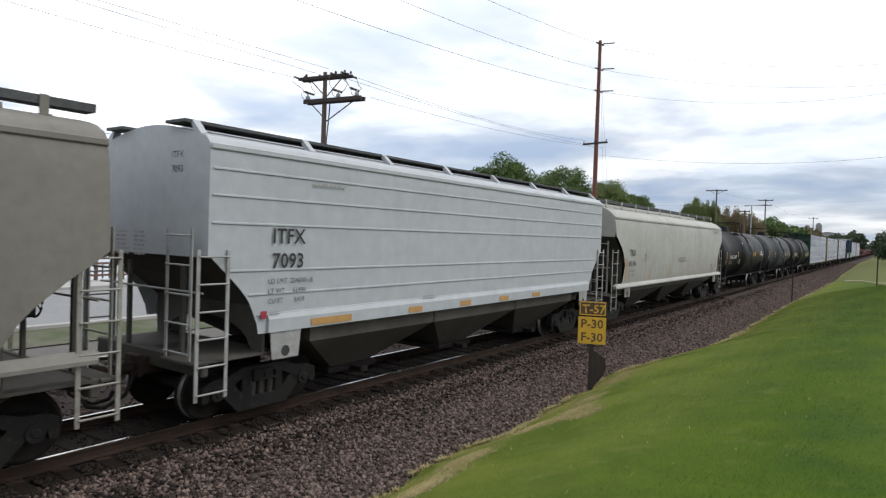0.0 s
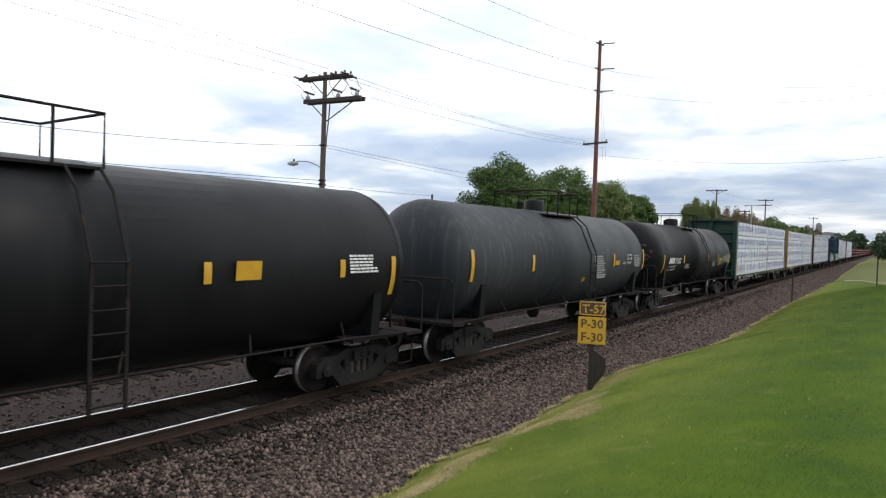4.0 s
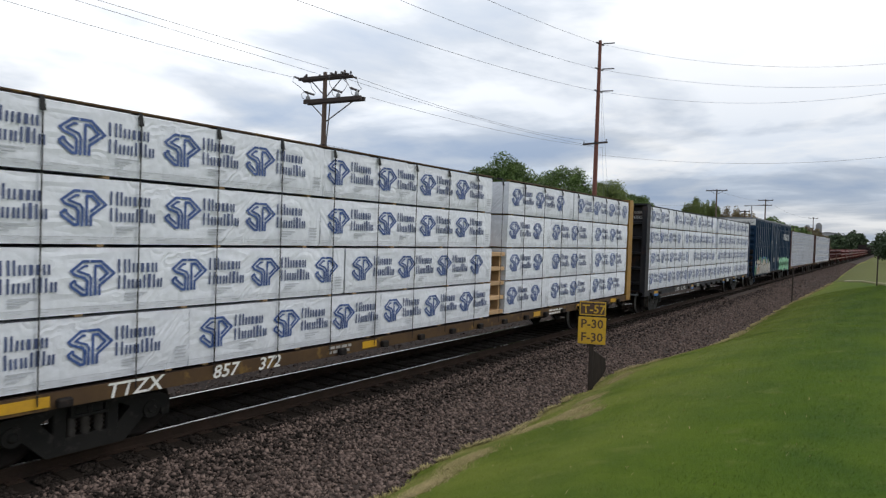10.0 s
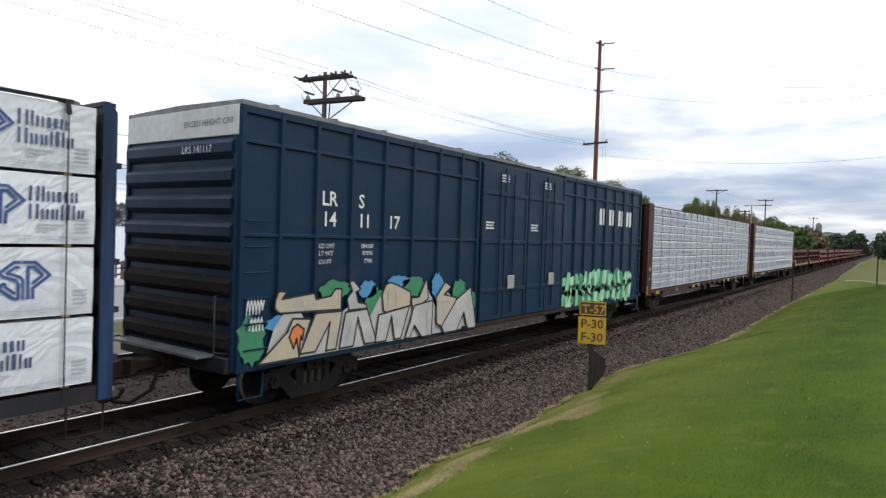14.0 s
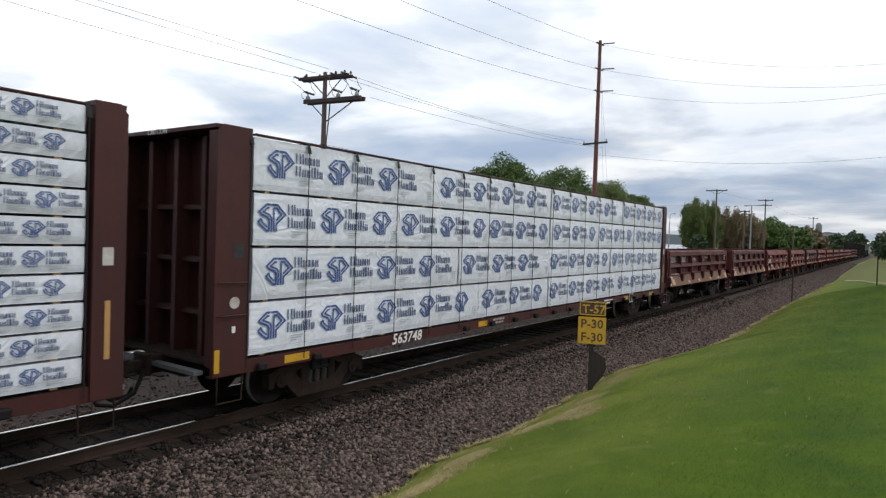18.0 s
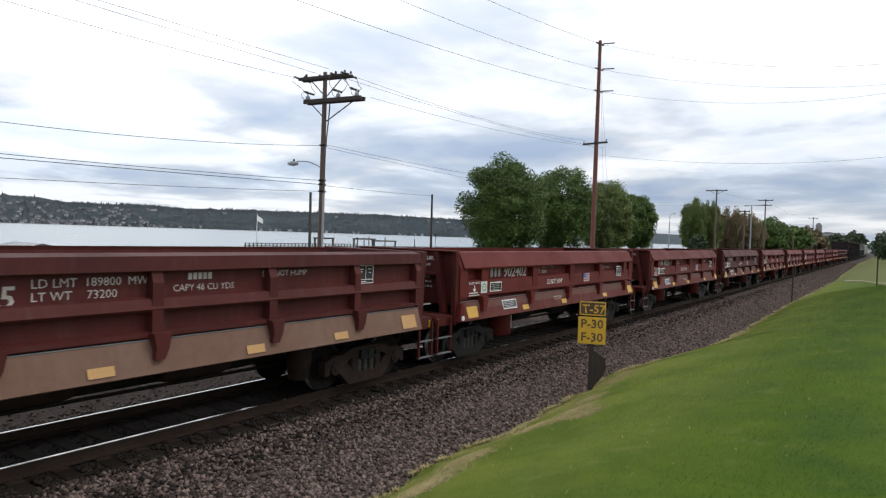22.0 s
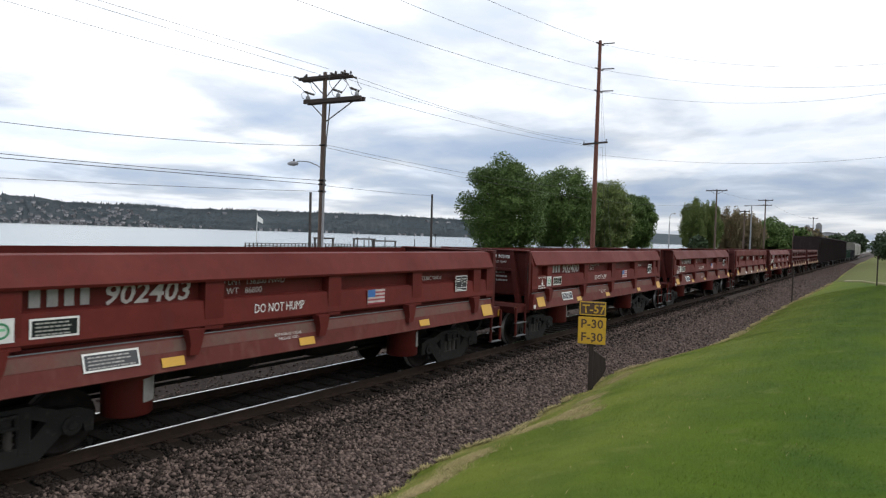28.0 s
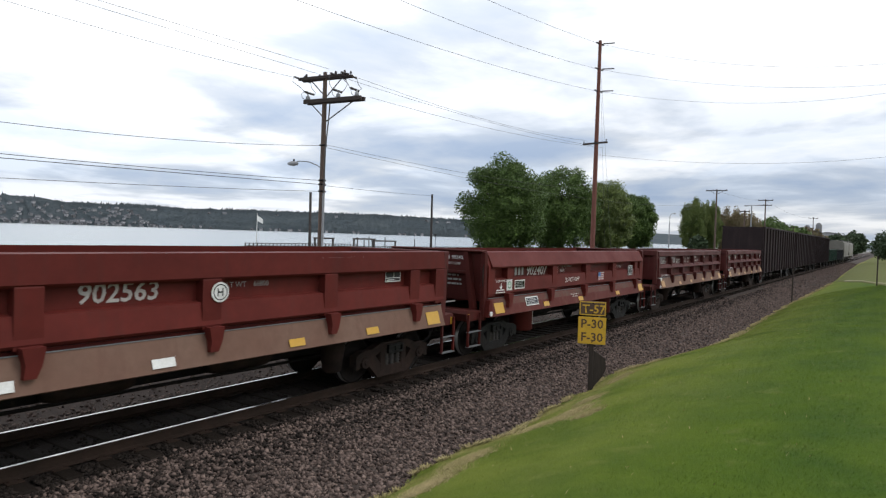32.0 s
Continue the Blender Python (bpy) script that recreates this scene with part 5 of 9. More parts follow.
def tow_truck(x, y):
    """A blue and white lorry with a tall body."""
    c = thing("lorry", "white lorry with a dark cover driving along the waterfront road", "lorry", at=(x, y, -0.42))
    part("chassis", Shape().box(-3.6, 2.9, -0.9, 0.9, 0.55, 0.85, 0.03), "steel_black", c)
    part("cab", Shape().prism([(0.9, 0.7), (0.9, 2.6), (2.2, 2.6), (2.75, 1.75), (3.0, 1.6), (3.0, 0.6)], "y", -1.15, 1.15), "roof_white", c)
    part("windscreen", Shape().prism([(2.26, 2.5), (2.72, 1.8), (2.75, 1.82), (2.30, 2.52)], "y", -1.0, 1.0), "glass_dark", c)
    part("load_body", Shape().box(-3.6, 0.7, -1.2, 1.2, 0.85, 2.3, 0.05), "roof_white", c)
    part("cover", Shape().prism([(-3.6, 2.3), (0.7, 2.3), (0.5, 2.62), (-0.2, 2.78), (-0.8, 2.62), (-1.6, 2.66), (-2.2, 2.8), (-2.9, 2.6), (-3.4, 2.5)], "y", -1.15, 1.15), "car_dark", c, "crumpled dark cover")
    for s in (-1, 1):
        part("side_window", Shape().prism([(1.2, 1.8), (2.3, 1.8), (2.0, 2.4), (1.2, 2.4)], "y", s * 1.155, s * 1.165), "glass_dark", c)
        for x2 in (-2.6, 2.0):
            w = part("wheel", Shape().lathe([(0.25, -0.14), (0.46, -0.14), (0.5, -0.08), (0.5, 0.12), (0.25, 0.14)], "y", (x2, s * 1.0, 0.5), 18), "tyre", c)
            part("rim", Shape().lathe([(0.08, -0.05), (0.26, 0.0), (0.26, 0.05)], "y", (x2, s * 1.12, 0.5), 12), "lamp_metal", w)
    return c


LORRY_X = 6.3 - 7.0 * 21.5
PASSING.append((tow_truck(LORRY_X, 14.0), LORRY_X, 7.0))


# ---- the train ----
MOVING, SPINNING = [], []
WHEEL_R = 0.457
HALF_BASE = 0.89


def gear_meshes():
    g = {}
    w = Shape()
    prof = [(0.06, -0.79), (0.17, -0.79), (0.19, -0.74), (0.36, -0.735), (0.40, -0.79), (0.457, -0.79), (0.457, -0.70), (0.482, -0.675), (0.478, -0.655), (0.40, -0.66),
            (0.36, -0.69), (0.2, -0.66), (0.10, -0.64), (0.09, 0.0)]
    w.lathe(prof, "y", (0, 0, 0), 28)
    w.mirror("y")
    g["wheelset"] = w.mesh("wheelset", M["wheel"])
    # the running surface is worn bright
    g["wheelset"].materials.append(M["tread"])
    half = len(g["wheelset"].polygons) // 2
    for o in (0, half):
        for k in range(5 * 28, 6 * 28):
            g["wheelset"].polygons[o + k].material_index = 1
    for rusty in (False, True):
        s = Shape()
        top = [(-1.17, 0.34), (-1.17, 0.60), (-0.98, 0.68), (-0.72, 0.69), (-0.42, 0.80), (0.42, 0.80), (0.72, 0.69), (0.98, 0.68), (1.17, 0.60), (1.17, 0.34), (1.06, 0.34),
               (1.04, 0.46), (0.76, 0.46), (0.62, 0.54), (0.42, 0.63), (-0.42, 0.63), (-0.62, 0.54), (-0.76, 0.46), (-1.04, 0.46), (-1.06, 0.34)]
        low = [(-0.88, 0.47), (-0.60, 0.57), (-0.36, 0.31), (0.36, 0.31), (0.60, 0.57), (0.88, 0.47), (0.50, 0.09), (-0.50, 0.09)]
        s.prism(top, "y", -1.10, -0.92)
        s.prism(low, "y", -1.09, -0.93)
        for k in (-1, 1):
            s.box(k * 0.34 - 0.085, k * 0.34 + 0.085, -1.095, -0.935, 0.2, 0.74, 0.02)
            s.box(k * 0.89 - 0.13, k * 0.89 + 0.13, -1.06, -0.90, 0.34, 0.52, 0.02)
            s.lathe([(0.125, -1.12), (0.13, -1.06), (0.13, -0.95)], "y", (k * 0.89, 0, WHEEL_R), 14)
            s.lathe([(0.05, -1.145), (0.07, -1.12)], "y", (k * 0.89, 0, WHEEL_R), 8)
        g["frame", rusty] = s.mesh("side_frame", M["steel_rust" if rusty else "frame_grey"])
    prof = [(0.078 if i % 2 else 0.050, 0.27 + i * 0.029) for i in range(14)]
    g["spring"] = Shape().lathe(prof, "z", (0, 0, 0), 10).mesh("spring", M["coil"])
    b = Shape().box(-0.2, 0.2, -1.14, 1.14, 0.56, 0.74, 0.03)
    b.lathe([(0.18, 0.72), (0.18, 0.84)], "z", (0, 0, 0), 14)
    for sy in (-1, 1):
        # the bolster's open ends above the springs
        y0, y1 = sorted((sy * 1.10, sy * 1.17))
        b.box(-0.24, 0.24, y0, y1, 0.70, 0.745, 0.008).box(-0.24, 0.24, y0, y1, 0.555, 0.60, 0.008)
        for x in (-0.22, 0.0, 0.22):
            b.box(x - 0.025, x + 0.025, y0, y1, 0.56, 0.74, 0.006)
    b.box(-0.75, -0.66, -0.85, 0.85, 0.36, 0.46, 0.01).box(0.66, 0.75, -0.85, 0.85, 0.36, 0.46, 0.01)
    g["bolster"] = b.mesh("truck", M["frame_grey"])
    k = Shape()
    k.box(-0.9, 0.0, -0.13, 0.13, 0.72, 1.0, 0.02).box(-1.0, -0.9, -0.2, 0.2, 0.7, 1.05, 0.02)
    k.box(-1.35, -0.95, -0.07, 0.07, 0.78, 0.94, 0.02)
    k.prism([(-1.35, -0.10), (-1.35, 0.14), (-1.48, 0.16), (-1.66, 0.04), (-1.64, -0.04), (-1.52, 0.02), (-1.46, -0.10)], "z", 0.74, 0.98)
    g["coupler"] = k.mesh("coupler", M["steel_rust"])
    h = Shape().tube([(-1.1, -0.32, 0.86), (-1.25, -0.3, 0.5), (-1.5, -0.16, 0.33), (-1.72, -0.1, 0.38), (-1.78, -0.08, 0.5)], 0.032, 6)
    g["hose"] = h.mesh("brake_hose", M["steel_black"])
    return g


GEAR = gear_meshes()


def trucks(car, centres, rusty=False, spin=True):
    for x in centres:
        tr = part("truck", GEAR["bolster"], None, car, at=(x, 0, 0))
        for side in (1, -1):
            f = part("side_frame", GEAR["frame", rusty], None, tr)
            f.rotation_euler.z = 0 if side == 1 else math.pi
            for k in (-0.18, 0.0, 0.18):
                part("spring", GEAR["spring"], None, tr, at=(k, -1.02 * side, 0))
        for k in (-1, 1):
            w = part("wheelset", GEAR["wheelset"], None, tr, "dark wheelset with polished treads", at=(k * HALF_BASE, 0, WHEEL_R))
            if spin:
                SPINNING.append(w)


def couplers(car, half):
    """half: distance from the car's middle to the end sill."""
    for k in (1, -1):
        c = part("coupler", GEAR["coupler"], None, car, "rusty knuckle coupler", at=(-k * (half - 0.75), 0, 0))
        h = part("brake_hose", GEAR["hose"], None, car, at=(-k * (half - 0.75), 0, 0))
        c.rotation_euler.z = h.rotation_euler.z = 0 if k == 1 else math.pi


def ladder(car, x, y, z0, z1, width, material, rungs, axis="x", name="ladder", r=0.016):
    """Two stiles with rungs; axis: the way its width runs."""
    s = Shape()
    for e in (-width / 2, width / 2):
        if axis == "x":
            s.box(x + e - 0.03, x + e + 0.03, y - 0.012, y + 0.012, z0, z1, 0.004)
        else:
            s.box(x - 0.012, x + 0.012, y + e - 0.03, y + e + 0.03, z0, z1, 0.004)
    l = part(name, s, material, car)
    for k in range(rungs):
        z = z0 + 0.1 + (z1 - z0 - 0.2) * k / max(1, rungs - 1)
        a, b = ((x - width / 2, y - 0.03, z), (x + width / 2, y - 0.03, z)) if axis == "x" else ((x - 0.03, y - width / 2, z), (x - 0.03, y + width / 2, z))
        part("rung", Shape().tube([a, b], r, 6), material, l)
    return l


def grab(car, pts, material, r=0.013, name="grab_iron"):
    return part(name, Shape().tube(pts, r, 6), material, car)


def moving(car, s):
    MOVING.append((car, s))
    car.location.x = s
    return car


# covered hoppers -------------------------------------------------------
CUT_A = ((1.45, 1.6, 2.0, 2.45, 2.7), (1.25, 1.2, 0.95, 0.4, 0.0))
CUT_B = ((1.35, 1.6, 2.0, 2.3, 2.68), (0.95, 0.9, 0.72, 0.42, 0.0))
CUT_C = ((1.45, 1.72, 2.24, 2.77, 3.26), (0.85, 0.92, 1.0, 0.65, 0.0))


def hopper(s0, s1, colour, ladder_mat, label, cuts=CUT_A, ribs=(), bulge=0.0, eave=4.05, top=4.5, mark=None, rust=False):
    L = s1 - s0
    hl = L / 2
    car = thing("covered_hopper_car", label, "hopper car", "cars of the freight train")
    w = 1.58
    sill = 1.42

    def cut(z):
        """How far the side stands back from the end at this height."""
        return float(np.interp(z, *cuts))

    zt = cuts[0][-1]
    prof = []
    for k in range(17):
        z = sill + (eave - sill) * k / 16
        prof.append((-w - bulge * max(0.0, math.sin(math.pi * k / 16)) ** 0.6, z))
    side = list(prof)
    arc = [(-w + 0.02, eave + 0.10), (-w + 0.12, eave + 0.2)] + [(-w + 0.12 + (w - 0.12) * k / 8, eave + 0.2 + (top - eave - 0.2) * math.sin(math.pi / 2 * k / 8) ** (0.6 if bulge else 1.0)) for k in range(1, 9)]
    full = side + arc
    full = full + [(-y, z) for y, z in reversed(full[:-1])]
    rows = []
    for k in range(25):
        f = k / 24 * 2 - 1
        rows.append([(f * (hl - cut(z)), y, z) for y, z in full])
    body = part("body", Shape().grid(rows), colour, car)
    # end walls above the slope sheets
    upper = [(y, z) for y, z in full if z >= zt]
    for k in (-1, 1):
        s = Shape()
        poly = [(-w, zt - 0.05)] + upper + [(w, zt - 0.05)]
        s.prism(poly, "x", k * (hl - 0.04), k * (hl - 0.0))
        part("end_wall", s, colour, car)
        sl = Shape()
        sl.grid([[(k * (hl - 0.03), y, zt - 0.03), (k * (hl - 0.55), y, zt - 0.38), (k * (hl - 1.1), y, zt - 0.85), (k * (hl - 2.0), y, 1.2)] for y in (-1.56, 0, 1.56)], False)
        part("slope_sheet", sl, "hopper_dirt_shade", car, "dirty sloping end sheet with shade in its colour")
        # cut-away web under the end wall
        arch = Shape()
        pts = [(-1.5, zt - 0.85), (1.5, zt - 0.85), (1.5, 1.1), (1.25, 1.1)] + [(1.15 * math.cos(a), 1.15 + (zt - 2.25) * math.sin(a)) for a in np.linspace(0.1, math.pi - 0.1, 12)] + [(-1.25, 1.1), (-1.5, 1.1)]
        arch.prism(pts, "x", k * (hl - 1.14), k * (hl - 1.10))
        part("bolster_web", arch, "hopper_dirt_shade", car)
    # side sill
    reach = 0.12 if bulge else 1.1
    for sy in (-1, 1):
        lip = [(w - 0.02, 1.33), (w + 0.11, 1.34), (w + 0.11, 1.39), (w + 0.02, 1.50), (w - 0.02, 1.50)] if bulge else [(w - 0.02, 1.42), (w + 0.06, 1.43), (w + 0.06, 1.64), (w + 0.02, 1.72), (w - 0.02, 1.72)]
        s = Shape().prism([(sy * y, z) for y, z in lip], "x", -hl + reach, hl - reach)
        part("side_sill", s, colour, car)
        for k in (-1, 1):
            part("bolster_shroud", Shape().prism([(k * (hl - 1.15), 1.44), (k * (hl - 1.2), 0.98), (k * (hl - 1.75), 0.98), (k * (hl - 1.8), 1.44)], "y", sy * (w + 0.02), sy * (w + 0.04)), ladder_mat, car)
            part("jacking_hole", Shape().lathe([(0.09, 0), (0.09, 0.006)], "y", (k * (hl - 1.47), sy * (w + 0.043), 1.1), 12), "black_mark", car)
            part("end_sill", Shape().box(k * hl - 0.12 if k > 0 else -hl, k * hl if k > 0 else -hl + 0.12, -1.5, 1.5, 0.86, 1.12, 0.02) if sy < 0 else Shape().box(min(k * hl, k * (hl - 1.4)), max(k * hl, k * (hl - 1.4)), -1.5, 1.5, 1.06, 1.1), "hopper_dirt_shade", car)
    part("centre_sill", Shape().box(-hl + 0.2, hl - 0.2, -0.25, 0.25, 0.8, 1.1, 0.02), "steel_black", car)
    # discharge hoppers
    bays = 3
    span = (L - 4.2) / bays
    for b in range(bays):
        x0, x1 = -hl + 2.1 + b * span, -hl + 2.1 + (b + 1) * span
        xm = (x0 + x1) / 2
        s = Shape()
        ring0 = [(x0 + 0.02, -1.5, 1.42), (x1 - 0.02, -1.5, 1.42), (x1 - 0.02, 1.5, 1.42), (x0 + 0.02, 1.5, 1.42)]
        ring1 = [(xm - 0.55, -0.75, 0.42), (xm + 0.55, -0.75, 0.42), (xm + 0.55, 0.75, 0.42), (xm - 0.55, 0.75, 0.42)]
        # upright skirt, then the tapering chute
        skirt = [(a, b, 1.16) for a, b, _ in ring0]
        walls = [(0, 1, 5, 4), (1, 2, 6, 5), (2, 3, 7, 6), (3, 0, 4, 7)]
        s.add(ring0 + skirt, walls)
        s.add(skirt + ring1, walls + [(4, 5, 6, 7)])
        hop = part("discharge_hopper", s, "hopper_dirt_shade", car)
        part("outlet_gate", Shape().box(xm - 0.7, xm + 0.7, -0.85, 0.85, 0.30, 0.42, 0.02).box(xm - 0.1, xm + 0.1, -1.15, -0.85, 0.3, 0.4, 0.01), "steel_black", hop)
    # roof walk and trough hatch
    walk_y, walk_z, walk_t, walk_in = (0.76, 0.04, 0.11, 0.02) if bulge else (0.86, -0.03, 0.045, 0.25)
    for sy in (-1, 1):
        part("running_board", Shape().box(-hl - 0.12, hl + 0.12, *sorted((sy * (walk_y - walk_in), sy * (walk_y + 0.25))), top + walk_z, top + walk_z + walk_t), "walk_grey", car, "dark grey grating running board")
    part("trough_hatch", Shape().prism([(-0.3, top - 0.02), (0.3, top - 0.02), (0.27, top + 0.1), (0, top + 0.13), (-0.27, top + 0.1)], "x", -hl + 0.7, hl - 0.7), colour, car)
    step = 1.65 if bulge else (L - 0.12) / max(6, int(L / 1.95))
    first = 0.53 if bulge else 0.06
    foot = eave + 0.2 + (top - eave - 0.2) * math.sin(math.pi / 2 * (w - 0.12 - walk_y - 0.27) / (w - 0.12)) ** 0.6
    for k in range(int((L - first) / step + 1e-6) + 1):
        x = -hl + first + step * k
        for sy in (-1, 1):
            if bulge:
                s = Shape().box(x - 0.055, x + 0.055, min(sy * (walk_y + 0.252), sy * (walk_y + 0.275)), max(sy * (walk_y + 0.252), sy * (walk_y + 0.275)), foot - 0.03, top + walk_z + walk_t + 0.01, 0.004)
                s.box(x - 0.075, x + 0.075, min(sy * (walk_y + 0.22), sy * (walk_y + 0.33)), max(sy * (walk_y + 0.22), sy * (walk_y + 0.33)), foot - 0.03, foot + 0.012, 0.004)
            else:
                s = Shape().prism([(sy * (walk_y + 0.26), top + walk_z + 0.042), (sy * (walk_y + 0.19), top + walk_z + 0.042), (sy * (walk_y + 0.30), top - 0.16), (sy * (walk_y + 0.46), top - 0.24), (sy * (walk_y + 0.48), top - 0.20)], "x", x - 0.06, x + 0.06)
            part("walk_bracket", s, colour, car)
    # horizontal side ribs
    for z in ribs:
        part("side_rib", Shape().box(-hl + cut(z) + 0.05, hl - cut(z) - 0.05, -w - 0.018, -w + 0.002, z - 0.02, z + 0.02, 0.008), colour, car)
    part("eave_strip", Shape().box(-hl, hl, -w - 0.03, -w + 0.01, eave + 0.0, eave + 0.1, 0.02), colour, car)
    for k in (-1, 1):
        for sy in (-1, 1):
            ladder(car, k * (hl - 0.08), sy * (w + 0.03), 0.55, 2.75, 0.5, ladder_mat, 6)
        ladder(car, k * (hl + 0.16), -1.12, 1.12, 3.05, 0.6, ladder_mat, 5, "y", "end_ladder")
        part("end_deck", Shape().box(min(k * (hl - 0.02), k * (hl + 0.2)), max(k * (hl - 0.02), k * (hl + 0.2)), -1.56, -0.75, 1.06, 1.11, 0.01), "hopper_dirt_shade", car)
        for y in (-0.9, 0.6):
            part("end_post", Shape().box(k * (hl - 0.06) - 0.03, k * (hl - 0.06) + 0.03, y - 0.035, y + 0.035, 1.1, 2.5), "hopper_dirt_shade", car)
        grab(car, [(k * (hl - 0.02), -1.45, 2.1), (k * (hl - 0.02), 1.45, 2.1)], ladder_mat, 0.018, "end_railing")
    # hand brake on the trailing end
    wheel = Shape()
    ring = [(hl + 0.06, 0.55 + 0.27 * math.cos(a), 1.95 + 0.27 * math.sin(a)) for a in np.linspace(0, math.tau, 20)[:-1]]
    wheel.tube(ring, 0.018, 6, True)
    for a in np.linspace(0, math.tau, 6)[:-1]:
        wheel.tube([(hl + 0.06, 0.55, 1.95), (hl + 0.06, 0.55 + 0.27 * math.cos(a), 1.95 + 0.27 * math.sin(a))], 0.012, 5)
    part("hand_brake_wheel", wheel, "steel_black", car)
    part("brake_gear_box", Shape().box(hl - 0.15, hl + 0.02, 0.35, 0.75, 1.7, 2.15, 0.03), "steel_black", car)
    trucks(car, (-hl + 1.47, hl - 1.47), rust)
    couplers(car, hl - 0.02)
    if mark:
        mark(car, hl, w)
    return moving(car, (s0 + s1) / 2)


def mark_white(car, hl, w):
    y = -w - 0.035
    lettering("ITFX", 0.25, "black_mark", car, (-hl + 1.15, y, 2.86))
    lettering("7093", 0.25, "black_mark", car, (-hl + 1.15, y, 2.46))
    lettering("LD LMT  224600 LB", 0.085, "black_mark", car, (-hl + 1.08, y, 2.21))
    lettering("LT WT     61400", 0.085, "black_mark", car, (-hl + 1.08, y, 2.05))
    lettering("CU FT       5459", 0.085, "black_mark", car, (-hl + 1.08, y, 1.89))
    lettering("ITFX", 0.11, "black_mark", car, (-hl - 0.004, -0.62, 4.12), turn=(90, 0, -90))
    lettering("7093", 0.11, "black_mark", car, (-hl - 0.004, -0.62, 3.9), turn=(90, 0, -90))
    lines(6, 0.42, 0.04, 0.07, "grey_mark", car, (-hl - 0.004, 0.95, 2.95), turn=(90, 0, -90), seed=4)
    lines(6, 0.35, 0.04, 0.07, "grey_mark", car, (-hl - 0.004, 0.4, 2.95), turn=(90, 0, -90), seed=5)
    plate(-hl + 0.95, -hl + 1.07, 1.66, 1.78, y, "red_mark", car, "red_label")
    lines(3, 0.25, 0.02, 0.03, "grey_mark", car, (-hl + 1.12, y, 1.74), seed=9)
    lines(4, 0.5, 0.03, 0.05, "grey_mark", car, (-hl + 5.2, y, 1.75), seed=10)
    lines(1, 0.9, 0.05, 0.06, "grey_mark", car, (-hl + 2.0, y, 3.85), seed=12)
    for x in (2.0, 4.7, 6.6, 8.4, 10.2):
        plate(-hl + x, -hl + x + (1.0 if x < 3 else 0.45), 1.46, 1.58, -w - 0.066, "reflect_orange", car)


def mark_beige(car, hl, w):
    y = -w - 0.125
    lettering("TILX", 0.24, "black_mark", car, (-hl + 1.38, y, 2.53))
    lettering("541166", 0.21, "black_mark", car, (-hl + 1.29, y, 2.14), squeeze=0.95)
    lettering("LD LMT  222900", 0.08, "black_mark", car, (-hl + 1.24, y, 1.92))
    lettering("LT  WT   63100", 0.08, "black_mark", car, (-hl + 1.20, y, 1.77))
    lettering("TILX", 0.11, "black_mark", car, (-hl - 0.004, -0.55, 3.62), turn=(90, 0, -90))
    lettering("541166", 0.11, "black_mark", car, (-hl - 0.004, -0.55, 3.42), turn=(90, 0, -90), squeeze=0.9)
    for x in (1.08, 3.95, 6.9, 9.8, 12.6, 15.65):
        tape = []
        for k in range(7):
            z = 1.58 + ((2.42 if x in (1.08, 15.65) else 1.98) - 1.58) * k / 6
            yy = -w - 0.09 * math.sin(math.pi * (z - 1.42) / 2.43) ** 0.6 - 0.006
            tape.append([(-hl + x, yy, z), (-hl + x + 0.12, yy, z)])
        part("reflector", Shape().grid(tape, False), "reflect_orange", car, "orange reflector tape")
    lettering("C", 0.10, "black_mark", car, (-hl + 3.20, y, 2.35))
    lettering("PLATE", 0.05, "black_mark", car, (-hl + 3.16, y, 2.48))
    fr = Shape()
    for a, b, c, d in ((0, 0.28, 0, 0.012), (0, 0.28, 0.258, 0.27), (0, 0.012, 0.012, 0.258), (0.268, 0.28, 0.012, 0.258)):
        fr.quad((a, c, 0), (b, c, 0), (b, d, 0), (a, d, 0))
    part("stencil_frame", fr, "black_mark", car, at=(-hl + 3.11, y, 2.30)).rotation_euler.x = math.pi / 2
    lettering("OPEN HATCH COVERS", 0.095, "brown_mark", car, (-hl + 8.05, y, 2.32))
    lettering("BEFORE UNLOADING CAR", 0.095, "brown_mark", car, (-hl + 7.92, y, 2.19))
    for x in (3.4, 5.9, 8.5, 11.1, 13.7):
        seam = Shape()
        rows = []
        for k in range(17):
            z = 1.46 + (3.83 - 1.46) * k / 16
            yy = -w - 0.09 * max(0.0, math.sin(math.pi * k / 16)) ** 0.6 - 0.003
            rows.append([(-hl + x - 0.012, yy, z), (-hl + x, yy - 0.006, z), (-hl + x + 0.012, yy, z)])
        part("weld_seam", seam.grid(rows), "hopper_beige", car)
    lettering("EXW 10-8  H  0-8", 0.085, "black_mark", car, (-hl + 14.3, y, 1.9))
    lettering("EW  8-6  H  15-0", 0.085, "black_mark", car, (-hl + 14.3, y, 1.76))
    lettering("CU FT 5461", 0.085, "black_mark", car, (-hl + 14.3, y, 1.62))
    lines(2, 1.6, 0.05, 0.09, "grey_mark", car, (hl - 2.2, -w - 0.07, 3.75), seed=8)


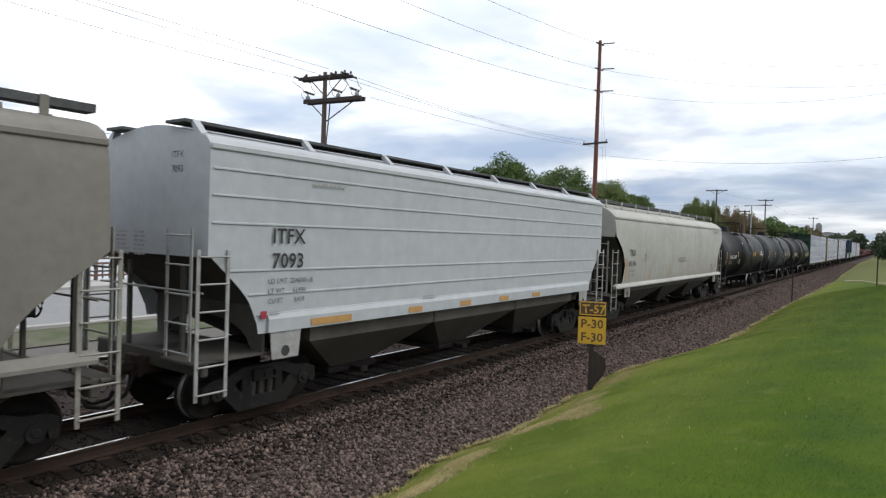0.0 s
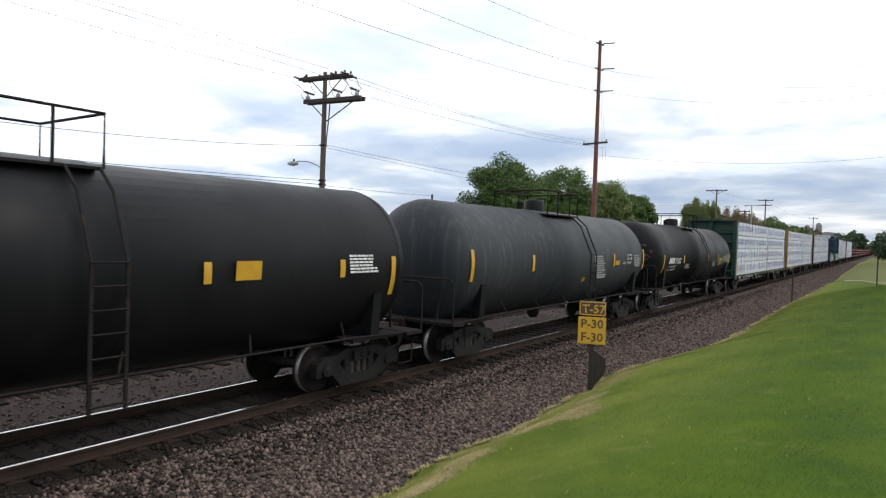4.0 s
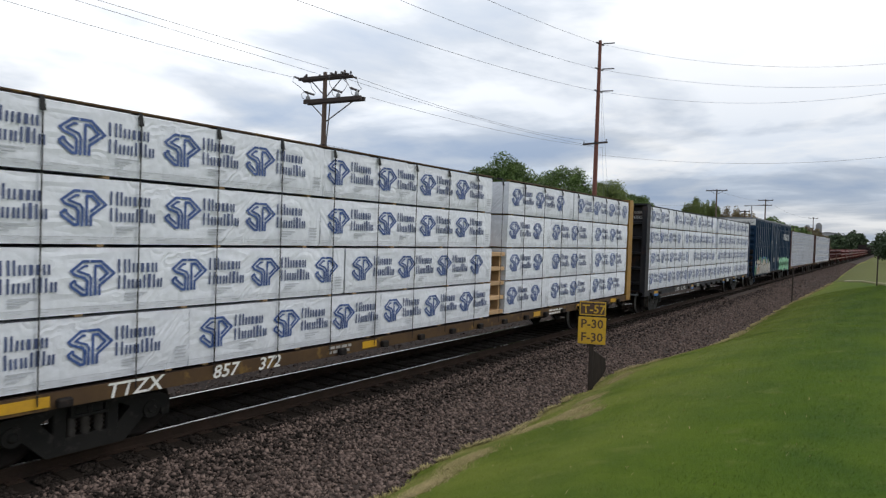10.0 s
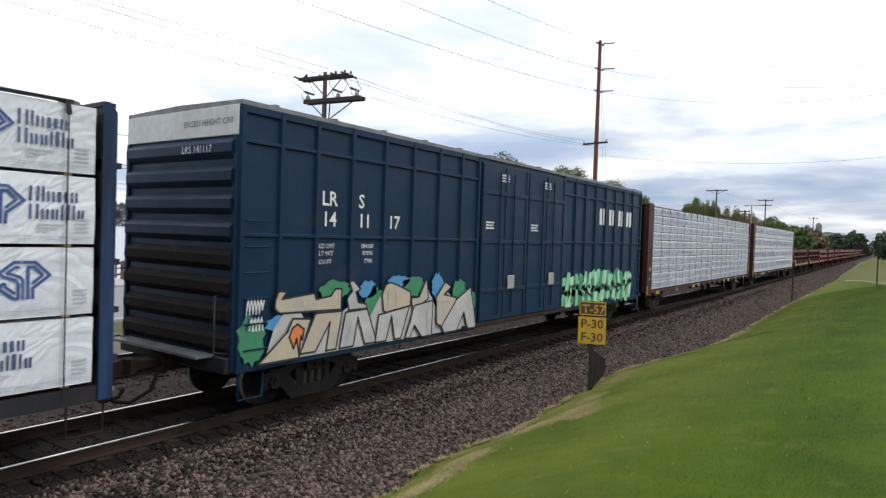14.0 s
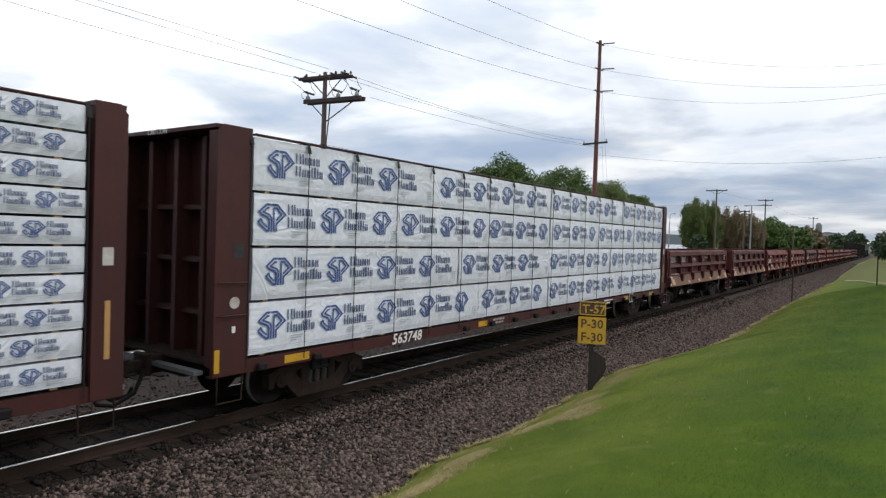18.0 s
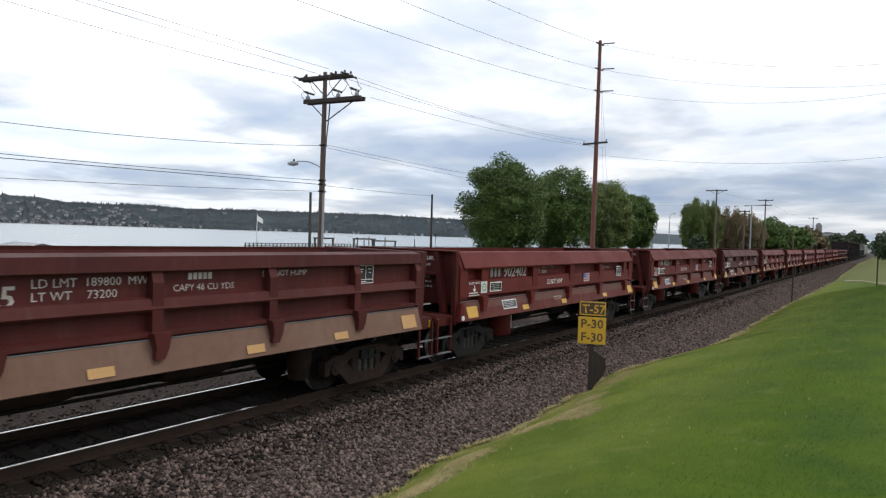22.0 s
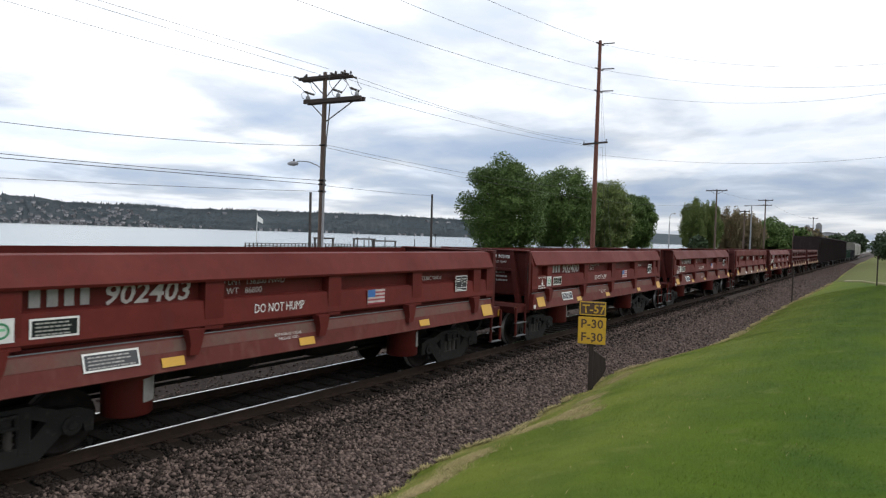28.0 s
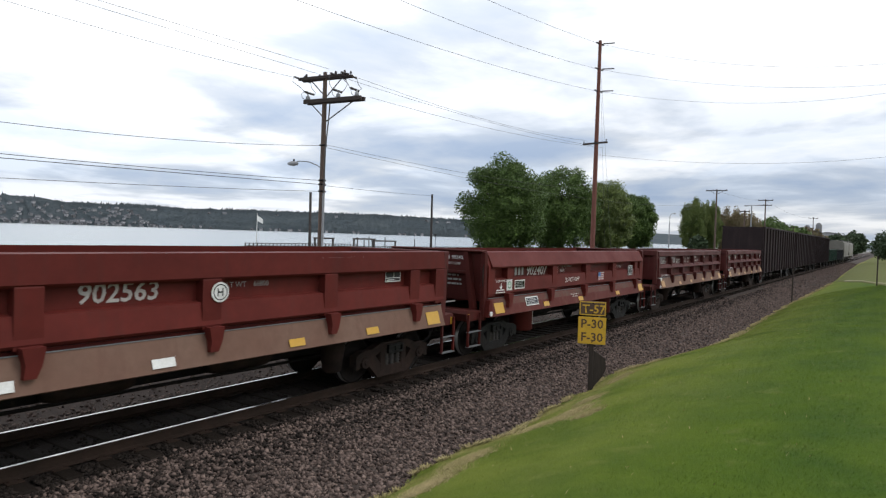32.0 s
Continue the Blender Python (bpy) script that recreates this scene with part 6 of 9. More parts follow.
# tank cars -----------------------------------------------------------
def tank_car(s0, s1, paint, label, mark, dome=True, r=1.56, zc=2.40):
    """s0, s1: the couplers' pulling faces."""
    L = s1 - s0
    hl = L / 2
    car = thing("tank_car", label, "tank car", "cars of the freight train")
    b = hl - 0.68           # tank ends
    prof = [(0.0, -b)]
    for k in range(1, 9):
        a = math.pi / 2 * k / 8
        prof.append((r * math.sin(a), -b + 0.72 * (1 - math.cos(a))))
    prof += [(r, -b + 2.0), (r, -1.2), (r * 1.012, -1.19), (r * 1.012, 1.19), (r, 1.2), (r, b - 2.0)]
    prof += [(q, -t) for q, t in reversed(prof[:9])]
    part("tank", Shape().lathe(prof, "x", (0, 0, zc), 48), paint, car)
    for x in (-b + 0.75, -1.2, 1.2, b - 0.75):
        part("weld_seam", Shape().lathe([(r + 0.001, x - 0.02), (r + 0.012, x), (r + 0.001, x + 0.02)], "x", (0, 0, zc), 48), paint, car)
    # fittings and platform on top
    top = zc + r
    part("manway_housing", Shape().lathe([(0.32, -0.08), (0.32, 0.30), (0.27, 0.36), (0.0, 0.38)], "z", (-0.2, 0, top), 18), "tank_black", car)
    if dome:
        part("safety_valve", Shape().lathe([(0.09, -0.05), (0.09, 0.2), (0.12, 0.22), (0.05, 0.28)], "z", (-1.0, 0.1, top), 10), "steel_black", car)
    part("platform", Shape().box(-1.15, 1.15, -0.95, -0.4, top - 0.16, top - 0.12).box(-1.15, 1.15, 0.4, 0.95, top - 0.16, top - 0.12), "steel_black", car)
    rail = Shape()
    for y in (-0.95, 0.95):
        rail.tube([(-1.15, y, top - 0.14), (-1.15, y, top + 0.6), (1.15, y, top + 0.6), (1.15, y, top - 0.14)], 0.022, 6)
        rail.tube([(-0.4, y, top - 0.14), (-0.4, y, top + 0.6)], 0.022, 6).tube([(0.5, y, top - 0.14), (0.5, y, top + 0.6)], 0.022, 6)
    for x in (-1.15, 1.15):
        rail.tube([(x, -0.95, top + 0.6), (x, 0.95, top + 0.6)], 0.022, 6)
    part("platform_railing", rail, "steel_black", car)
    lad = part("side_ladder", Shape().box(0.62, 0.67, -1.72, -1.69, 0.7, zc + 0.2).box(1.08, 1.13, -1.72, -1.69, 0.7, zc + 0.2)
               .tube([(0.645, -1.70, zc + 0.2), (0.645, -1.3, top - 0.45), (0.645, -0.95, top - 0.14)], 0.025, 6)
               .tube([(1.105, -1.70, zc + 0.2), (1.105, -1.3, top - 0.45), (1.105, -0.95, top - 0.14)], 0.025, 6), "steel_black", car)
    for k in range(7):
        z = 0.8 + k * 0.3
        part("rung", Shape().tube([(0.645, -1.72, z), (1.105, -1.72, z)], 0.014, 6), "steel_black", lad)
    # running gear, saddles and handrail
    for k in (-1, 1):
        x = k * (hl - 2.0)
        part("stub_sill", Shape().box(min(k * (hl - 0.7), k * (hl - 4.2)), max(k * (hl - 0.7), k * (hl - 4.2)), -0.3, 0.3, 0.78, 1.06, 0.03), "tank_black", car)
        part("saddle", Shape().prism([(-1.35, 1.25), (1.35, 1.25), (1.2, 0.95), (0.4, 0.82), (-0.4, 0.82), (-1.2, 0.95)], "x", x - 0.2, x + 0.2)
             .prism([(-1.52, 1.9), (-1.40, 1.9), (-1.2, 1.2), (-1.45, 1.0)], "x", x - 0.12, x + 0.12).prism([(1.52, 1.9), (1.40, 1.9), (1.2, 1.2), (1.45, 1.0)], "x", x - 0.12, x + 0.12), "tank_black", car)
        deck = Shape().box(min(k * (hl - 0.58), k * (hl - 1.1)), max(k * (hl - 0.58), k * (hl - 1.1)), -1.56, 1.56, 0.98, 1.05)
        deck.box(min(k * (hl - 0.72), k * (hl - 2.6)), max(k * (hl - 0.72), k * (hl - 2.6)), -1.45, -0.95, 0.98, 1.04).box(min(k * (hl - 0.72), k * (hl - 2.6)), max(k * (hl - 0.72), k * (hl - 2.6)), 0.95, 1.45, 0.98, 1.04)
        part("end_deck", deck, "steel_black", car)
        xe = k * (hl - 0.60)
        part("end_railing", Shape().tube([(xe, -1.54, 1.0), (xe, -1.54, 1.96), (xe, -1.44, 2.06), (xe, 1.44, 2.06), (xe, 1.54, 1.96), (xe, 1.54, 1.0)], 0.024, 6), "steel_black", car)
        for y in (-1.46, 1.46):
            part("side_step", Shape().tube([(k * (hl - 0.8), y, 1.0), (k * (hl - 0.8), y, 0.4), (k * (hl - 1.25), y, 0.4), (k * (hl - 1.25), y, 1.0)], 0.02, 6), "steel_black", car)
        part("brace", Shape().tube([(k * (hl - 0.85), -0.9, 1.05), (k * (b - 0.25), -0.95, 1.75)], 0.03, 6), "steel_black", car)
    for y in (-1.62, 1.62):
        hr = part("handrail", Shape().tube([(-hl + 0.9, y * 0.9, 1.02), (-hl + 2.8, y, 1.12), (hl - 2.8, y, 1.12), (hl - 0.9, y * 0.9, 1.02)], 0.022, 6), "steel_black", car)
        for k in range(6):
            x = -hl + 3 + (L - 6) * k / 5
            part("handrail_bracket", Shape().tube([(x, y, 1.12), (x + 0.25, y * 0.78, 1.36)], 0.018, 5), "steel_black", hr)
    part("bottom_outlet", Shape().lathe([(0.22, 0.0), (0.2, -0.3), (0.12, -0.42)], "z", (0, 0, zc - r + 0.03), 12), "steel_black", car)
    trucks(car, (-hl + 2.0, hl - 2.0))
    couplers(car, hl - 0.72)
    if mark:
        mark(car, hl, b, r, zc)
    return moving(car, (s0 + s1) / 2)


def on_tank(car, r, zc, x, z, what, *args, **kw):
    """Writing that lies against the tank's side."""
    q = min(0.999, (z - zc) / r)
    a = math.degrees(math.asin(q))
    y = -math.sqrt(max(0, (r + 0.016) ** 2 - (z - zc) ** 2)) - (0.012 if "black_mark" in args else 0.0)
    return what(*args, car, (x, y, z), turn=(90 - a, 0, 0), **kw)


def on_head(car, b, r, zc, y, z, what, *args, **kw):
    """Writing that lies against the tank's leading head."""
    q = math.hypot(y, z - zc) / r
    x = -b + 0.72 * (1 - math.sqrt(max(0.02, 1 - q * q)))
    slope = 0.72 * q / math.sqrt(max(0.02, 1 - q * q)) / r
    d = math.hypot(y, z - zc) or 1.0
    n = Vector((-1.0, slope * y / d, slope * (z - zc) / d)).normalized()
    turn = (90 - math.degrees(math.asin(n.z)), 0, math.degrees(math.atan2(n.x, -n.y)))
    p = Vector((x, y, z)) + n * 0.018
    return what(*args, car, tuple(p), turn=turn, **kw)


def spray(rx, rz, seed, material, parent, at, turn=(90, 0, 0)):
    """A small ragged patch of sprayed paint."""
    rng = random.Random(seed)
    n = 14
    s = Shape().add([(rx * math.cos(k * math.tau / n) * rng.uniform(0.6, 1.2), rz * math.sin(k * math.tau / n) * rng.uniform(0.6, 1.2), 0) for k in range(n)], [tuple(range(n))])
    ob = part("spray_paint", s, material, parent)
    ob.matrix_basis = pose(*at, *turn)
    return ob


def tank_stripe(car, r, zc, x, z0, z1, w=0.13):
    s, rows = Shape(), []
    for k in range(7):
        z = z0 + (z1 - z0) * k / 6
        y = -math.sqrt((r + 0.015) ** 2 - (z - zc) ** 2)
        rows.append([(x, y, z), (x + w, y, z)])
    part("reflector", s.grid(rows), "reflect_yellow", car)


def mark_tank_a(car, hl, b, r, zc):
    on_tank(car, r, zc, -b + 1.95, 2.18, lettering, "FURX 153071", 0.22, "white_mark", squeeze=1.2)
    on_tank(car, r, zc, -b + 1.90, 1.98, lettering, "LD LMT  213300 LB  96 700 KG", 0.075, "white_mark")
    on_tank(car, r, zc, -b + 1.88, 1.84, lettering, "LT WT   73700 LB  33 400 KG", 0.075, "white_mark")
    on_head(car, b, r, zc, -0.05, 2.9, lettering, "FURX 153071", 0.10, "white_mark")
    on_head(car, b, r, zc, -0.05, 2.78, lines, 1, 0.6, 0.045, 0.1, "white_mark", seed=8)
    on_head(car, b, r, zc, -0.05, 2.68, lines, 1, 0.6, 0.045, 0.1, "white_mark", seed=9)
    for k in range(4):
        on_head(car, b, r, zc, 0.0, 2.35 - 0.09 * k, lines, 1, 0.5, 0.04, 0.09, "grey_mark", seed=17 + k)
    for x, z0, z1 in ((-b + 1.1, 1.78, 2.59), (-b + 4.5, 2.25, 2.59), (-b + 6.7, 2.25, 2.57), (-b + 9.85, 2.25, 2.57), (-b + 12.65, 2.25, 2.57), (b - 1.0, 1.85, 2.62)):
        tank_stripe(car, r, zc, x, z0, z1)
    on_tank(car, r, zc, -b + 10.4, 2.28, blocks, (1.6,), 0.3, "reflect_yellow")
    on_tank(car, r, zc, b - 2.2, 2.62, lines, 6, 0.8, 0.035, 0.06, "white_mark", seed=3)
    on_tank(car, r, zc, -b + 4.8, 2.1, lines, 4, 0.7, 0.04, 0.08, "grey_mark", seed=13)
    on_tank(car, r, zc, -b + 6.6, 3.2, lines, 2, 0.5, 0.04, 0.08, "white_mark", seed=14)


def mark_tank_b(car, hl, b, r, zc):
    for x, z0, z1 in ((-b + 0.6, 1.98, 2.75), (-3.2, 2.15, 2.6), (1.0, 2.12, 2.6), (3.08, 2.15, 2.6), (b - 0.62, 1.98, 2.76)):
        tank_stripe(car, r, zc, x, z0, z1)
    on_tank(car, r, zc, 4.47, 2.50, lettering, "SR 13449", 0.10, "white_mark")
    on_tank(car, r, zc, 4.47, 2.36, lettering, "SR 13450", 0.10, "white_mark")
    on_tank(car, r, zc, 4.08, 2.21, lettering, "DOT-SP 21134", 0.10, "white_mark")
    on_tank(car, r, zc, 5.25, 2.5, lines, 7, 0.75, 0.035, 0.065, "grey_mark", seed=31)
    on_tank(car, r, zc, 1.3, 2.5, lines, 10, 0.95, 0.045, 0.078, "grey_mark", seed=32)
    on_tank(car, r, zc, 3.25, 2.2, lines, 1, 0.5, 0.16, 0.1, "reflect_yellow", seed=33)
    on_tank(car, r, zc, 0.52, 1.7, blocks, (1.6,), 0.16, "reflect_yellow")


def mark_tank_c(car, hl, b, r, zc):
    on_tank(car, r, zc, -b + 1.77, 2.12, blocks, (0.62, 0.66, 0.62, 0.66), 0.26, "white_mark")
    on_tank(car, r, zc, -b + 2.72, 2.11, lettering, "71302", 0.27, "white_mark", lean=0.12)
    on_tank(car, r, zc, -b + 1.70, 1.94, lettering, "LD LMT  190700 LB  86500 KG", 0.075, "white_mark")
    on_tank(car, r, zc, -b + 1.68, 1.80, lettering, "LT WT    72300 LB  32800 KG", 0.075, "white_mark")
    on_head(car, b, r, zc, 0.05, 2.86, blocks, (0.5, 0.5, 0.5, 0.5), 0.11, "white_mark")
    on_head(car, b, r, zc, -0.36, 2.86, lettering, "71302", 0.11, "white_mark")
    on_head(car, b, r, zc, 0.05, 2.78, lines, 1, 0.75, 0.045, 0.1, "grey_mark", seed=41)
    on_head(car, b, r, zc, 0.06, 2.69, lines, 1, 0.75, 0.045, 0.1, "grey_mark", seed=42)
    on_head(car, b, r, zc, 0.06, 2.60, lines, 1, 0.75, 0.045, 0.1, "grey_mark", seed=43)
    for x, z0, z1 in ((-b + 0.95, 1.71, 2.52), (-b + 4.2, 2.1, 2.48), (-b + 6.86, 2.1, 2.48), (-b + 9.15, 2.12, 2.48), (-b + 11.44, 2.08, 2.50), (b - 0.76, 1.70, 2.50)):
        tank_stripe(car, r, zc, x, z0, z1)
    on_tank(car, r, zc, -b + 4.55, 2.02, lines, 4, 0.9, 0.035, 0.06, "grey_mark", seed=42)
    on_tank(car, r, zc, 4.05, 1.98, blocks, (2.7,), 0.30, "label_yellow")
    on_tank(car, r, zc, 4.12, 2.19, lines, 2, 0.66, 0.035, 0.06, "black_mark", seed=43)
    on_tank(car, r, zc, 4.10, 2.02, blocks, (0.55, 0.55, 0.55, -0.1, 0.55, 0.55, 0.55, -0.1, 0.55, 0.55, 0.55, 0.55), 0.09, "black_mark")
    on_tank(car, r, zc, 4.05, 1.92, lines, 2, 0.8, 0.035, 0.06, "grey_mark", seed=48)
    on_tank(car, r, zc, 5.19, 2.27, lettering, "SR 13449", 0.115, "white_mark")
    on_tank(car, r, zc, 5.19, 2.14, lettering, "SR 13450", 0.115, "white_mark")
    on_tank(car, r, zc, 4.86, 2.00, lettering, "DOT-SP 21134", 0.115, "white_mark")
    on_tank(car, r, zc, 2.6, 2.1, lines, 5, 0.7, 0.04, 0.07, "grey_mark", seed=44)
    on_tank(car, r, zc, 5.86, 2.42, lines, 8, 0.98, 0.035, 0.058, "grey_mark", seed=45)
    for x in (5.86, 6.2, 6.55, 6.84):
        on_tank(car, r, zc, x, 1.96, blocks, (0.04,), 0.46, "grey_mark")
    # faded spray paint on the head
    rng = random.Random(12)
    for k in range(16):
        y, z = (-0.86 + rng.uniform(-0.1, 0.1), 2.92 + rng.uniform(-0.07, 0.07)) if k < 4 else (-0.92 + rng.uniform(-0.28, 0.22), 2.5 + rng.uniform(-0.2, 0.22))
        on_head(car, b, r, zc, y, z, spray, rng.uniform(0.05, 0.09), rng.uniform(0.035, 0.06), k, "dull_red")


hopper(-15.0, 4.20, "hopper_tan", "ladder_beige", "beige-grey covered hopper car with rounded sides", bulge=0.09, mark=lambda c, h, w: plate(h - 1.6, h - 1.48, 1.55, 2.3, -w - 0.10, "reflect_orange", c))
hopper(5.67, 20.95, "hopper_white", "ladder_white", "white-grey covered hopper car with horizontal side ribs", cuts=CUT_B, ribs=(1.72, 2.05, 2.43, 3.15, 3.56, 3.95), mark=mark_white, eave=4.22, top=4.66)
hopper(22.2, 39.35, "hopper_beige", "ladder_beige", "beige covered hopper car with smooth rounded sides", cuts=CUT_C, bulge=0.09, mark=mark_beige, eave=3.85, top=4.42)
tank_car(39.55, 56.0, "tank_black", "clean black tank car with white numbers and yellow stripes", mark_tank_a)
tank_car(56.0, 71.28, "tank_grey", "greyed black tank car with yellow stripes", mark_tank_b)
tank_car(71.28, 87.95, "tank_black", "black tank car with red spray paint on its end", mark_tank_c)


# centre-beam flat cars with wrapped lumber ------------------------------
def band(s, pts, w, close=False):
    """A flat ribbon of width w through 2D points, in the plane z = 0."""
    pts = [Vector((*p, 0)) for p in pts]
    for a, b in zip(pts, pts[1:] + (pts[:1] if close else [])):
        d = (b - a).normalized()
        n = Vector((-d.y, d.x, 0)) * w / 2
        e = d * w * 0.35
        s.quad(a - n - e, b - n + e, b + n + e, a + n - e)


def print_unit(emblem, words, small, x, z, h):
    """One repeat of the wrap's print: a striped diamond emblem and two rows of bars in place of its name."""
    q = lambda pts: [(x + px * h, z + pz * h) for px, pz in pts]
    w = 0.075 * h
    band(emblem, q([(0.50, 0.97), (0.36, 0.97), (0.03, 0.70), (0.12, 0.60), (0.40, 0.50), (0.47, 0.40), (0.47, 0.03)]), w)
    band(emblem, q([(0.48, 0.84), (0.40, 0.84), (0.21, 0.70), (0.52, 0.58), (0.58, 0.48), (0.58, 0.0)]), w * 0.85)
    band(emblem, q([(0.12, 0.43), (0.02, 0.34), (0.05, 0.26), (0.36, 0.02), (0.45, 0.02)]), w)
    band(emblem, q([(0.15, 0.42), (0.17, 0.33), (0.38, 0.16)]), w * 0.85)
    band(emblem, q([(0.58, 0.97), (0.86, 0.97), (1.24, 0.62), (0.82, 0.28), (0.82, 0.02)]), w)
    band(emblem, q([(0.70, 0.02), (0.70, 0.84), (0.84, 0.84), (1.05, 0.62), (0.82, 0.42)]), w)
    # two rows of upright bars, as wide as the letters they stand for
    X = x + 1.36 * h
    for row, letters in ((0.62, ((0.24, 0.40), (0.06, 0.40), (0.19, 0.28), (0.10, 0.28), (0.10, 0.28), (0.18, 0.28))), (0.14, ((0.23, 0.40), (0.18, 0.28), (0.17, 0.28), (0.06, 0.40), (0.10, 0.42), (0.06, 0.40), (0.17, 0.28)))):
        u = X
        for lw, lh in letters:
            zz = z + row * h
            for a0, a1 in ((0.0, lw),) if lw < 0.08 else ((0.0, 0.062), (lw - 0.062, lw)):
                words.quad((u + a0 * h, zz, 0), (u + a1 * h, zz, 0), (u + a1 * h, zz + lh * h, 0), (u + a0 * h, zz + lh * h, 0))
            u += (lw + 0.07) * h
    for k in range(3):
        small.quad((X + 0.2 * h, z - (0.02 + 0.09 * k) * h, 0), (X + (0.9 - 0.2 * k) * h, z - (0.02 + 0.09 * k) * h, 0), (X + (0.9 - 0.2 * k) * h, z + (0.02 - 0.09 * k) * h, 0), (X + 0.2 * h, z + (0.02 - 0.09 * k) * h, 0))


PACKS = {}


def pack_meshes(length, h, phase, tall):
    key = (round(length, 2), tall, phase)
    if key in PACKS:
        return PACKS[key]
    rng = random.Random(int(length * 100) + phase)
    # wrapped body, slightly slack, with a turned-in lower hem
    s = Shape()
    n = max(6, int(length / 0.11))
    m = 13 if tall else 8
    y0, y1 = -1.49, -0.14
    amp = 0.010 if tall else 0.006

    def dent(x, z):
        fold = 1 - abs(noise.noise((x * 0.9 + z * 1.6 + phase * 3, z * 2.6 - x * 0.8, length * 1.7))) * 2.2
        return amp * (noise.noise((x * 2.3 + phase * 7 + z * 1.5, z * 3.1, length)) + 0.6 * noise.noise((x * 5 + z * 6, z * 5 - x * 3, phase)) - 0.9 * max(0.0, fold) ** 3)

    face = [[(x, y0 + dent(x, z) + 0.012 * max(0, 1 - z / 0.05) - 0.008 * math.sin(math.pi * z / h), z) for z in np.linspace(0, h, m)] for x in np.linspace(-length / 2, length / 2, n)]
    s.grid(face)
    s.grid([[(x, y, h + (0.012 * noise.noise((x * 2, y * 3, 4)) if y > y0 else 0)) for y in (y0, (y0 + y1) / 2, y1)] for x in np.linspace(-length / 2, length / 2, n)])
    for e in (-1, 1):
        s.grid([[(e * length / 2 + e * (0.012 * noise.noise((y * 4, z * 4, e)) if 0 < z < h else 0), y, z) for z in np.linspace(0, h, 5)] for y in np.linspace(y0, y1, 6)])
    s.quad((-length / 2, y0, 0), (length / 2, y0, 0), (length / 2, y1, 0), (-length / 2, y1, 0))
    s.quad((-length / 2, y1, 0), (length / 2, y1, 0), (length / 2, y1, h), (-length / 2, y1, h))
    body = s.mesh("lumber_pack", M["wrap"])

    def drape(t, name, m):
        if not t.v:
            return None
        t.v = [(x, y0 + dent(x, z) + 0.012 * max(0, 1 - z / 0.05) - 0.008 * math.sin(math.pi * z / h) - 0.015, z) for x, z, _ in t.v]
        return t.mesh(name, M[m])

    em, wo, sm = Shape(), Shape(), Shape()
    lh = 0.44 if tall else 0.19
    unit = lh * 3.08
    x = -length / 2 + 0.08 + (phase % 3) * 0.2 * lh
    while x + lh * 3.0 < length / 2:
        print_unit(em, wo, sm, x, h * 0.5 - lh * 0.42, lh)
        x += unit
    if x + lh * 1.3 < length / 2:
        q = Shape()
        print_unit(em, q, q, x, h * 0.5 - lh * 0.42, lh)
    for k in range(int(length / 0.30)):
        u = -length / 2 + 0.06 + k * 0.3
        sm.quad((u, 0.05, 0), (u + 0.12, 0.05, 0), (u + 0.12, 0.058, 0), (u, 0.058, 0))
    # wavering grey line: the shade of the hem's crinkle, drawn as colour
    for k in range(int(length / 0.22)):
        u = -length / 2 + 0.02 + k * 0.22
        za, zb = (0.085 + rng.uniform(-0.006, 0.006) for _ in range(2))
        sm.quad((u, za, 0), (u + 0.2, zb, 0), (u + 0.2, zb + 0.007, 0), (u, za + 0.007, 0))
    if tall:
        for k in range(4):
            sm.quad((length / 2 - 0.25, 0.14 + 0.05 * k, 0), (length / 2 - 0.08, 0.14 + 0.05 * k, 0), (length / 2 - 0.08, 0.16 + 0.05 * k, 0), (length / 2 - 0.25, 0.16 + 0.05 * k, 0))
    prints = [drape(t, nm, mt) for t, nm, mt in ((em, "printed_emblem", "wrap_blue"), (wo, "printed_band", "wrap_dark"), (sm, "small_print", "wrap_grey"))]
    bearer = Shape()
    for k in range(max(2, int(length / 1.2))):
        u = -length / 2 + 0.3 + k * (length - 0.6) / max(1, int(length / 1.2) - 1)
        bearer.box(u - 0.045, u + 0.045, -1.46, -0.16, -0.035, 0.0)
    PACKS[key] = body, prints, bearer.mesh("bearer_rail", M["timber"])
    return PACKS[key]


def lumber_pack(s, length, z, h, phase, tall, side, setback=0.0):
    body, prints, bearer = pack_meshes(length, h, phase, tall)
    p = new("lumber_pack", body)
    tagged(p, "white plastic-wrapped lumber pack with blue print on a flat car" if tall else "thin white plastic-wrapped lumber pack with blue print", "lumber pack", "lumber packs on the flat cars")
    p.location = (s, setback, z)
    if side > 0:
        p.rotation_euler.z = math.pi
    part("bearer_rail", bearer, None, p, "raw timber bearers")["kind"] = "stuff"
    if side < 0:
        for nm, me in zip(("printed_emblem", "printed_band", "small_print"), prints):
            if me:
                part(nm, me, None, p)["kind"] = "stuff"
    MOVING.append((p, s))
    return p


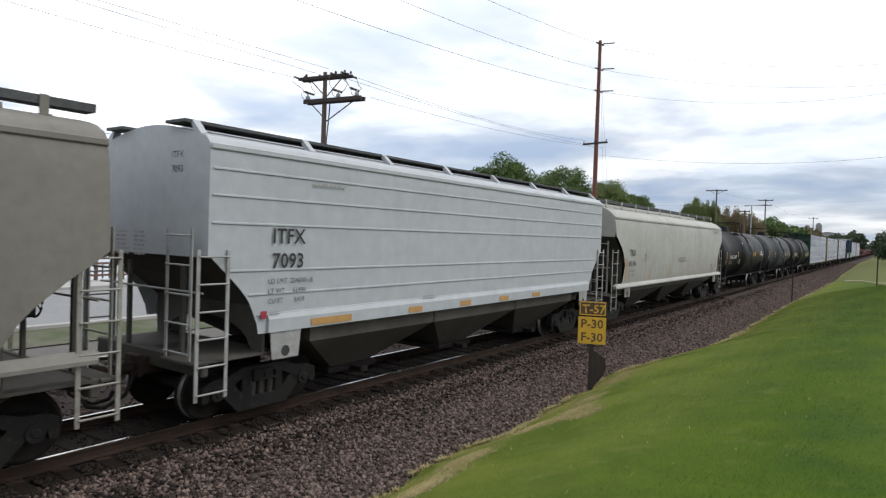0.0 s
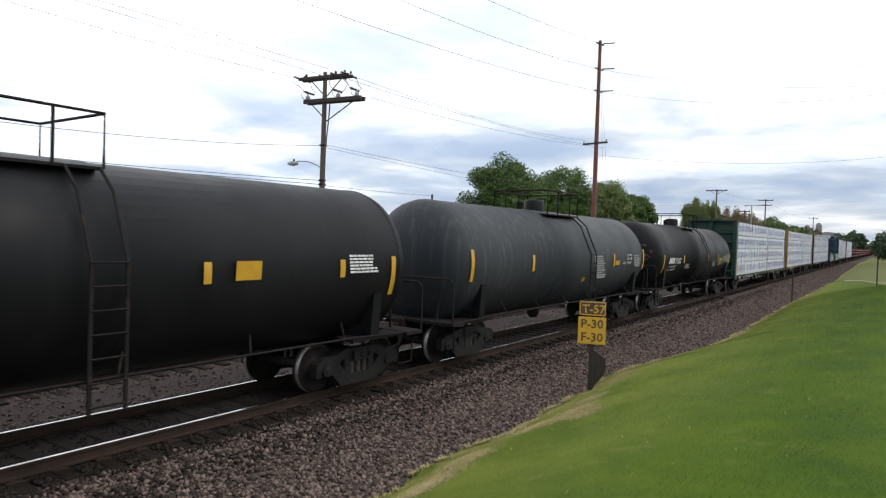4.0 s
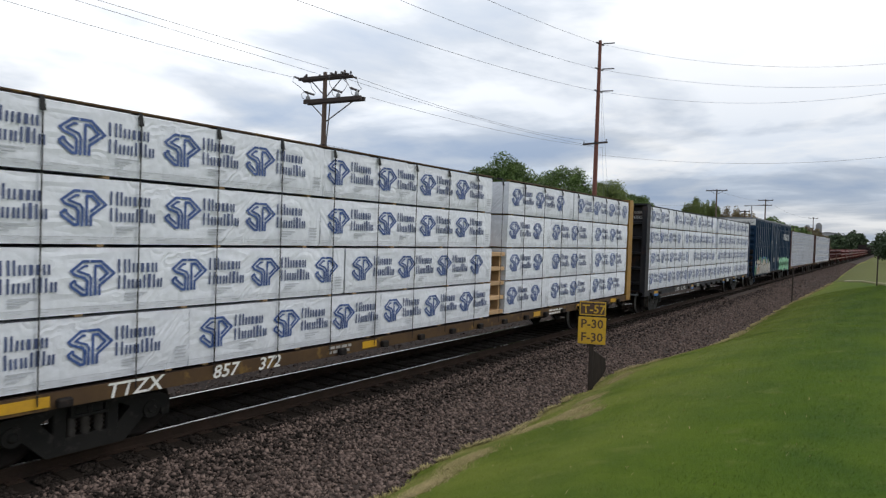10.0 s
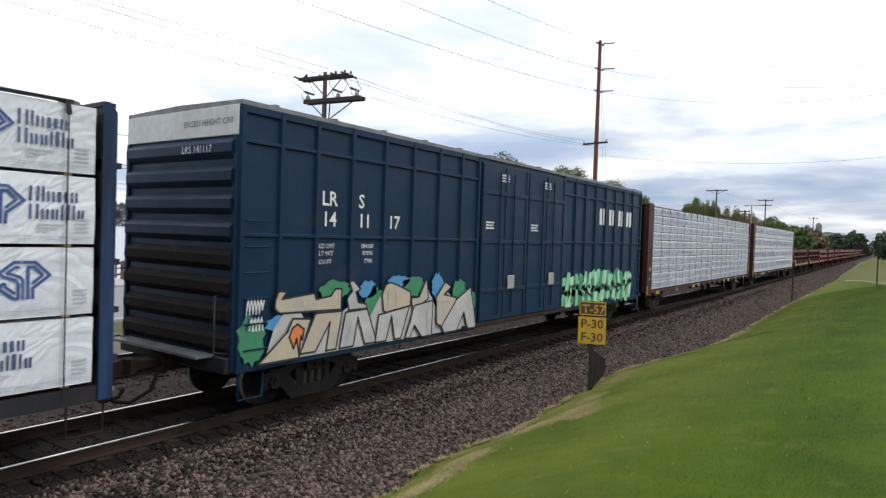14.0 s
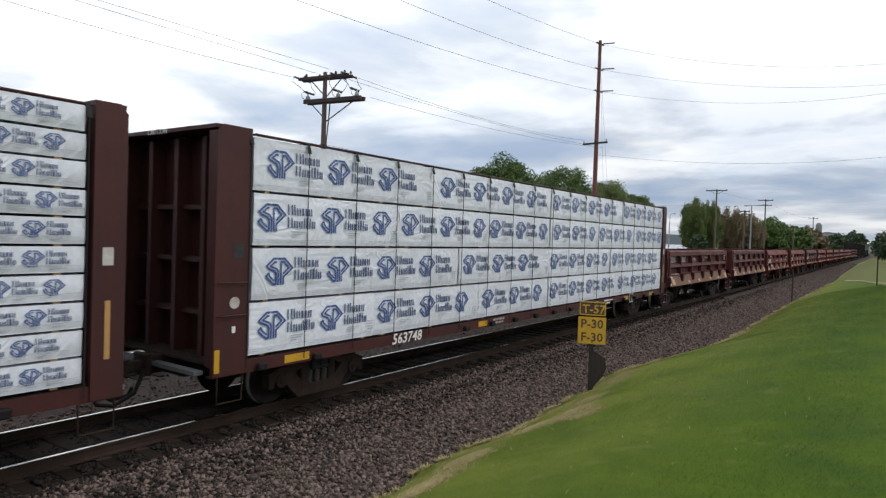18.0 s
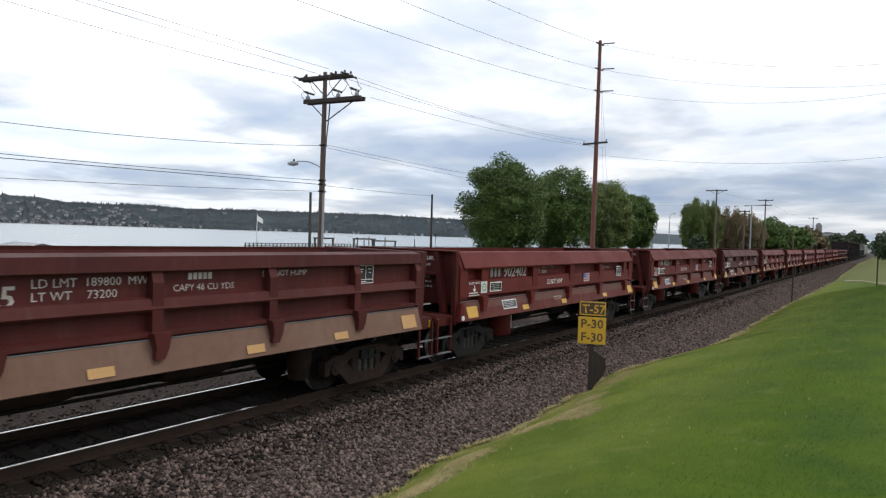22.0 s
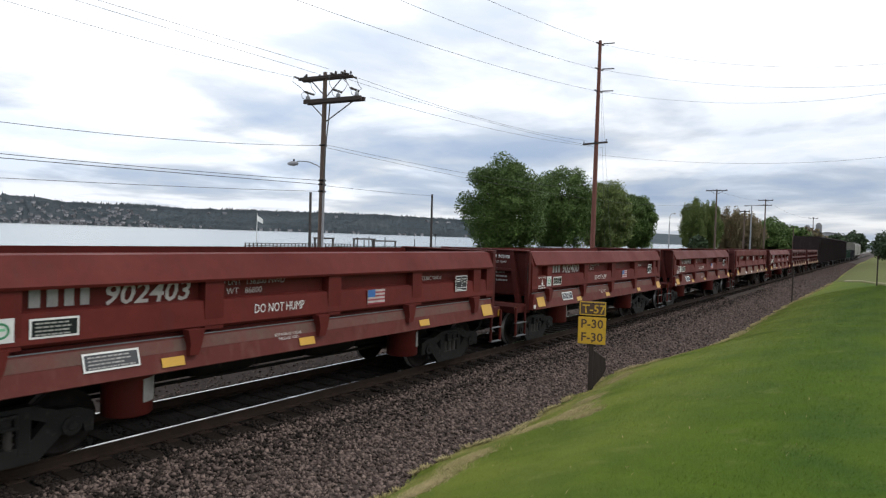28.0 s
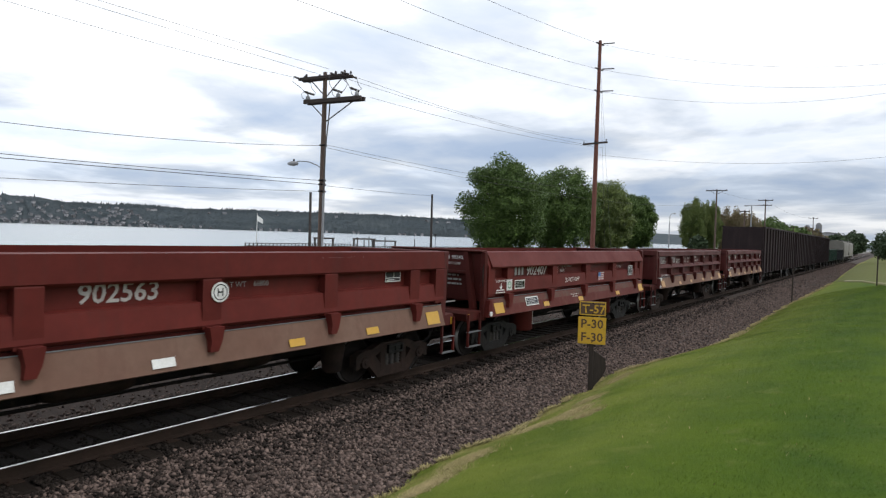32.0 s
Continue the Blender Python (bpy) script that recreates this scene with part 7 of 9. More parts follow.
def centre_beam(s0, s1, paint, label, sill_mark, rows, gap, seed, rib="flat", sill_paint=None, crib=False, reflect="reflect_yellow", rear=True):
    L = s1 - s0
    hl = L / 2
    mid = (s0 + s1) / 2
    car = thing("centre_beam_flat_car", label, "flat car", "cars of the freight train")
    top = 4.62
    for sy in (-1, 1):
        sill = part("side_sill", Shape().prism([(sy * 1.50, 0.82), (sy * 1.50, 1.02), (sy * 1.36, 1.02), (sy * 1.36, 0.99), (sy * 1.46, 0.97), (sy * 1.46, 0.86), (sy * 1.36, 0.84), (sy * 1.36, 0.82)], "x", -hl, hl), sill_paint or paint, car)
        for k in range(int(L / 1.2)):
            x = -hl + 0.9 + k * 1.2
            if x < hl - 0.5 and not (sy < 0 and -hl + 2.4 < x < -hl + 6.2):
                part("winch", Shape().box(x - 0.09, x + 0.09, sy * 1.50 if sy > 0 else -1.60, 1.60 if sy > 0 else -1.50, 0.83, 0.95, 0.02), "steel_black", sill)
    part("deck", Shape().box(-hl + 0.05, hl - 0.05, -1.46, 1.46, 0.99, 1.03), "steel_rust", car)
    part("centre_sill", Shape().box(-hl + 0.3, hl - 0.3, -0.35, 0.35, 0.62, 0.99, 0.03), "steel_black", car)
    # bulkheads
    for k in (-1, 1):
        deep = 0.62 if rib == "post" and k < 0 else 0.18 if paint == "black_car" and k > 0 else 0.42
        x0, x1 = sorted((k * hl, k * (hl - deep)))
        face = k * (hl - deep + 0.02)
        b = part("bulkhead", Shape().box(min(face, face + k * 0.04), max(face, face + k * 0.04), -1.48, 1.48, 1.0, top, 0.01), paint, car)
        for sy in (-1, 1):
            part("corner_post", Shape().prism([(x0, 0.84), (x1, 0.84), (x1, top - 0.12), (x1 if k < 0 else x1 - 0.1, top), (x0 + 0.1 if k < 0 else x0, top), (x0, top - 0.12)], "y", sy * 1.53, sy * 1.49), "dark_blue" if paint == "black_car" and k > 0 else paint, b)
            part("post_flange", Shape().box(min(k * hl, k * (hl - 0.03)), max(k * hl, k * (hl - 0.03)), min(sy * 1.49, sy * 1.32), max(sy * 1.49, sy * 1.32), 1.0, top - 0.1), paint, b)
        part("top_rail", Shape().box(x0, x1, -1.48, 1.48, top - 0.06, top), paint, b)
        if rib == "flat":
            part("top_cap", Shape().prism([(-0.75, top), (1.15, top), (1.05, top + 0.10), (-0.6, top + 0.10)], "x", x0 + 0.05, x1 - 0.05), paint, b)
        if rib == "flat":
            for i in range(5):
                z = 1.35 + i * 0.62
                part("bulkhead_rib", Shape().prism([(face, z - 0.07), (face + k * 0.26, z - 0.035), (face + k * 0.26, z + 0.035), (face, z + 0.07)], "y", -1.46, 1.46), paint, b)
            part("bulkhead_rib", Shape().box(min(face, face + k * 0.33), max(face, face + k * 0.33), 0.0, 0.16, 1.0, top - 0.1, 0.01), paint, b)
        else:
            for y in (-0.75, 0.0, 0.75):
                part("bulkhead_rib", Shape().box(min(face, face + k * 0.3), max(face, face + k * 0.3), y - 0.06, y + 0.06, 1.0, top - 0.1, 0.01), paint, b)
            for i in range(3):
                z = 1.7 + i * 0.85
                part("bulkhead_rib", Shape().box(min(face, face + k * 0.2), max(face, face + k * 0.2), -1.3, 1.3, z - 0.04, z + 0.04), paint, b)
        if rib == "post" and k < 0:
            plate(x0 + 0.02, x0 + 0.11, 0.9, 1.25, -1.533, reflect, b)
            part("post_slot", Shape().box(x1 - 0.30, x1 - 0.12, -1.534, -1.528, 2.62, 2.84), "black_mark", b)
            part("round_emblem", Shape().lathe([(0.09, 0), (0.09, 0.005)], "y", (x0 + 0.36, -1.536, 1.94), 18), "faded_white", b)
            plate(x0 + 0.32, x0 + 0.38, 1.48, 1.58, -1.533, "white_mark", b)
            lettering("CAUTION", 0.09, "white_mark", b, (x0 - 0.004, 0.35, top - 0.075), turn=(90, 0, -90))
            for z in (1.75, 2.25):
                grab(b, [(x0 + 0.06, -1.53, z), (x0 + 0.06, -1.57, z), (x1 - 0.06, -1.57, z), (x1 - 0.06, -1.53, z)], paint, 0.012)
        elif paint == "green":
            plate(x1 - 0.14 if k < 0 else x0 + 0.06, x1 - 0.06 if k < 0 else x0 + 0.14, 1.0, 2.1, -1.531, reflect, b)
        elif paint == "brown_car":
            plate(x0 + 0.16, x0 + 0.23, 1.35, 2.1, -1.531, "reflect_orange", b)
            part("post_slot", Shape().box(x0 + 0.12, x0 + 0.26, -1.534, -1.528, 2.55, 2.78), "faded_white", b, "pale slot in the post")
        elif paint == "black_car" and k < 0:
            lettering("COER", 0.12, "faded_white", b, (face - 0.045, -0.85, 4.22), turn=(90, 0, -90), squeeze=0.8)
            lettering("816322", 0.12, "white_mark", b, (face - 0.045, -0.85, 4.02), turn=(90, 0, -90), squeeze=0.8)
        part("end_platform", Shape().box(min(k * hl, k * (hl + 0.15)), max(k * hl, k * (hl + 0.15)), -1.3, 1.3, 0.86, 0.92), "galv", car)
        part("side_step", Shape().tube([(k * (hl - 0.1), -1.5, 0.82), (k * (hl - 0.1), -1.5, 0.42), (k * (hl - 0.55), -1.5, 0.42), (k * (hl - 0.55), -1.5, 0.82)], 0.016, 6), "steel_rust", car)
        ladder(car, k * (hl + 0.02), 1.1, 1.0, 4.4, 0.4, paint, 9, "y", "end_ladder")
    # the beam down the middle
    part("top_chord", Shape().box(-hl + 0.4, hl - 0.4, -0.16, 0.16, top - 0.12, top, 0.02), paint, car)
    for k in range(int(L / 1.2) + 1):
        x = -hl + 0.6 + k * 1.2
        if x > hl - 0.5:
            break
        part("beam_post", Shape().box(x - 0.05, x + 0.05, -0.09, 0.09, 1.0, top - 0.1), paint, car)
        st = part("tie_down_strap", Shape().box(x - 0.008, x + 0.008, -1.542, -1.535, 0.9, top - 0.20), "strap", car, "black tie-down strap")
        part("strap_guard", Shape().prism([(-1.56, top - 0.24), (-1.50, top - 0.05), (-1.36, top - 0.03), (-1.36, top - 0.08), (-1.515, top - 0.10), (-1.53, top - 0.24)], "x", x - 0.03, x + 0.03), "strap", st)
        part("strap_over_top", Shape().box(x - 0.012, x + 0.012, -1.4, -0.1, top - 0.075, top - 0.065), "strap", st)
    # a dark batten along the upper edge of the load
    for a, b in ((s0 + 0.7, gap[0] - 0.02), (gap[1] + 0.02, s1 - 0.52)):
        part("edge_batten", Shape().box(a - mid, b - mid, -1.505, -1.38, top - 0.080, top - 0.050, 0.008), "rust_sill" if paint == "yellow_car" else paint, car, "thin batten along the load's upper edge")
    # load: rows counted from the top
    rng = random.Random(seed)
    n = rows
    z0, pitch = 1.05, (4.53 - 1.05) / n
    h = pitch - (0.045 if n == 4 else 0.032)
    tall = n == 4
    for r in range(n):
        z = z0 + 0.03 + (n - 1 - r) * pitch
        for side in (-1, 1):
            g0, g1 = gap
            if r >= n // 2 and g1 - g0 > 0.3:
                g0, g1 = (gap[0] + 0.05, gap[1] - 0.0) if crib else (gap[0] + 0.62, gap[1] + 0.02)
            for a, b in ((s0 + (0.66 if rib == "post" else 0.50), g0), (g1, s1 - (0.24 if paint == "black_car" else 0.50))):
                x = a + rng.uniform(0, 0.05)
                cuts = rng.choice(((0.5, 0.5), (0.34, 0.33, 0.33), (0.45, 0.55), (0.55, 0.45), (0.28, 0.36, 0.36)))
                for f in cuts:
                    ln = round(((b - a) * f - 0.015) * 10) / 10
                    ln = min(ln, b - x - 0.01)
                    lumber_pack(x + ln / 2, round(ln, 2), z, h, rng.randrange(3), tall, side, (rng.uniform(-0.012, 0.02)) * (1 if side < 0 else -1))
                    x += (b - a) * f
    if crib:
        c = thing("timber_crib", "raw timber filler crib between lumber packs", "timber crib", "timber cribs on the flat cars", at=(0, 0, 0))
        w = gap[1] - gap[0] - 0.1
        for i in range(5):
            z = 1.10 + i * 0.37
            part("board", Shape().box(-w / 2, w / 2, -1.48, -0.3, z, z + 0.10, 0.008), "timber", c)
            if i < 4:
                for x in (-w / 2 + 0.09, w / 2 - 0.09):
                    part("upright", Shape().box(x - 0.05, x + 0.05, -1.4, -0.4, z + 0.10, z + 0.37), "timber", c)
        moving(c, (gap[0] + gap[1]) / 2)
    for x, w in ((1.4, 0.55), (7.5, 0.4), (L - 8.0, 0.4), (L - 5.0, 0.4), (L - 2.0, 0.55)):
        plate(-hl + x, -hl + x + w, 0.88 if paint == "black_car" else 0.86, 0.99, -1.504, reflect, car)
        if paint == "black_car":
            plate(-hl + x, -hl + x + w, 0.78, 0.88, -1.504, "bluestripe", car)
    sill_mark(car, hl)
    fr = Shape()
    band(fr, [(0, 0), (0.42, 0), (0.42, 0.30), (0, 0.30)], 0.025, True)
    band(fr, [(0.24, 0), (0.24, 0.3)], 0.02)
    part("inspection_stencil", fr, "white_mark", car, at=(hl - 4.4, -1.506, 0.74)).rotation_euler.x = math.pi / 2
    part("stencil_plate", Shape().box(hl - 4.42, hl - 3.96, -1.502, -1.49, 0.72, 1.06), "black_mark", car)
    lines(2, 0.9, 0.05, 0.09, "white_mark", car, (hl - 7.0, -1.505, 0.93), seed=seed)
    trucks(car, (-hl + 2.6, hl - 2.6), rusty=paint == "brown_car")
    couplers(car, hl)
    return moving(car, mid)


def sill_text(words, x=3.2, h=0.19, lean=0.12, steps=(0, 0.95, 1.9)):
    """Reporting marks along the side sill, word by word."""
    def put(car, hl):
        for step, word in zip(steps, words.split()):
            lettering(word, h, "white_mark", car, (-hl + x + step, -1.505, 0.83), lean=lean, squeeze=1.1)
        lines(2, 0.7, 0.05, 0.08, "grey_mark", car, (-hl + x + 4.0, -1.505, 0.95), seed=3)
    return put


centre_beam(88.65, 111.42, "green", "dark green centre-beam flat car loaded with lumber", sill_text("TTZX 730 310", 3.95, 0.17), 4, (100.85, 101.6), 1, crib=True)
centre_beam(112.8, 135.42, "yellow_car", "mustard yellow centre-beam flat car loaded with lumber", sill_text("TTZX 857 372", 2.62, 0.20, 0.2, (0, 1.58, 2.42)), 4, (124.95, 125.75), 2, crib=True, sill_paint="rust_sill")
centre_beam(137.15, 159.95, "black_car", "black centre-beam flat car with blue ends loaded with lumber", sill_text("COER 816322", 4.6, 0.17, 0.0, (0, 1.0)), 4, (149.55, 150.2), 3)
centre_beam(181.85, 204.55, "brown_car", "brown centre-beam flat car with thin lumber packs", sill_text("73-0", 4.4, 0.15), 10, (193.1, 193.13), 4, rib="post")
centre_beam(205.9, 228.75, "brown_car", "brown-red centre-beam flat car loaded with lumber", sill_text("563748", 4.2, 0.22), 4, (217.2, 217.23), 5, rib="post")


# boxcar -----------------------------------------------------------------
M["tan_paint"] = mat("tan spray paint", (0.46, 0.38, 0.26), (0.36, 0.33, 0.28), 2.5, 0.6, bump=0.0)
M["grey_paint"] = mat("grey spray paint", (0.32, 0.32, 0.33), (0.46, 0.44, 0.40), 2.5, 0.6, bump=0.0)
M["green_paint"] = mat("green spray paint", (0.03, 0.22, 0.08), (0.04, 0.16, 0.10), 1.5, 0.6, bump=0.0)
M["mint_paint"] = mat("mint green spray paint", (0.22, 0.52, 0.32), (0.15, 0.42, 0.22), 1.5, 0.6, bump=0.0)
M["pale_mint"] = mat("pale mint spray paint", (0.42, 0.62, 0.46), (0.34, 0.55, 0.38), 1.5, 0.6, bump=0.0)
M["sky_paint"] = mat("light blue spray paint", (0.07, 0.26, 0.48), (0.05, 0.2, 0.4), 1.5, 0.6, bump=0.0)
M["orange_paint"] = mat("orange-red spray paint", (0.55, 0.11, 0.03), (0.6, 0.2, 0.06), 1.5, 0.6, bump=0.0)


def blob(cx, cz, rx, rz, seed, n=18):
    rng = random.Random(seed)
    s = Shape()
    s.add([(cx + rx * math.cos(a) * rng.uniform(0.75, 1.15), cz + rz * math.sin(a) * rng.uniform(0.75, 1.15), 0) for a in np.linspace(0, math.tau, n + 1)[:-1]], [tuple(range(n))])
    return s


def boxcar(s0, s1):
    L = s1 - s0
    hl = L / 2
    w, z0, eave = 1.56, 0.86, 4.98
    car = thing("box_car", "navy blue hi-cube boxcar with white top ends and graffiti", "box car", "cars of the freight train")

    def lx(s):
        return s - (s0 + s1) / 2

    part("body", Shape().box(-hl, hl, -w, w, z0, eave, 0.01), "blue_car", car)
    roof = Shape().prism([(-w - 0.04, eave - 0.02), (-w - 0.04, eave + 0.05), (0, eave + 0.09), (w + 0.04, eave + 0.05), (w + 0.04, eave - 0.02)], "x", -hl, hl)
    r = part("roof", roof, "galv", car)
    for k in range(14):
        x = -hl + 0.7 + k * (L - 1.4) / 13
        part("roof_rib", Shape().prism([(-w, eave + 0.055), (0, eave + 0.10), (w, eave + 0.055), (w, eave + 0.09), (0, eave + 0.13), (-w, eave + 0.09)], "x", x - 0.04, x + 0.04), "galv", r)
    y = -w
    posts = [161.84, 162.6, 163.39, 164.26, 165.18, 166.08, 167.0, 167.87, 168.6, 173.45, 174.3, 175.1, 175.95, 176.85, 177.75, 178.65, 179.6, 180.55]
    for s in posts:
        part("side_post", Shape().prism([(lx(s) - 0.06, y), (lx(s) - 0.035, y - 0.06), (lx(s) + 0.035, y - 0.06), (lx(s) + 0.06, y)], "z", z0 + 0.12, eave - 0.03), "blue_car", car)
    for a, b in ((-hl, lx(168.6)), (lx(173.45), hl)):
        for z, t in ((4.42, 0.03), (2.98, 0.03), (z0 + 0.06, 0.07), (eave - 0.08, 0.06)):
            part("side_rail", Shape().box(a, b, y - 0.045, y, z - t, z + t, 0.01), "blue_car", car)
    # two sliding doors
    xm = lx(171.05)
    for a, b, up in ((lx(168.7), xm - 0.02, 0), (xm + 0.02, lx(173.4), 1)):
        d = part("door", Shape().box(a, b, y - 0.075, y - 0.01, z0 + 0.15, eave - 0.12, 0.01), "blue_car", car, "navy blue corrugated sliding door")
        for z in (1.75, 2.95, 4.15):
            part("door_rib", Shape().box(a + 0.08, b - 0.08, y - 0.105, y - 0.075, z - 0.05, z + 0.05, 0.01), "blue_car", d)
        for x in (a + 0.06, (a + b) / 2, b - 0.06):
            part("door_stile", Shape().box(x - 0.05, x + 0.05, y - 0.10, y - 0.075, z0 + 0.2, eave - 0.15, 0.01), "blue_car", d)
        for x in ((a + b) / 2 - 0.35, (a + b) / 2 + 0.35):
            part("lock_rod", Shape().tube([(x, y - 0.12, z0 + 0.3), (x, y - 0.12, eave - 0.3)], 0.02, 6), "blue_car", d)
        part("door_handle", Shape().box((a + b) / 2 + 0.1, (a + b) / 2 + 0.45, y - 0.15, y - 0.11, 1.75, 2.1, 0.02), "grey_mark", d)
        lines(3, 0.5, 0.04, 0.07, "white_mark", d, ((a + b) / 2 - 0.3, y - 0.083, 4.6), seed=up + 61)
        lines(3, 0.45, 0.04, 0.07, "white_mark", d, (a + 0.2, y - 0.083, 3.4), seed=up + 63)
    part("door_track", Shape().box(lx(168.0), lx(175.6), y - 0.10, y, z0 + 0.03, z0 + 0.13, 0.01), "steel_rust", car)
    # ends
    for k in (-1, 1):
        top = part("end_panel", Shape().box(min(k * hl, k * (hl + 0.03)), max(k * hl, k * (hl + 0.03)), -w, w, 4.50, eave - 0.02, 0.008), "roof_white", car, "white painted top end panel")
        for i in range(8):
            zz = 1.30 + i * 0.43
            part("end_rib", Shape().prism([(k * hl, zz - 0.17), (k * (hl + 0.09), zz - 0.07), (k * (hl + 0.09), zz + 0.07), (k * hl, zz + 0.17)], "y", -w + 0.08, w - 0.08), "steel_black" if i < 4 else "blue_car", car)
        for sy in (-1, 1):
            part("corner_post", Shape().box(min(k * hl, k * (hl + 0.05)), max(k * hl, k * (hl + 0.05)), min(sy * w, sy * (w - 0.1)), max(sy * w, sy * (w - 0.1)), z0, 4.5, 0.02), "blue_car", car)
        part("end_sill", Shape().box(min(k * hl, k * (hl + 0.12)), max(k * hl, k * (hl + 0.12)), -1.5, 1.5, 0.84, 1.1, 0.02), "black_car", car)
        part("crossover_platform", Shape().box(min(k * (hl + 0.1), k * (hl + 0.42)), max(k * (hl + 0.1), k * (hl + 0.42)), -1.2, 1.2, 1.08, 1.12), "galv", car)
        grab(car, [(k * (hl + 0.05), -1.45, 1.15), (k * (hl + 0.30), -1.45, 1.2), (k * (hl + 0.30), -1.45, 2.05), (k * (hl + 0.05), -1.45, 2.1)], "black_car", 0.018)
        grab(car, [(k * (hl + 0.12), 1.5, 1.1), (k * (hl + 0.35), 1.5, 1.1), (k * (hl + 0.35), 1.5, 2.3), (k * (hl + 0.06), 1.5, 2.3)], "black_car", 0.018)
        part("side_step", Shape().tube([(k * (hl - 0.08), -1.55, 0.9), (k * (hl - 0.08), -1.55, 0.42), (k * (hl - 0.55), -1.55, 0.42), (k * (hl - 0.55), -1.55, 0.9)], 0.02, 6), "blue_car", car)
        for i in range(6):
            grab(car, [(k * (hl - 0.1), y - 0.08, 1.2 + i * 0.4), (k * (hl - 0.55), y - 0.08, 1.2 + i * 0.4)], "blue_car", 0.014)
    part("under_sill", Shape().box(-hl + 0.4, hl - 0.4, -0.4, 0.4, 0.62, 0.9, 0.02), "steel_black", car)
    # marks
    f = -w - 0.012
    for wds, s, z in (("LR", 163.52, 3.53), ("S", 164.46, 3.53), ("14", 163.54, 3.17), ("11", 164.46, 3.17), ("17", 165.32, 3.17)):
        lettering(wds, 0.26, "white_mark", car, (lx(s), f, z))
    for wds, s, z in (("LD LMT", 163.48, 2.78), ("LT WT", 163.48, 2.65), ("CU FT", 163.48, 2.50), ("204100", 164.55, 2.78), ("81900", 164.6, 2.65), ("7790", 164.65, 2.50)):
        lettering(wds, 0.085, "white_mark", car, (lx(s), f, z))
    for s in (176.36, 177.24, 178.16, 179.0):
        blocks((0.42, 0.42), 0.54, "white_mark", car, (lx(s), f, 3.60), gap=0.16)
    lettering("EXCESS HEIGHT CAR", 0.10, "black_mark", car, (-hl - 0.034, -0.15, 4.68), turn=(90, 0, -90))
    lettering("LRS 141117", 0.12, "white_mark", car, (-hl - 0.094, -0.2, 4.25), turn=(90, 0, -90))
    # spray paint: clouds behind, tall angular strokes in front
    g = -w - 0.064

    def paint(shape, m, lift=0.0):
        ob = part("spray_paint", shape, m, car, at=(0, g - lift, 0))
        ob.rotation_euler.x = math.pi / 2
        ob["kind"] = "stuff"

    for k, (s, z, rx, rz, m) in enumerate(((162.75, 1.55, 0.42, 0.14, "sky_paint"), (162.05, 1.35, 0.28, 0.4, "green_paint"), (163.85, 2.05, 0.42, 0.16, "green_paint"), (164.75, 2.0, 0.26, 0.18, "sky_paint"), (165.0, 1.65, 0.34, 0.40, "green_paint"),
                                          (165.65, 2.1, 0.35, 0.15, "sky_paint"), (166.15, 2.0, 0.42, 0.20, "green_paint"), (167.0, 1.95, 0.24, 0.30, "sky_paint"), (167.85, 1.85, 0.30, 0.22, "green_paint"), (168.42, 1.5, 0.16, 0.3, "green_paint"))):
        paint(blob(lx(s), z, rx, rz, k, 26), m)

    under = [(lx(162.3), 0.95, 0)] + [(lx(162.5 + 0.375 * k), 1.5 + 0.34 * (k % 2) + 0.1 * math.sin(k * 1.9), 0) for k in range(17)] + [(lx(168.62), 0.93, 0)]
    paint(Shape().add(under, [tuple(range(len(under)))]), "grey_paint", 0.006)

    def letter(m, lift, *pts):
        """An outlined letter piece."""
        n = len(pts)
        v = [(lx(a), b, 0) for a, b in pts]
        line = Shape()
        band(line, [(a, b) for a, b, _ in v], 0.034, True)
        paint(Shape().add(v, [tuple(range(n))]), m, lift)
        paint(line, "black_mark", lift + 0.002)

    letter("tan_paint", 0.010, (162.5, 1.8), (162.5, 1.92), (162.57, 2.08), (162.74, 2.07), (162.64, 1.95), (163.34, 2.01), (163.4, 1.9), (163.75, 1.94), (163.86, 2.06), (164.01, 2.05), (164.01, 1.68), (162.6, 1.72))
    letter("tan_paint", 0.014, (163.39, 1.66), (164.04, 1.65), (163.9, 0.98), (163.66, 0.98), (163.74, 1.48), (163.4, 1.0), (163.05, 1.0))
    letter("grey_paint", 0.018, (164.2, 2.17), (164.31, 2.19), (164.5, 2.02), (164.38, 1.97), (164.45, 1.78), (164.67, 1.73), (164.67, 1.65), (164.21, 1.65), (164.15, 1.86), (164.29, 2.0))
    letter("grey_paint", 0.022, (164.12, 1.62), (164.7, 1.64), (165.0, 0.98), (164.66, 0.98), (164.45, 1.5), (164.34, 0.98), (163.98, 0.98))
    letter("tan_paint", 0.026, (165.17, 1.58), (165.12, 1.89), (165.22, 2.07), (165.36, 2.11), (165.58, 2.05), (166.01, 1.89), (166.02, 1.61), (165.24, 1.53))
    letter("grey_paint", 0.030, (165.03, 1.5), (165.98, 1.6), (165.72, 0.97), (165.53, 0.97), (165.42, 1.45), (165.26, 0.97), (164.95, 0.97))
    letter("tan_paint", 0.034, (166.02, 1.76), (166.3, 1.77), (166.54, 2.14), (166.63, 1.72), (166.11, 1.51))
    letter("grey_paint", 0.038, (166.14, 1.6), (166.78, 1.67), (166.77, 0.92), (166.42, 0.92), (166.16, 1.19), (166.01, 0.95), (165.85, 0.95), (166.03, 1.33))
    letter("tan_paint", 0.042, (166.91, 1.73), (167.23, 2.04), (167.47, 1.93), (167.19, 1.77), (167.69, 1.67), (167.6, 1.36), (167.12, 1.07), (166.94, 1.16))
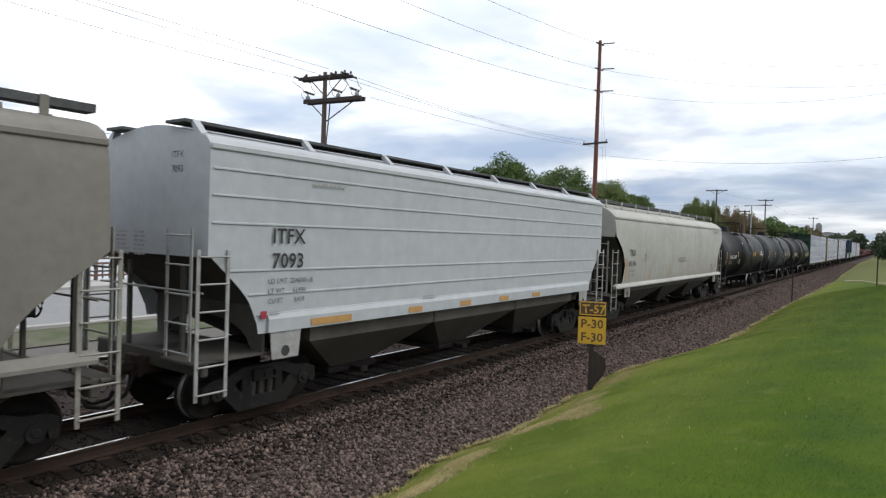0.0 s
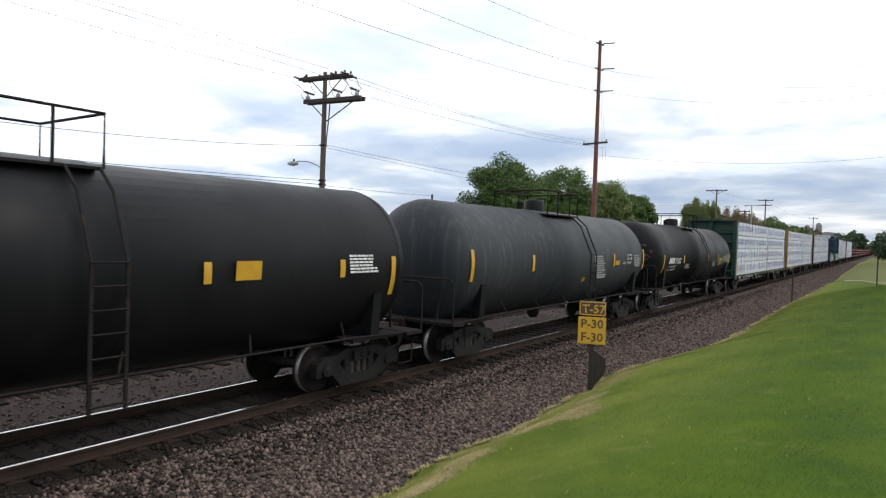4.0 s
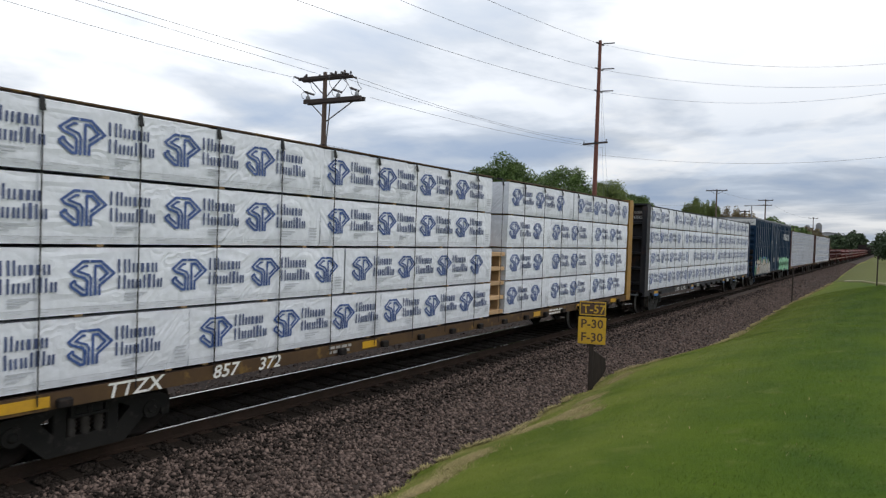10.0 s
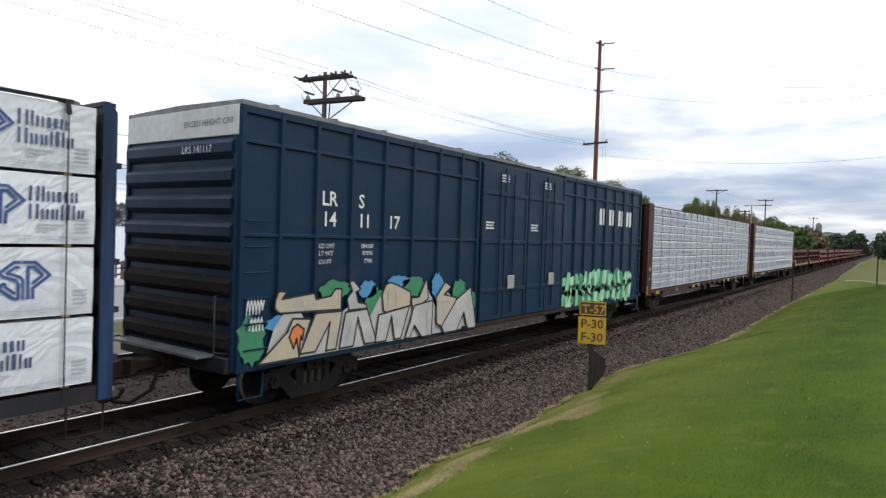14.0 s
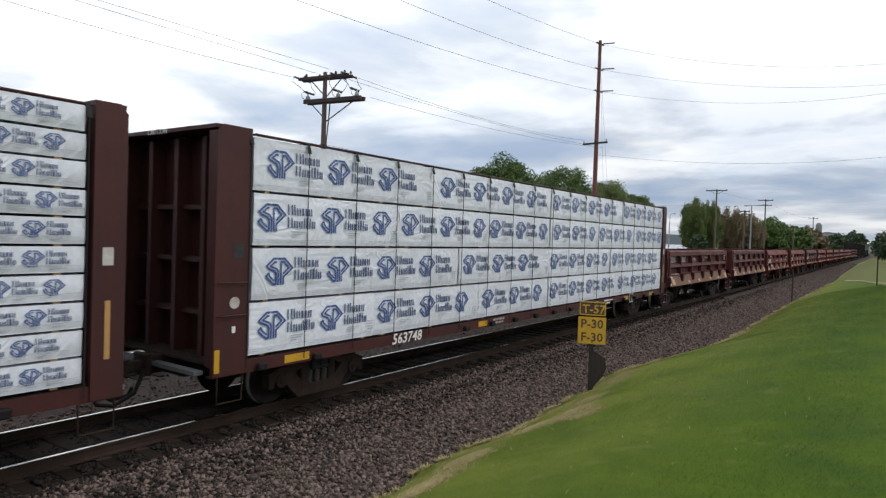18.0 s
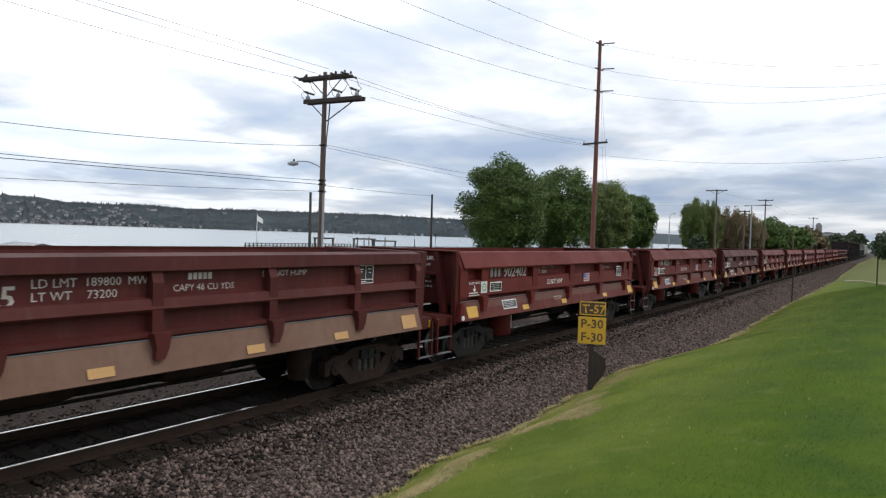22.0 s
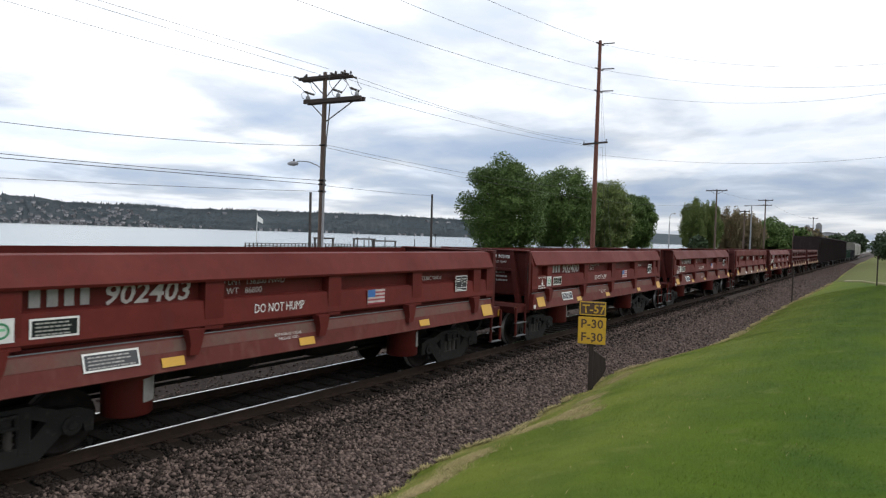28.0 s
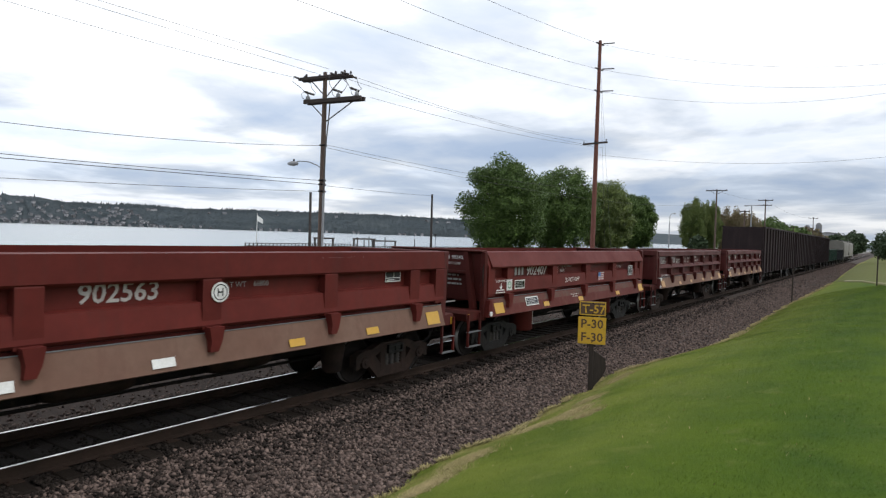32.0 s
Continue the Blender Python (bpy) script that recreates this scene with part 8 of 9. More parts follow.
    letter("grey_paint", 0.046, (167.69, 1.63), (168.26, 1.88), (168.45, 1.28), (168.54, 0.92), (168.2, 0.92), (168.01, 1.32), (167.72, 0.92), (167.23, 0.92), (167.12, 1.07))
    letter("tan_paint", 0.048, (162.15, 0.95), (162.75, 1.42), (162.85, 1.62), (163.25, 1.58), (163.1, 1.2), (163.0, 0.95))
    letter("orange_paint", 0.050, (162.78, 1.32), (162.84, 1.46), (162.95, 1.52), (163.10, 1.42), (163.07, 1.24), (163.03, 1.32), (163.0, 1.0), (162.94, 1.28), (162.88, 1.12))
    # pale highlights along the letter pieces
    for a, b, c, d in ((162.7, 1.78, 163.9, 1.74), (163.1, 1.9, 163.12, 1.76), (164.3, 1.72, 164.6, 1.71), (165.3, 1.98, 165.32, 1.66), (165.55, 1.98, 165.56, 1.64), (166.2, 1.55, 166.7, 1.6), (167.0, 1.65, 167.5, 1.6), (164.3, 1.5, 164.15, 1.05), (166.6, 1.5, 166.6, 1.0), (167.4, 1.3, 167.6, 1.0), (168.2, 1.6, 168.35, 1.1)):
        hi = Shape()
        band(hi, [(lx(a), b), (lx(c), d)], 0.022)
        paint(hi, "faded_white", 0.055)
    # green strokes on the second half
    rng = random.Random(8)
    for k in range(44):
        s = 173.65 + k * 0.132
        st = Shape()
        x0 = s + rng.uniform(-0.1, 0.1)
        band(st, [(lx(x0), rng.uniform(0.98, 1.2)), (lx(x0 + rng.uniform(-0.1, 0.25)), rng.uniform(1.35, 1.6)), (lx(x0 + rng.uniform(-0.1, 0.3)), rng.uniform(1.7, 2.0))], rng.uniform(0.16, 0.36))
        paint(st, ("mint_paint", "green_paint", "mint_paint", "pale_mint")[k % 4], 0.002 + 0.0009 * k)
    for k in range(9):
        s = 174.0 + k * 0.6
        st = Shape()
        band(st, [(lx(s), rng.uniform(1.2, 1.75)), (lx(s + 0.55), rng.uniform(1.2, 1.75))], 0.07)
        paint(st, "green_paint" if k % 2 else "black_mark", 0.045 + 0.001 * k)
    for k in range(5):
        x = lx(161.95) + k * 0.06
        tag = Shape()
        band(tag, [(x, 1.75), (x + 0.03, 2.0), (x + 0.06, 1.8), (x + 0.09, 1.95)], 0.02)
        paint(tag, "white_mark", 0.002 * k)
        tag = Shape()
        band(tag, [(x, 1.5), (x + 0.05, 1.7), (x + 0.08, 1.48)], 0.02)
        paint(tag, "white_mark", 0.002 * k)
    plate(-hl + 0.3, -hl + 0.42, 0.95, 1.05, f, "reflect_yellow", car)
    trucks(car, (-hl + 2.1, hl - 2.1))
    couplers(car, hl + 0.1)
    return moving(car, (s0 + s1) / 2)


boxcar(161.8, 180.63)


# air-dump cars -----------------------------------------------------------
def dump_car(front, number, old, label, side_words=True):
    """front: where the near side begins at the start of the clip."""
    hl = 5.95
    paint = "dump_old" if old else "dump_worn" if number == "902693" else "dump_red"
    apron = "dump_dust" if old else "dump_pink"
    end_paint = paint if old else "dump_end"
    banded = number == "902563"        # upright top band, wide posts, dusty apron
    if banded:
        paint = "dump_red"
    car = thing("side_dump_car", label, "dump car", "side-dump cars of the train")
    floor = 1.56
    part("floor", Shape().box(-hl, hl, -1.4, 1.4, floor - 0.12, floor), paint, car)
    part("rock_bed", Shape().box(-hl + 0.05, hl - 0.05, -1.35, 1.35, floor, floor + 0.05), "gravel", car)
    top = 2.68
    for sy in (-1, 1):
        f = lambda pts: [(sy * y, z) for y, z in pts]
        side = part("side_gate", Shape().prism(f([(1.30, floor), (1.36, floor), (1.36, top), (1.30, top)]), "x", -hl, hl), paint, car)
        if banded:
            part("top_rail", Shape().prism(f([(1.28, top + 0.03), (1.52, top + 0.02), (1.54, 2.34), (1.50, 2.30), (1.36, 2.30)]), "x", -hl, hl), paint, side)
            part("mid_rail", Shape().prism(f([(1.36, 2.00), (1.49, 1.98), (1.54, 1.64), (1.50, 1.60), (1.36, 1.58)]), "x", -hl, hl), paint, side)
            posts = (-5.8, -4.9, -2.45, 0.0, 2.45, 4.9, 5.8)
            hinges = posts[1:-1]
        elif old:
            part("top_rail", Shape().prism(f([(1.28, top + 0.02), (1.50, top - 0.02), (1.52, 2.46), (1.36, 2.44)]), "x", -hl, hl), paint, side)
            part("mid_rail", Shape().prism(f([(1.36, 2.10), (1.50, 2.08), (1.54, 1.94), (1.50, 1.90), (1.36, 1.88)]), "x", -hl, hl), paint, side)
            part("low_rail", Shape().prism(f([(1.36, 1.64), (1.52, 1.62), (1.52, 1.56), (1.36, 1.55)]), "x", -hl, hl), paint, side)
            posts = (-5.87, -4.0, -2.0, 0.0, 2.0, 4.0, 5.87)
            hinges = (-4.0, -2.0, 0.0, 2.0, 4.0)
        else:
            part("top_rail", Shape().prism(f([(1.28, top + 0.02), (1.40, top), (1.58, 2.32), (1.56, 2.28), (1.36, 2.28)]), "x", -hl + 0.1, hl - 0.1), paint, side)
            part("mid_rail", Shape().prism(f([(1.36, 2.02), (1.50, 2.0), (1.54, 1.64), (1.50, 1.60), (1.36, 1.58)]), "x", -hl, hl), paint, side)
            posts = (-5.8, -4.85, -2.12, 0.38, 2.82, 5.2, 5.8)
            hinges = (-5.0, -2.5, 0.0, 2.5, 5.0)
        for x in posts:
            hw = 0.08 if old and not banded else 0.16
            part("side_post", Shape().prism(f([(1.36, floor), (1.53, floor + 0.02), (1.53, 2.3), (1.40, top - 0.02), (1.36, top - 0.02)]), "x", x - hw, x + hw), paint, side)
        ap = part("apron", Shape().prism(f([(1.44, 1.52), (1.50, 1.52), (1.64, 1.08), (1.60, 1.06), (1.46, 1.06), (1.46, 1.12), (1.56, 1.14)]), "x", -hl + 0.05, hl - 0.05), apron, car)
        if sy < 0:
            part("apron_lip", Shape().box(-hl + 0.05, hl - 0.05, -1.512, -1.498, 1.518, 1.532), "galv", ap, "bright worn upper edge of the apron")
        if not old and sy < 0:
            part("dust_film", Shape().prism([(-1.503, 1.50), (-1.506, 1.50), (-1.566, 1.33), (-1.562, 1.33)], "x", -hl + 0.3, hl - 0.4), "dust", ap, "grey-brown dust lying on the apron")
        for x in hinges:
            part("hinge_arm", Shape().prism([(x - 0.12, 1.62), (x + 0.14, 1.62), (x + 0.10, 1.40), (x + 0.04, 1.26), (x - 0.10, 1.26), (x - 0.08, 1.42)], "y", sy * 1.50, sy * 1.66), paint, ap)
        part("end_bracket", Shape().prism([(-hl - 0.06, 1.5), (-hl + 0.02, 1.5), (-hl + 0.16, 1.08), (-hl - 0.12, 1.08)], "y", sy * 1.44, sy * 1.62), paint, ap)
        part("hinge_cap", Shape().lathe([(0.06, 0.0), (0.06, 0.02)], "y", (-hl + 0.0, sy * 1.625 - (0.02 if sy < 0 else 0), 1.16), 10), "white_mark", ap)
    # ends
    for k in (-1, 1):
        e = k * hl
        if old:
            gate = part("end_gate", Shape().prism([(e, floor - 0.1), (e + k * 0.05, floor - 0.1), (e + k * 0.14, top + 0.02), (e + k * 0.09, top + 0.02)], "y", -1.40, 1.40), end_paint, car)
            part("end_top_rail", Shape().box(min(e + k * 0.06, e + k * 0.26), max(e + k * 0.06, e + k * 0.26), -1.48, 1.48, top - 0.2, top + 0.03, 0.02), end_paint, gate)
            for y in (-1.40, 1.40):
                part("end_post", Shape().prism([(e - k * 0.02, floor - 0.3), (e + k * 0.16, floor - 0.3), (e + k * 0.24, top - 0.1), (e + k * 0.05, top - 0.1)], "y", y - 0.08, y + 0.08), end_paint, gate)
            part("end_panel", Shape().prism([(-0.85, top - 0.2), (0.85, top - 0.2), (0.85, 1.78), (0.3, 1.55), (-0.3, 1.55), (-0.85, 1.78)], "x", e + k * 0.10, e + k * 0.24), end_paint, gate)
            lines(3, 0.3, 0.05, 0.12, "grey_mark", gate, (e + k * 0.25, 0.15, 2.15), turn=(90, 0, -90), seed=81)
        else:
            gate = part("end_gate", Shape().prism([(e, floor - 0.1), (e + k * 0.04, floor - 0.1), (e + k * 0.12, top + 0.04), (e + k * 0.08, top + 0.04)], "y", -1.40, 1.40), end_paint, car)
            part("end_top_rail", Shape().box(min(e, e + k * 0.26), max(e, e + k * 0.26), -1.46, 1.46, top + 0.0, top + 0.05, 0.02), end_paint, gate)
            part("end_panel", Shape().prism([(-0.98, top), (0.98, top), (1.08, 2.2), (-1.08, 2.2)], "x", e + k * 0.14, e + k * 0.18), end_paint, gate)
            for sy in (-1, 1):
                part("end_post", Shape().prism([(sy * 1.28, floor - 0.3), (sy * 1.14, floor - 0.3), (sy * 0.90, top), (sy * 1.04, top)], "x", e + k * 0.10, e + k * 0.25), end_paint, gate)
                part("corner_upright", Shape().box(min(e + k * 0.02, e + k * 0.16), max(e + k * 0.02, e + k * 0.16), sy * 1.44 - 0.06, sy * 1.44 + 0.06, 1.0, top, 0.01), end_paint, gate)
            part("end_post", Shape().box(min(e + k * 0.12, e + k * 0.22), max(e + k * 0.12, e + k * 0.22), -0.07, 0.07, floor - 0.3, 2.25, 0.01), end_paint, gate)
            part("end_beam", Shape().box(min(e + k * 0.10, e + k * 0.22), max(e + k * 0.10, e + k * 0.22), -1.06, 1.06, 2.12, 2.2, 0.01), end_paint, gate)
            if k < 0:
                lettering("B-END" if number == "902417" else "A-END", 0.09, "white_mark", gate, (e - 0.185, 0.45, 2.34), turn=(90, 0, -90))
                lettering("DO NOT HUMP", 0.07, "faded_white", gate, (e - 0.185, -0.25, 2.34), turn=(90, 0, -90), squeeze=0.8)
                lines(3, 0.45, 0.045, 0.11, "grey_mark", gate, (e - 0.10, -0.35, 2.05), turn=(90, 0, -90), seed=82)
        deck = 0.80 if k < 0 else 0.52      # the brake end has the longer deck
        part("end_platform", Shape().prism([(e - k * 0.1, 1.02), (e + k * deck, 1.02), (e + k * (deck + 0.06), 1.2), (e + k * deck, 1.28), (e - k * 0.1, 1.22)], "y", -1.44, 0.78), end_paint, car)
        grab(car, [(e + k * 0.10, -1.46, top - 0.15), (e + k * 0.20, -1.48, top - 0.4), (e + k * 0.20, -1.48, 1.9), (e + k * 0.10, -1.46, 1.75)], "steel_rust", 0.014)
        u0, u1 = (0.28, 0.80) if k < 0 else (0.02, 0.48)
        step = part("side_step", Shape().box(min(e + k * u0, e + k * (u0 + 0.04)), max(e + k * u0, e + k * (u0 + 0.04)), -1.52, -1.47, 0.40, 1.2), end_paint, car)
        part("stringer", Shape().box(min(e + k * u1, e + k * (u1 + 0.04)), max(e + k * u1, e + k * (u1 + 0.04)), -1.52, -1.47, 0.40, 1.2), paint, step)
        for z in (0.41, 0.76):
            part("tread", Shape().box(min(e + k * u0, e + k * (u1 + 0.04)), max(e + k * u0, e + k * (u1 + 0.04)), -1.54, -1.44, z, z + 0.018), "galv", step)
        part("corner_reflector", Shape().box(min(e + k * (deck - 0.08), e + k * (deck - 0.02)), max(e + k * (deck - 0.08), e + k * (deck - 0.02)), -1.452, -1.444, 1.04, 1.2), "reflect_yellow", car)
    # underframe, dump cylinders, air tanks
    part("centre_sill", Shape().box(-hl - 0.5, hl + 0.5, -0.35, 0.35, 0.62, 1.22, 0.03), "steel_black", car)
    for x in (-3.1, 3.1):
        for y in (-0.95, 0.95):
            if old:
                part("dump_cylinder", Shape().lathe([(0.10, 0.36), (0.18, 0.40), (0.28, 1.15), (0.30, 1.3)], "z", (x, y, 0), 16), "steel_rust", car)
            else:
                part("dump_cylinder", Shape().lathe([(0.30, 0.42), (0.34, 0.45), (0.34, 1.2)], "z", (x, y, 0), 20), paint, car)
                if y < 0:
                    part("label_plate", Shape().grid([[(x + 0.347 * math.cos(a), y + 0.347 * math.sin(a), z) for z in (0.62, 0.95)] for a in np.linspace(-1.45, -0.65, 7)]), "grey_mark", car, "worn grey label wrapped round the cylinder")
    for x in (-1.3, 1.2):
        part("air_tank", Shape().lathe([(0.05, -0.65), (0.17, -0.6), (0.20, -0.45), (0.20, 0.45), (0.17, 0.6), (0.05, 0.65)], "x", (x, -0.6, 0.86), 14), "steel_rust" if old else "steel_black", car)
    part("brake_rod", Shape().tube([(-3.8, -0.5, 0.62), (3.8, -0.45, 0.58)], 0.03, 6), "steel_black", car)
    # marks
    for x in ((-5.42, -2.8, -0.8, 1.6, 3.5, 5.5) if old else (-5.48, -2.82, -0.34, 3.0, 5.6)):
        w2 = 0.45 if abs(x) > 5 else 0.34
        z = 1.16
        ob = plate(-w2 / 2, w2 / 2, 0, 0.27 if abs(x) > 5 else 0.13, 0.0, "white_mark" if banded and x in (-2.8, -0.8) else "reflect_orange" if old and not banded else "reflect_yellow", car)
        ob.matrix_basis = pose(x, -1.635 if abs(x) <= 5 else -1.63, z - 0.02, -17.6)
    f = -1.372
    if old:
        first = number == "902715"
        blocks((0.66, 0.7, 0.62, 0.6), 0.27, "grey_mark", car, (-hl + (2.15 if first else 2.35), f, 2.14))
        lettering(number, 0.27, "faded_white", car, (-hl + (3.15 if first else 4.09), f, 2.06), lean=0.1)
        if number != "902563":
            lines(5, 1.2, 0.04, 0.065, "grey_mark", car, (-hl + 0.5, f, 2.38), seed=71)
        if first:
            lettering("LD LMT  189800  MWD", 0.115, "faded_white", car, (-hl + 4.42, f, 2.28))
            lettering("LT WT    73200", 0.115, "faded_white", car, (-hl + 4.42, f, 2.12))
            blocks((0.6, 0.6, 0.6, 0.6, 0.6), 0.10, "faded_white", car, (-hl + 6.5, f, 2.31))
            lettering("CAPY 46 CU YDS", 0.10, "faded_white", car, (-hl + 6.26, f, 2.15))
            lettering("DO NOT HUMP", 0.10, "faded_white", car, (-hl + 7.83, f, 2.31))
        else:
            lettering("LD LMT  133200  MWD", 0.09, "grey_mark", car, (-hl + 6.3, f, 2.30))
            lettering("LT WT    66800", 0.09, "grey_mark", car, (-hl + 6.3, f, 2.16))
        lettering("2 INCH HP COMP SHOES", 0.07, "white_mark", car, (-hl + 0.35, -1.526, 1.58))
        if not first:
            lead = number == "902529"
            if lead:
                lettering("CAPY 50 CU YDS", 0.09, "faded_white", car, (-hl + 7.07, f, 2.26))
            else:
                lettering("CAPY 50 CU. YDS", 0.12, "faded_white", car, (-hl + 8.1, -1.525, 2.50))
            xe = 5.2 if lead else 0.12
            ze = 2.28 if lead else 2.12
            em = part("round_emblem", Shape().lathe([(0.15, 0), (0.15, 0.006)], "y", (xe, -1.552, ze), 24), "white_mark" if banded else "faded_white", car)
            ring_mark(0.105, 0.122, xe, -1.5545, ze, "black_mark", em, "emblem_ring")
            for a, b, c, d in ((-0.05, -0.03, -0.06, 0.06), (0.03, 0.05, -0.06, 0.06), (-0.03, 0.03, -0.012, 0.012)):
                part("emblem_bar", Shape().box(xe + a, xe + b, -1.556, -1.553, ze + c, ze + d), "black_mark", em)
        part("white_panel", Shape().box(-hl + 0.55, -hl + 1.5, f - 0.008, f, 1.66, 1.92) if number == "902563" else Shape().box(-hl + 0.1, -hl + 0.45, -1.545, -1.535, 1.36, 1.52), "white_mark", car)
    else:
        blocks((0.5, 0.5, 0.45, 0.45), 0.25, "grey_mark", car, (-hl + 1.39, f - 0.01, 2.05), gap=0.3)
        lettering(number, 0.29, "faded_white", car, (-hl + 2.25, f - 0.01, 2.03), lean=0.2, squeeze=1.06)
        lettering("LT WT   86800", 0.10, "faded_white", car, (-hl + 3.95, f - 0.01, 2.06))
        lettering("LD LMT  136200 MWD", 0.10, "grey_mark", car, (-hl + 3.95, f - 0.01, 2.20))
        lettering("DO NOT HUMP", 0.15, "white_mark", car, (-hl + 4.55, -1.536, 1.75), squeeze=0.72)
        lines(2, 0.5, 0.03, 0.06, "white_mark", car, (-hl + 0.36, -1.545, 1.70), seed=73)
        for x, w2, h2 in ((-hl + 1.34, 0.56, 0.24), (-hl + 1.93, 0.73, 0.24)):
            zz = 1.70 if x < -4.3 else 1.22
            b = part("notice_plate", Shape().box(0, w2, -0.006, 0, 0, h2), "white_mark", car)
            part("notice_face", Shape().box(0.025, w2 - 0.025, -0.009, -0.004, 0.025, h2 - 0.025), "glass_dark", b)
            lines(4, w2 - 0.12, 0.02, 0.045, "grey_mark", b, (0.06, -0.011, h2 - 0.07), seed=75)
            b.matrix_basis = pose(x, -1.532 if zz > 1.5 else -1.61, zz, 0 if zz > 1.5 else -17.6)
        part("green_seal", Shape().box(-hl + 0.90, -hl + 1.18, -1.545, -1.537, 1.69, 1.97), "roof_white", car)
        ring_mark(0.068, 0.095, -hl + 1.04, -1.549, 1.83, "green_paint", car, "seal_ring")
        part("seal_bar", Shape().box(-hl + 0.99, -hl + 1.09, -1.550, -1.547, 1.83, 1.86), "mint_paint", car)
        lettering("DUMP HANDLE", 0.06, "white_mark", car, (-hl + 0.34, -1.545, 1.92))
        arrow = Shape()
        band(arrow, [(0.0, 0.14), (0.0, 0.02)], 0.035)
        band(arrow, [(-0.05, 0.06), (0.0, 0.0), (0.05, 0.06)], 0.03)
        part("arrow_mark", arrow, "white_mark", car, at=(-hl + 0.6, -1.545, 1.74)).rotation_euler.x = math.pi / 2
        lettering("2 INCH HP COMP SHOES", 0.06, "white_mark", car, (-hl + 0.2, -1.50, 1.47), turn=(72, 0, 0))
        lettering("EMPTY LOAD 7/16 ADJ BLOCK", 0.07, "grey_mark", car, (-hl + 1.7, -1.515, 1.45), turn=(72, 0, 0))
        lettering("RETAINING VALVE", 0.05, "faded_white", car, (-1.0, -1.572, 1.34), turn=(72, 0, 0))
        lettering("RELEASE ROD", 0.05, "faded_white", car, (-0.93, -1.592, 1.275), turn=(72, 0, 0))
        lettering("50 CUBIC YARDS", 0.085, "faded_white", car, (3.02, f - 0.01, 2.08))
        # a small striped flag
        fl = part("flag_decal", Shape().box(1.25, 1.75, -1.546, -1.538, 1.70, 1.98), "faded_white", car, "small faded red, white and blue flag decal")
        for k in range(4):
            part("stripe", Shape().box(1.25, 1.75, -1.549, -1.546, 1.70 + k * 0.07, 1.73 + k * 0.07), "red_mark", fl)
        part("canton", Shape().box(1.25, 1.46, -1.552, -1.549, 1.84, 1.98), "bluestripe", fl)
    # inspection stencil
    x = hl - (1.85 if old else 1.70)
    z = 2.10 if old else 1.80
    pl = part("stencil_plate", Shape().box(x, x + 0.46, -1.545 if not old else f - 0.02, -1.537 if not old else f - 0.012, z, z + 0.34), "black_mark", car)
    fr = Shape()
    band(fr, [(0, 0), (0.46, 0), (0.46, 0.34), (0, 0.34)], 0.016, True)
    band(fr, [(0.25, 0.07), (0.25, 0.34)], 0.013)
    band(fr, [(0, 0.07), (0.46, 0.07)], 0.013)
    for u, v, q in ((0.05, 0.27, 0.13), (0.05, 0.22, 0.10), (0.32, 0.27, 0.08), (0.34, 0.2, 0.05), (0.05, 0.03, 0.22)):
        band(fr, [(u, v), (u + q, v)], 0.018)
    part("stencil_frame", fr, "white_mark", pl, at=(x, -1.549 if not old else f - 0.024, z)).rotation_euler.x = math.pi / 2
    blocks((0.6, 0.6, 0.6, 0.6), 0.10, "white_mark", car, (-hl - (0.265 if old else 0.185), -0.15, top - (0.13 if old else 0.2)), turn=(90, 0, -90))
    lettering(number, 0.10, "white_mark", car, (-hl - (0.265 if old else 0.185), -0.52, top - (0.13 if old else 0.2)), turn=(90, 0, -90))
    trucks(car, (-hl + 1.15, hl - 1.15), rusty=old)
    couplers(car, hl + 0.25)
    return moving(car, front + 6.12)


SLACK = {2: -0.57, 3: -0.22, 4: -0.3, 5: -0.4, 6: -0.30, 7: -0.25, 8: -0.12, 10: -0.15}      # play in the couplers
NEW_LABEL = "oxide red side-dump car with sloping top rail"
OLD_LABEL = "faded maroon side-dump car with dusty lower apron"
for k, (number, old) in enumerate((("902529", True), ("902715", True), ("902402", False), ("902417", False), ("902693", False), ("902411", False), ("902403", False), ("902400", False), ("902410", False),
                                   ("902563", True), ("902407", False), ("902715", True), ("902529", True))):
    dump_car(229.36 + 14.0 * k + SLACK.get(k, 0.0), number, old, OLD_LABEL if old else NEW_LABEL)


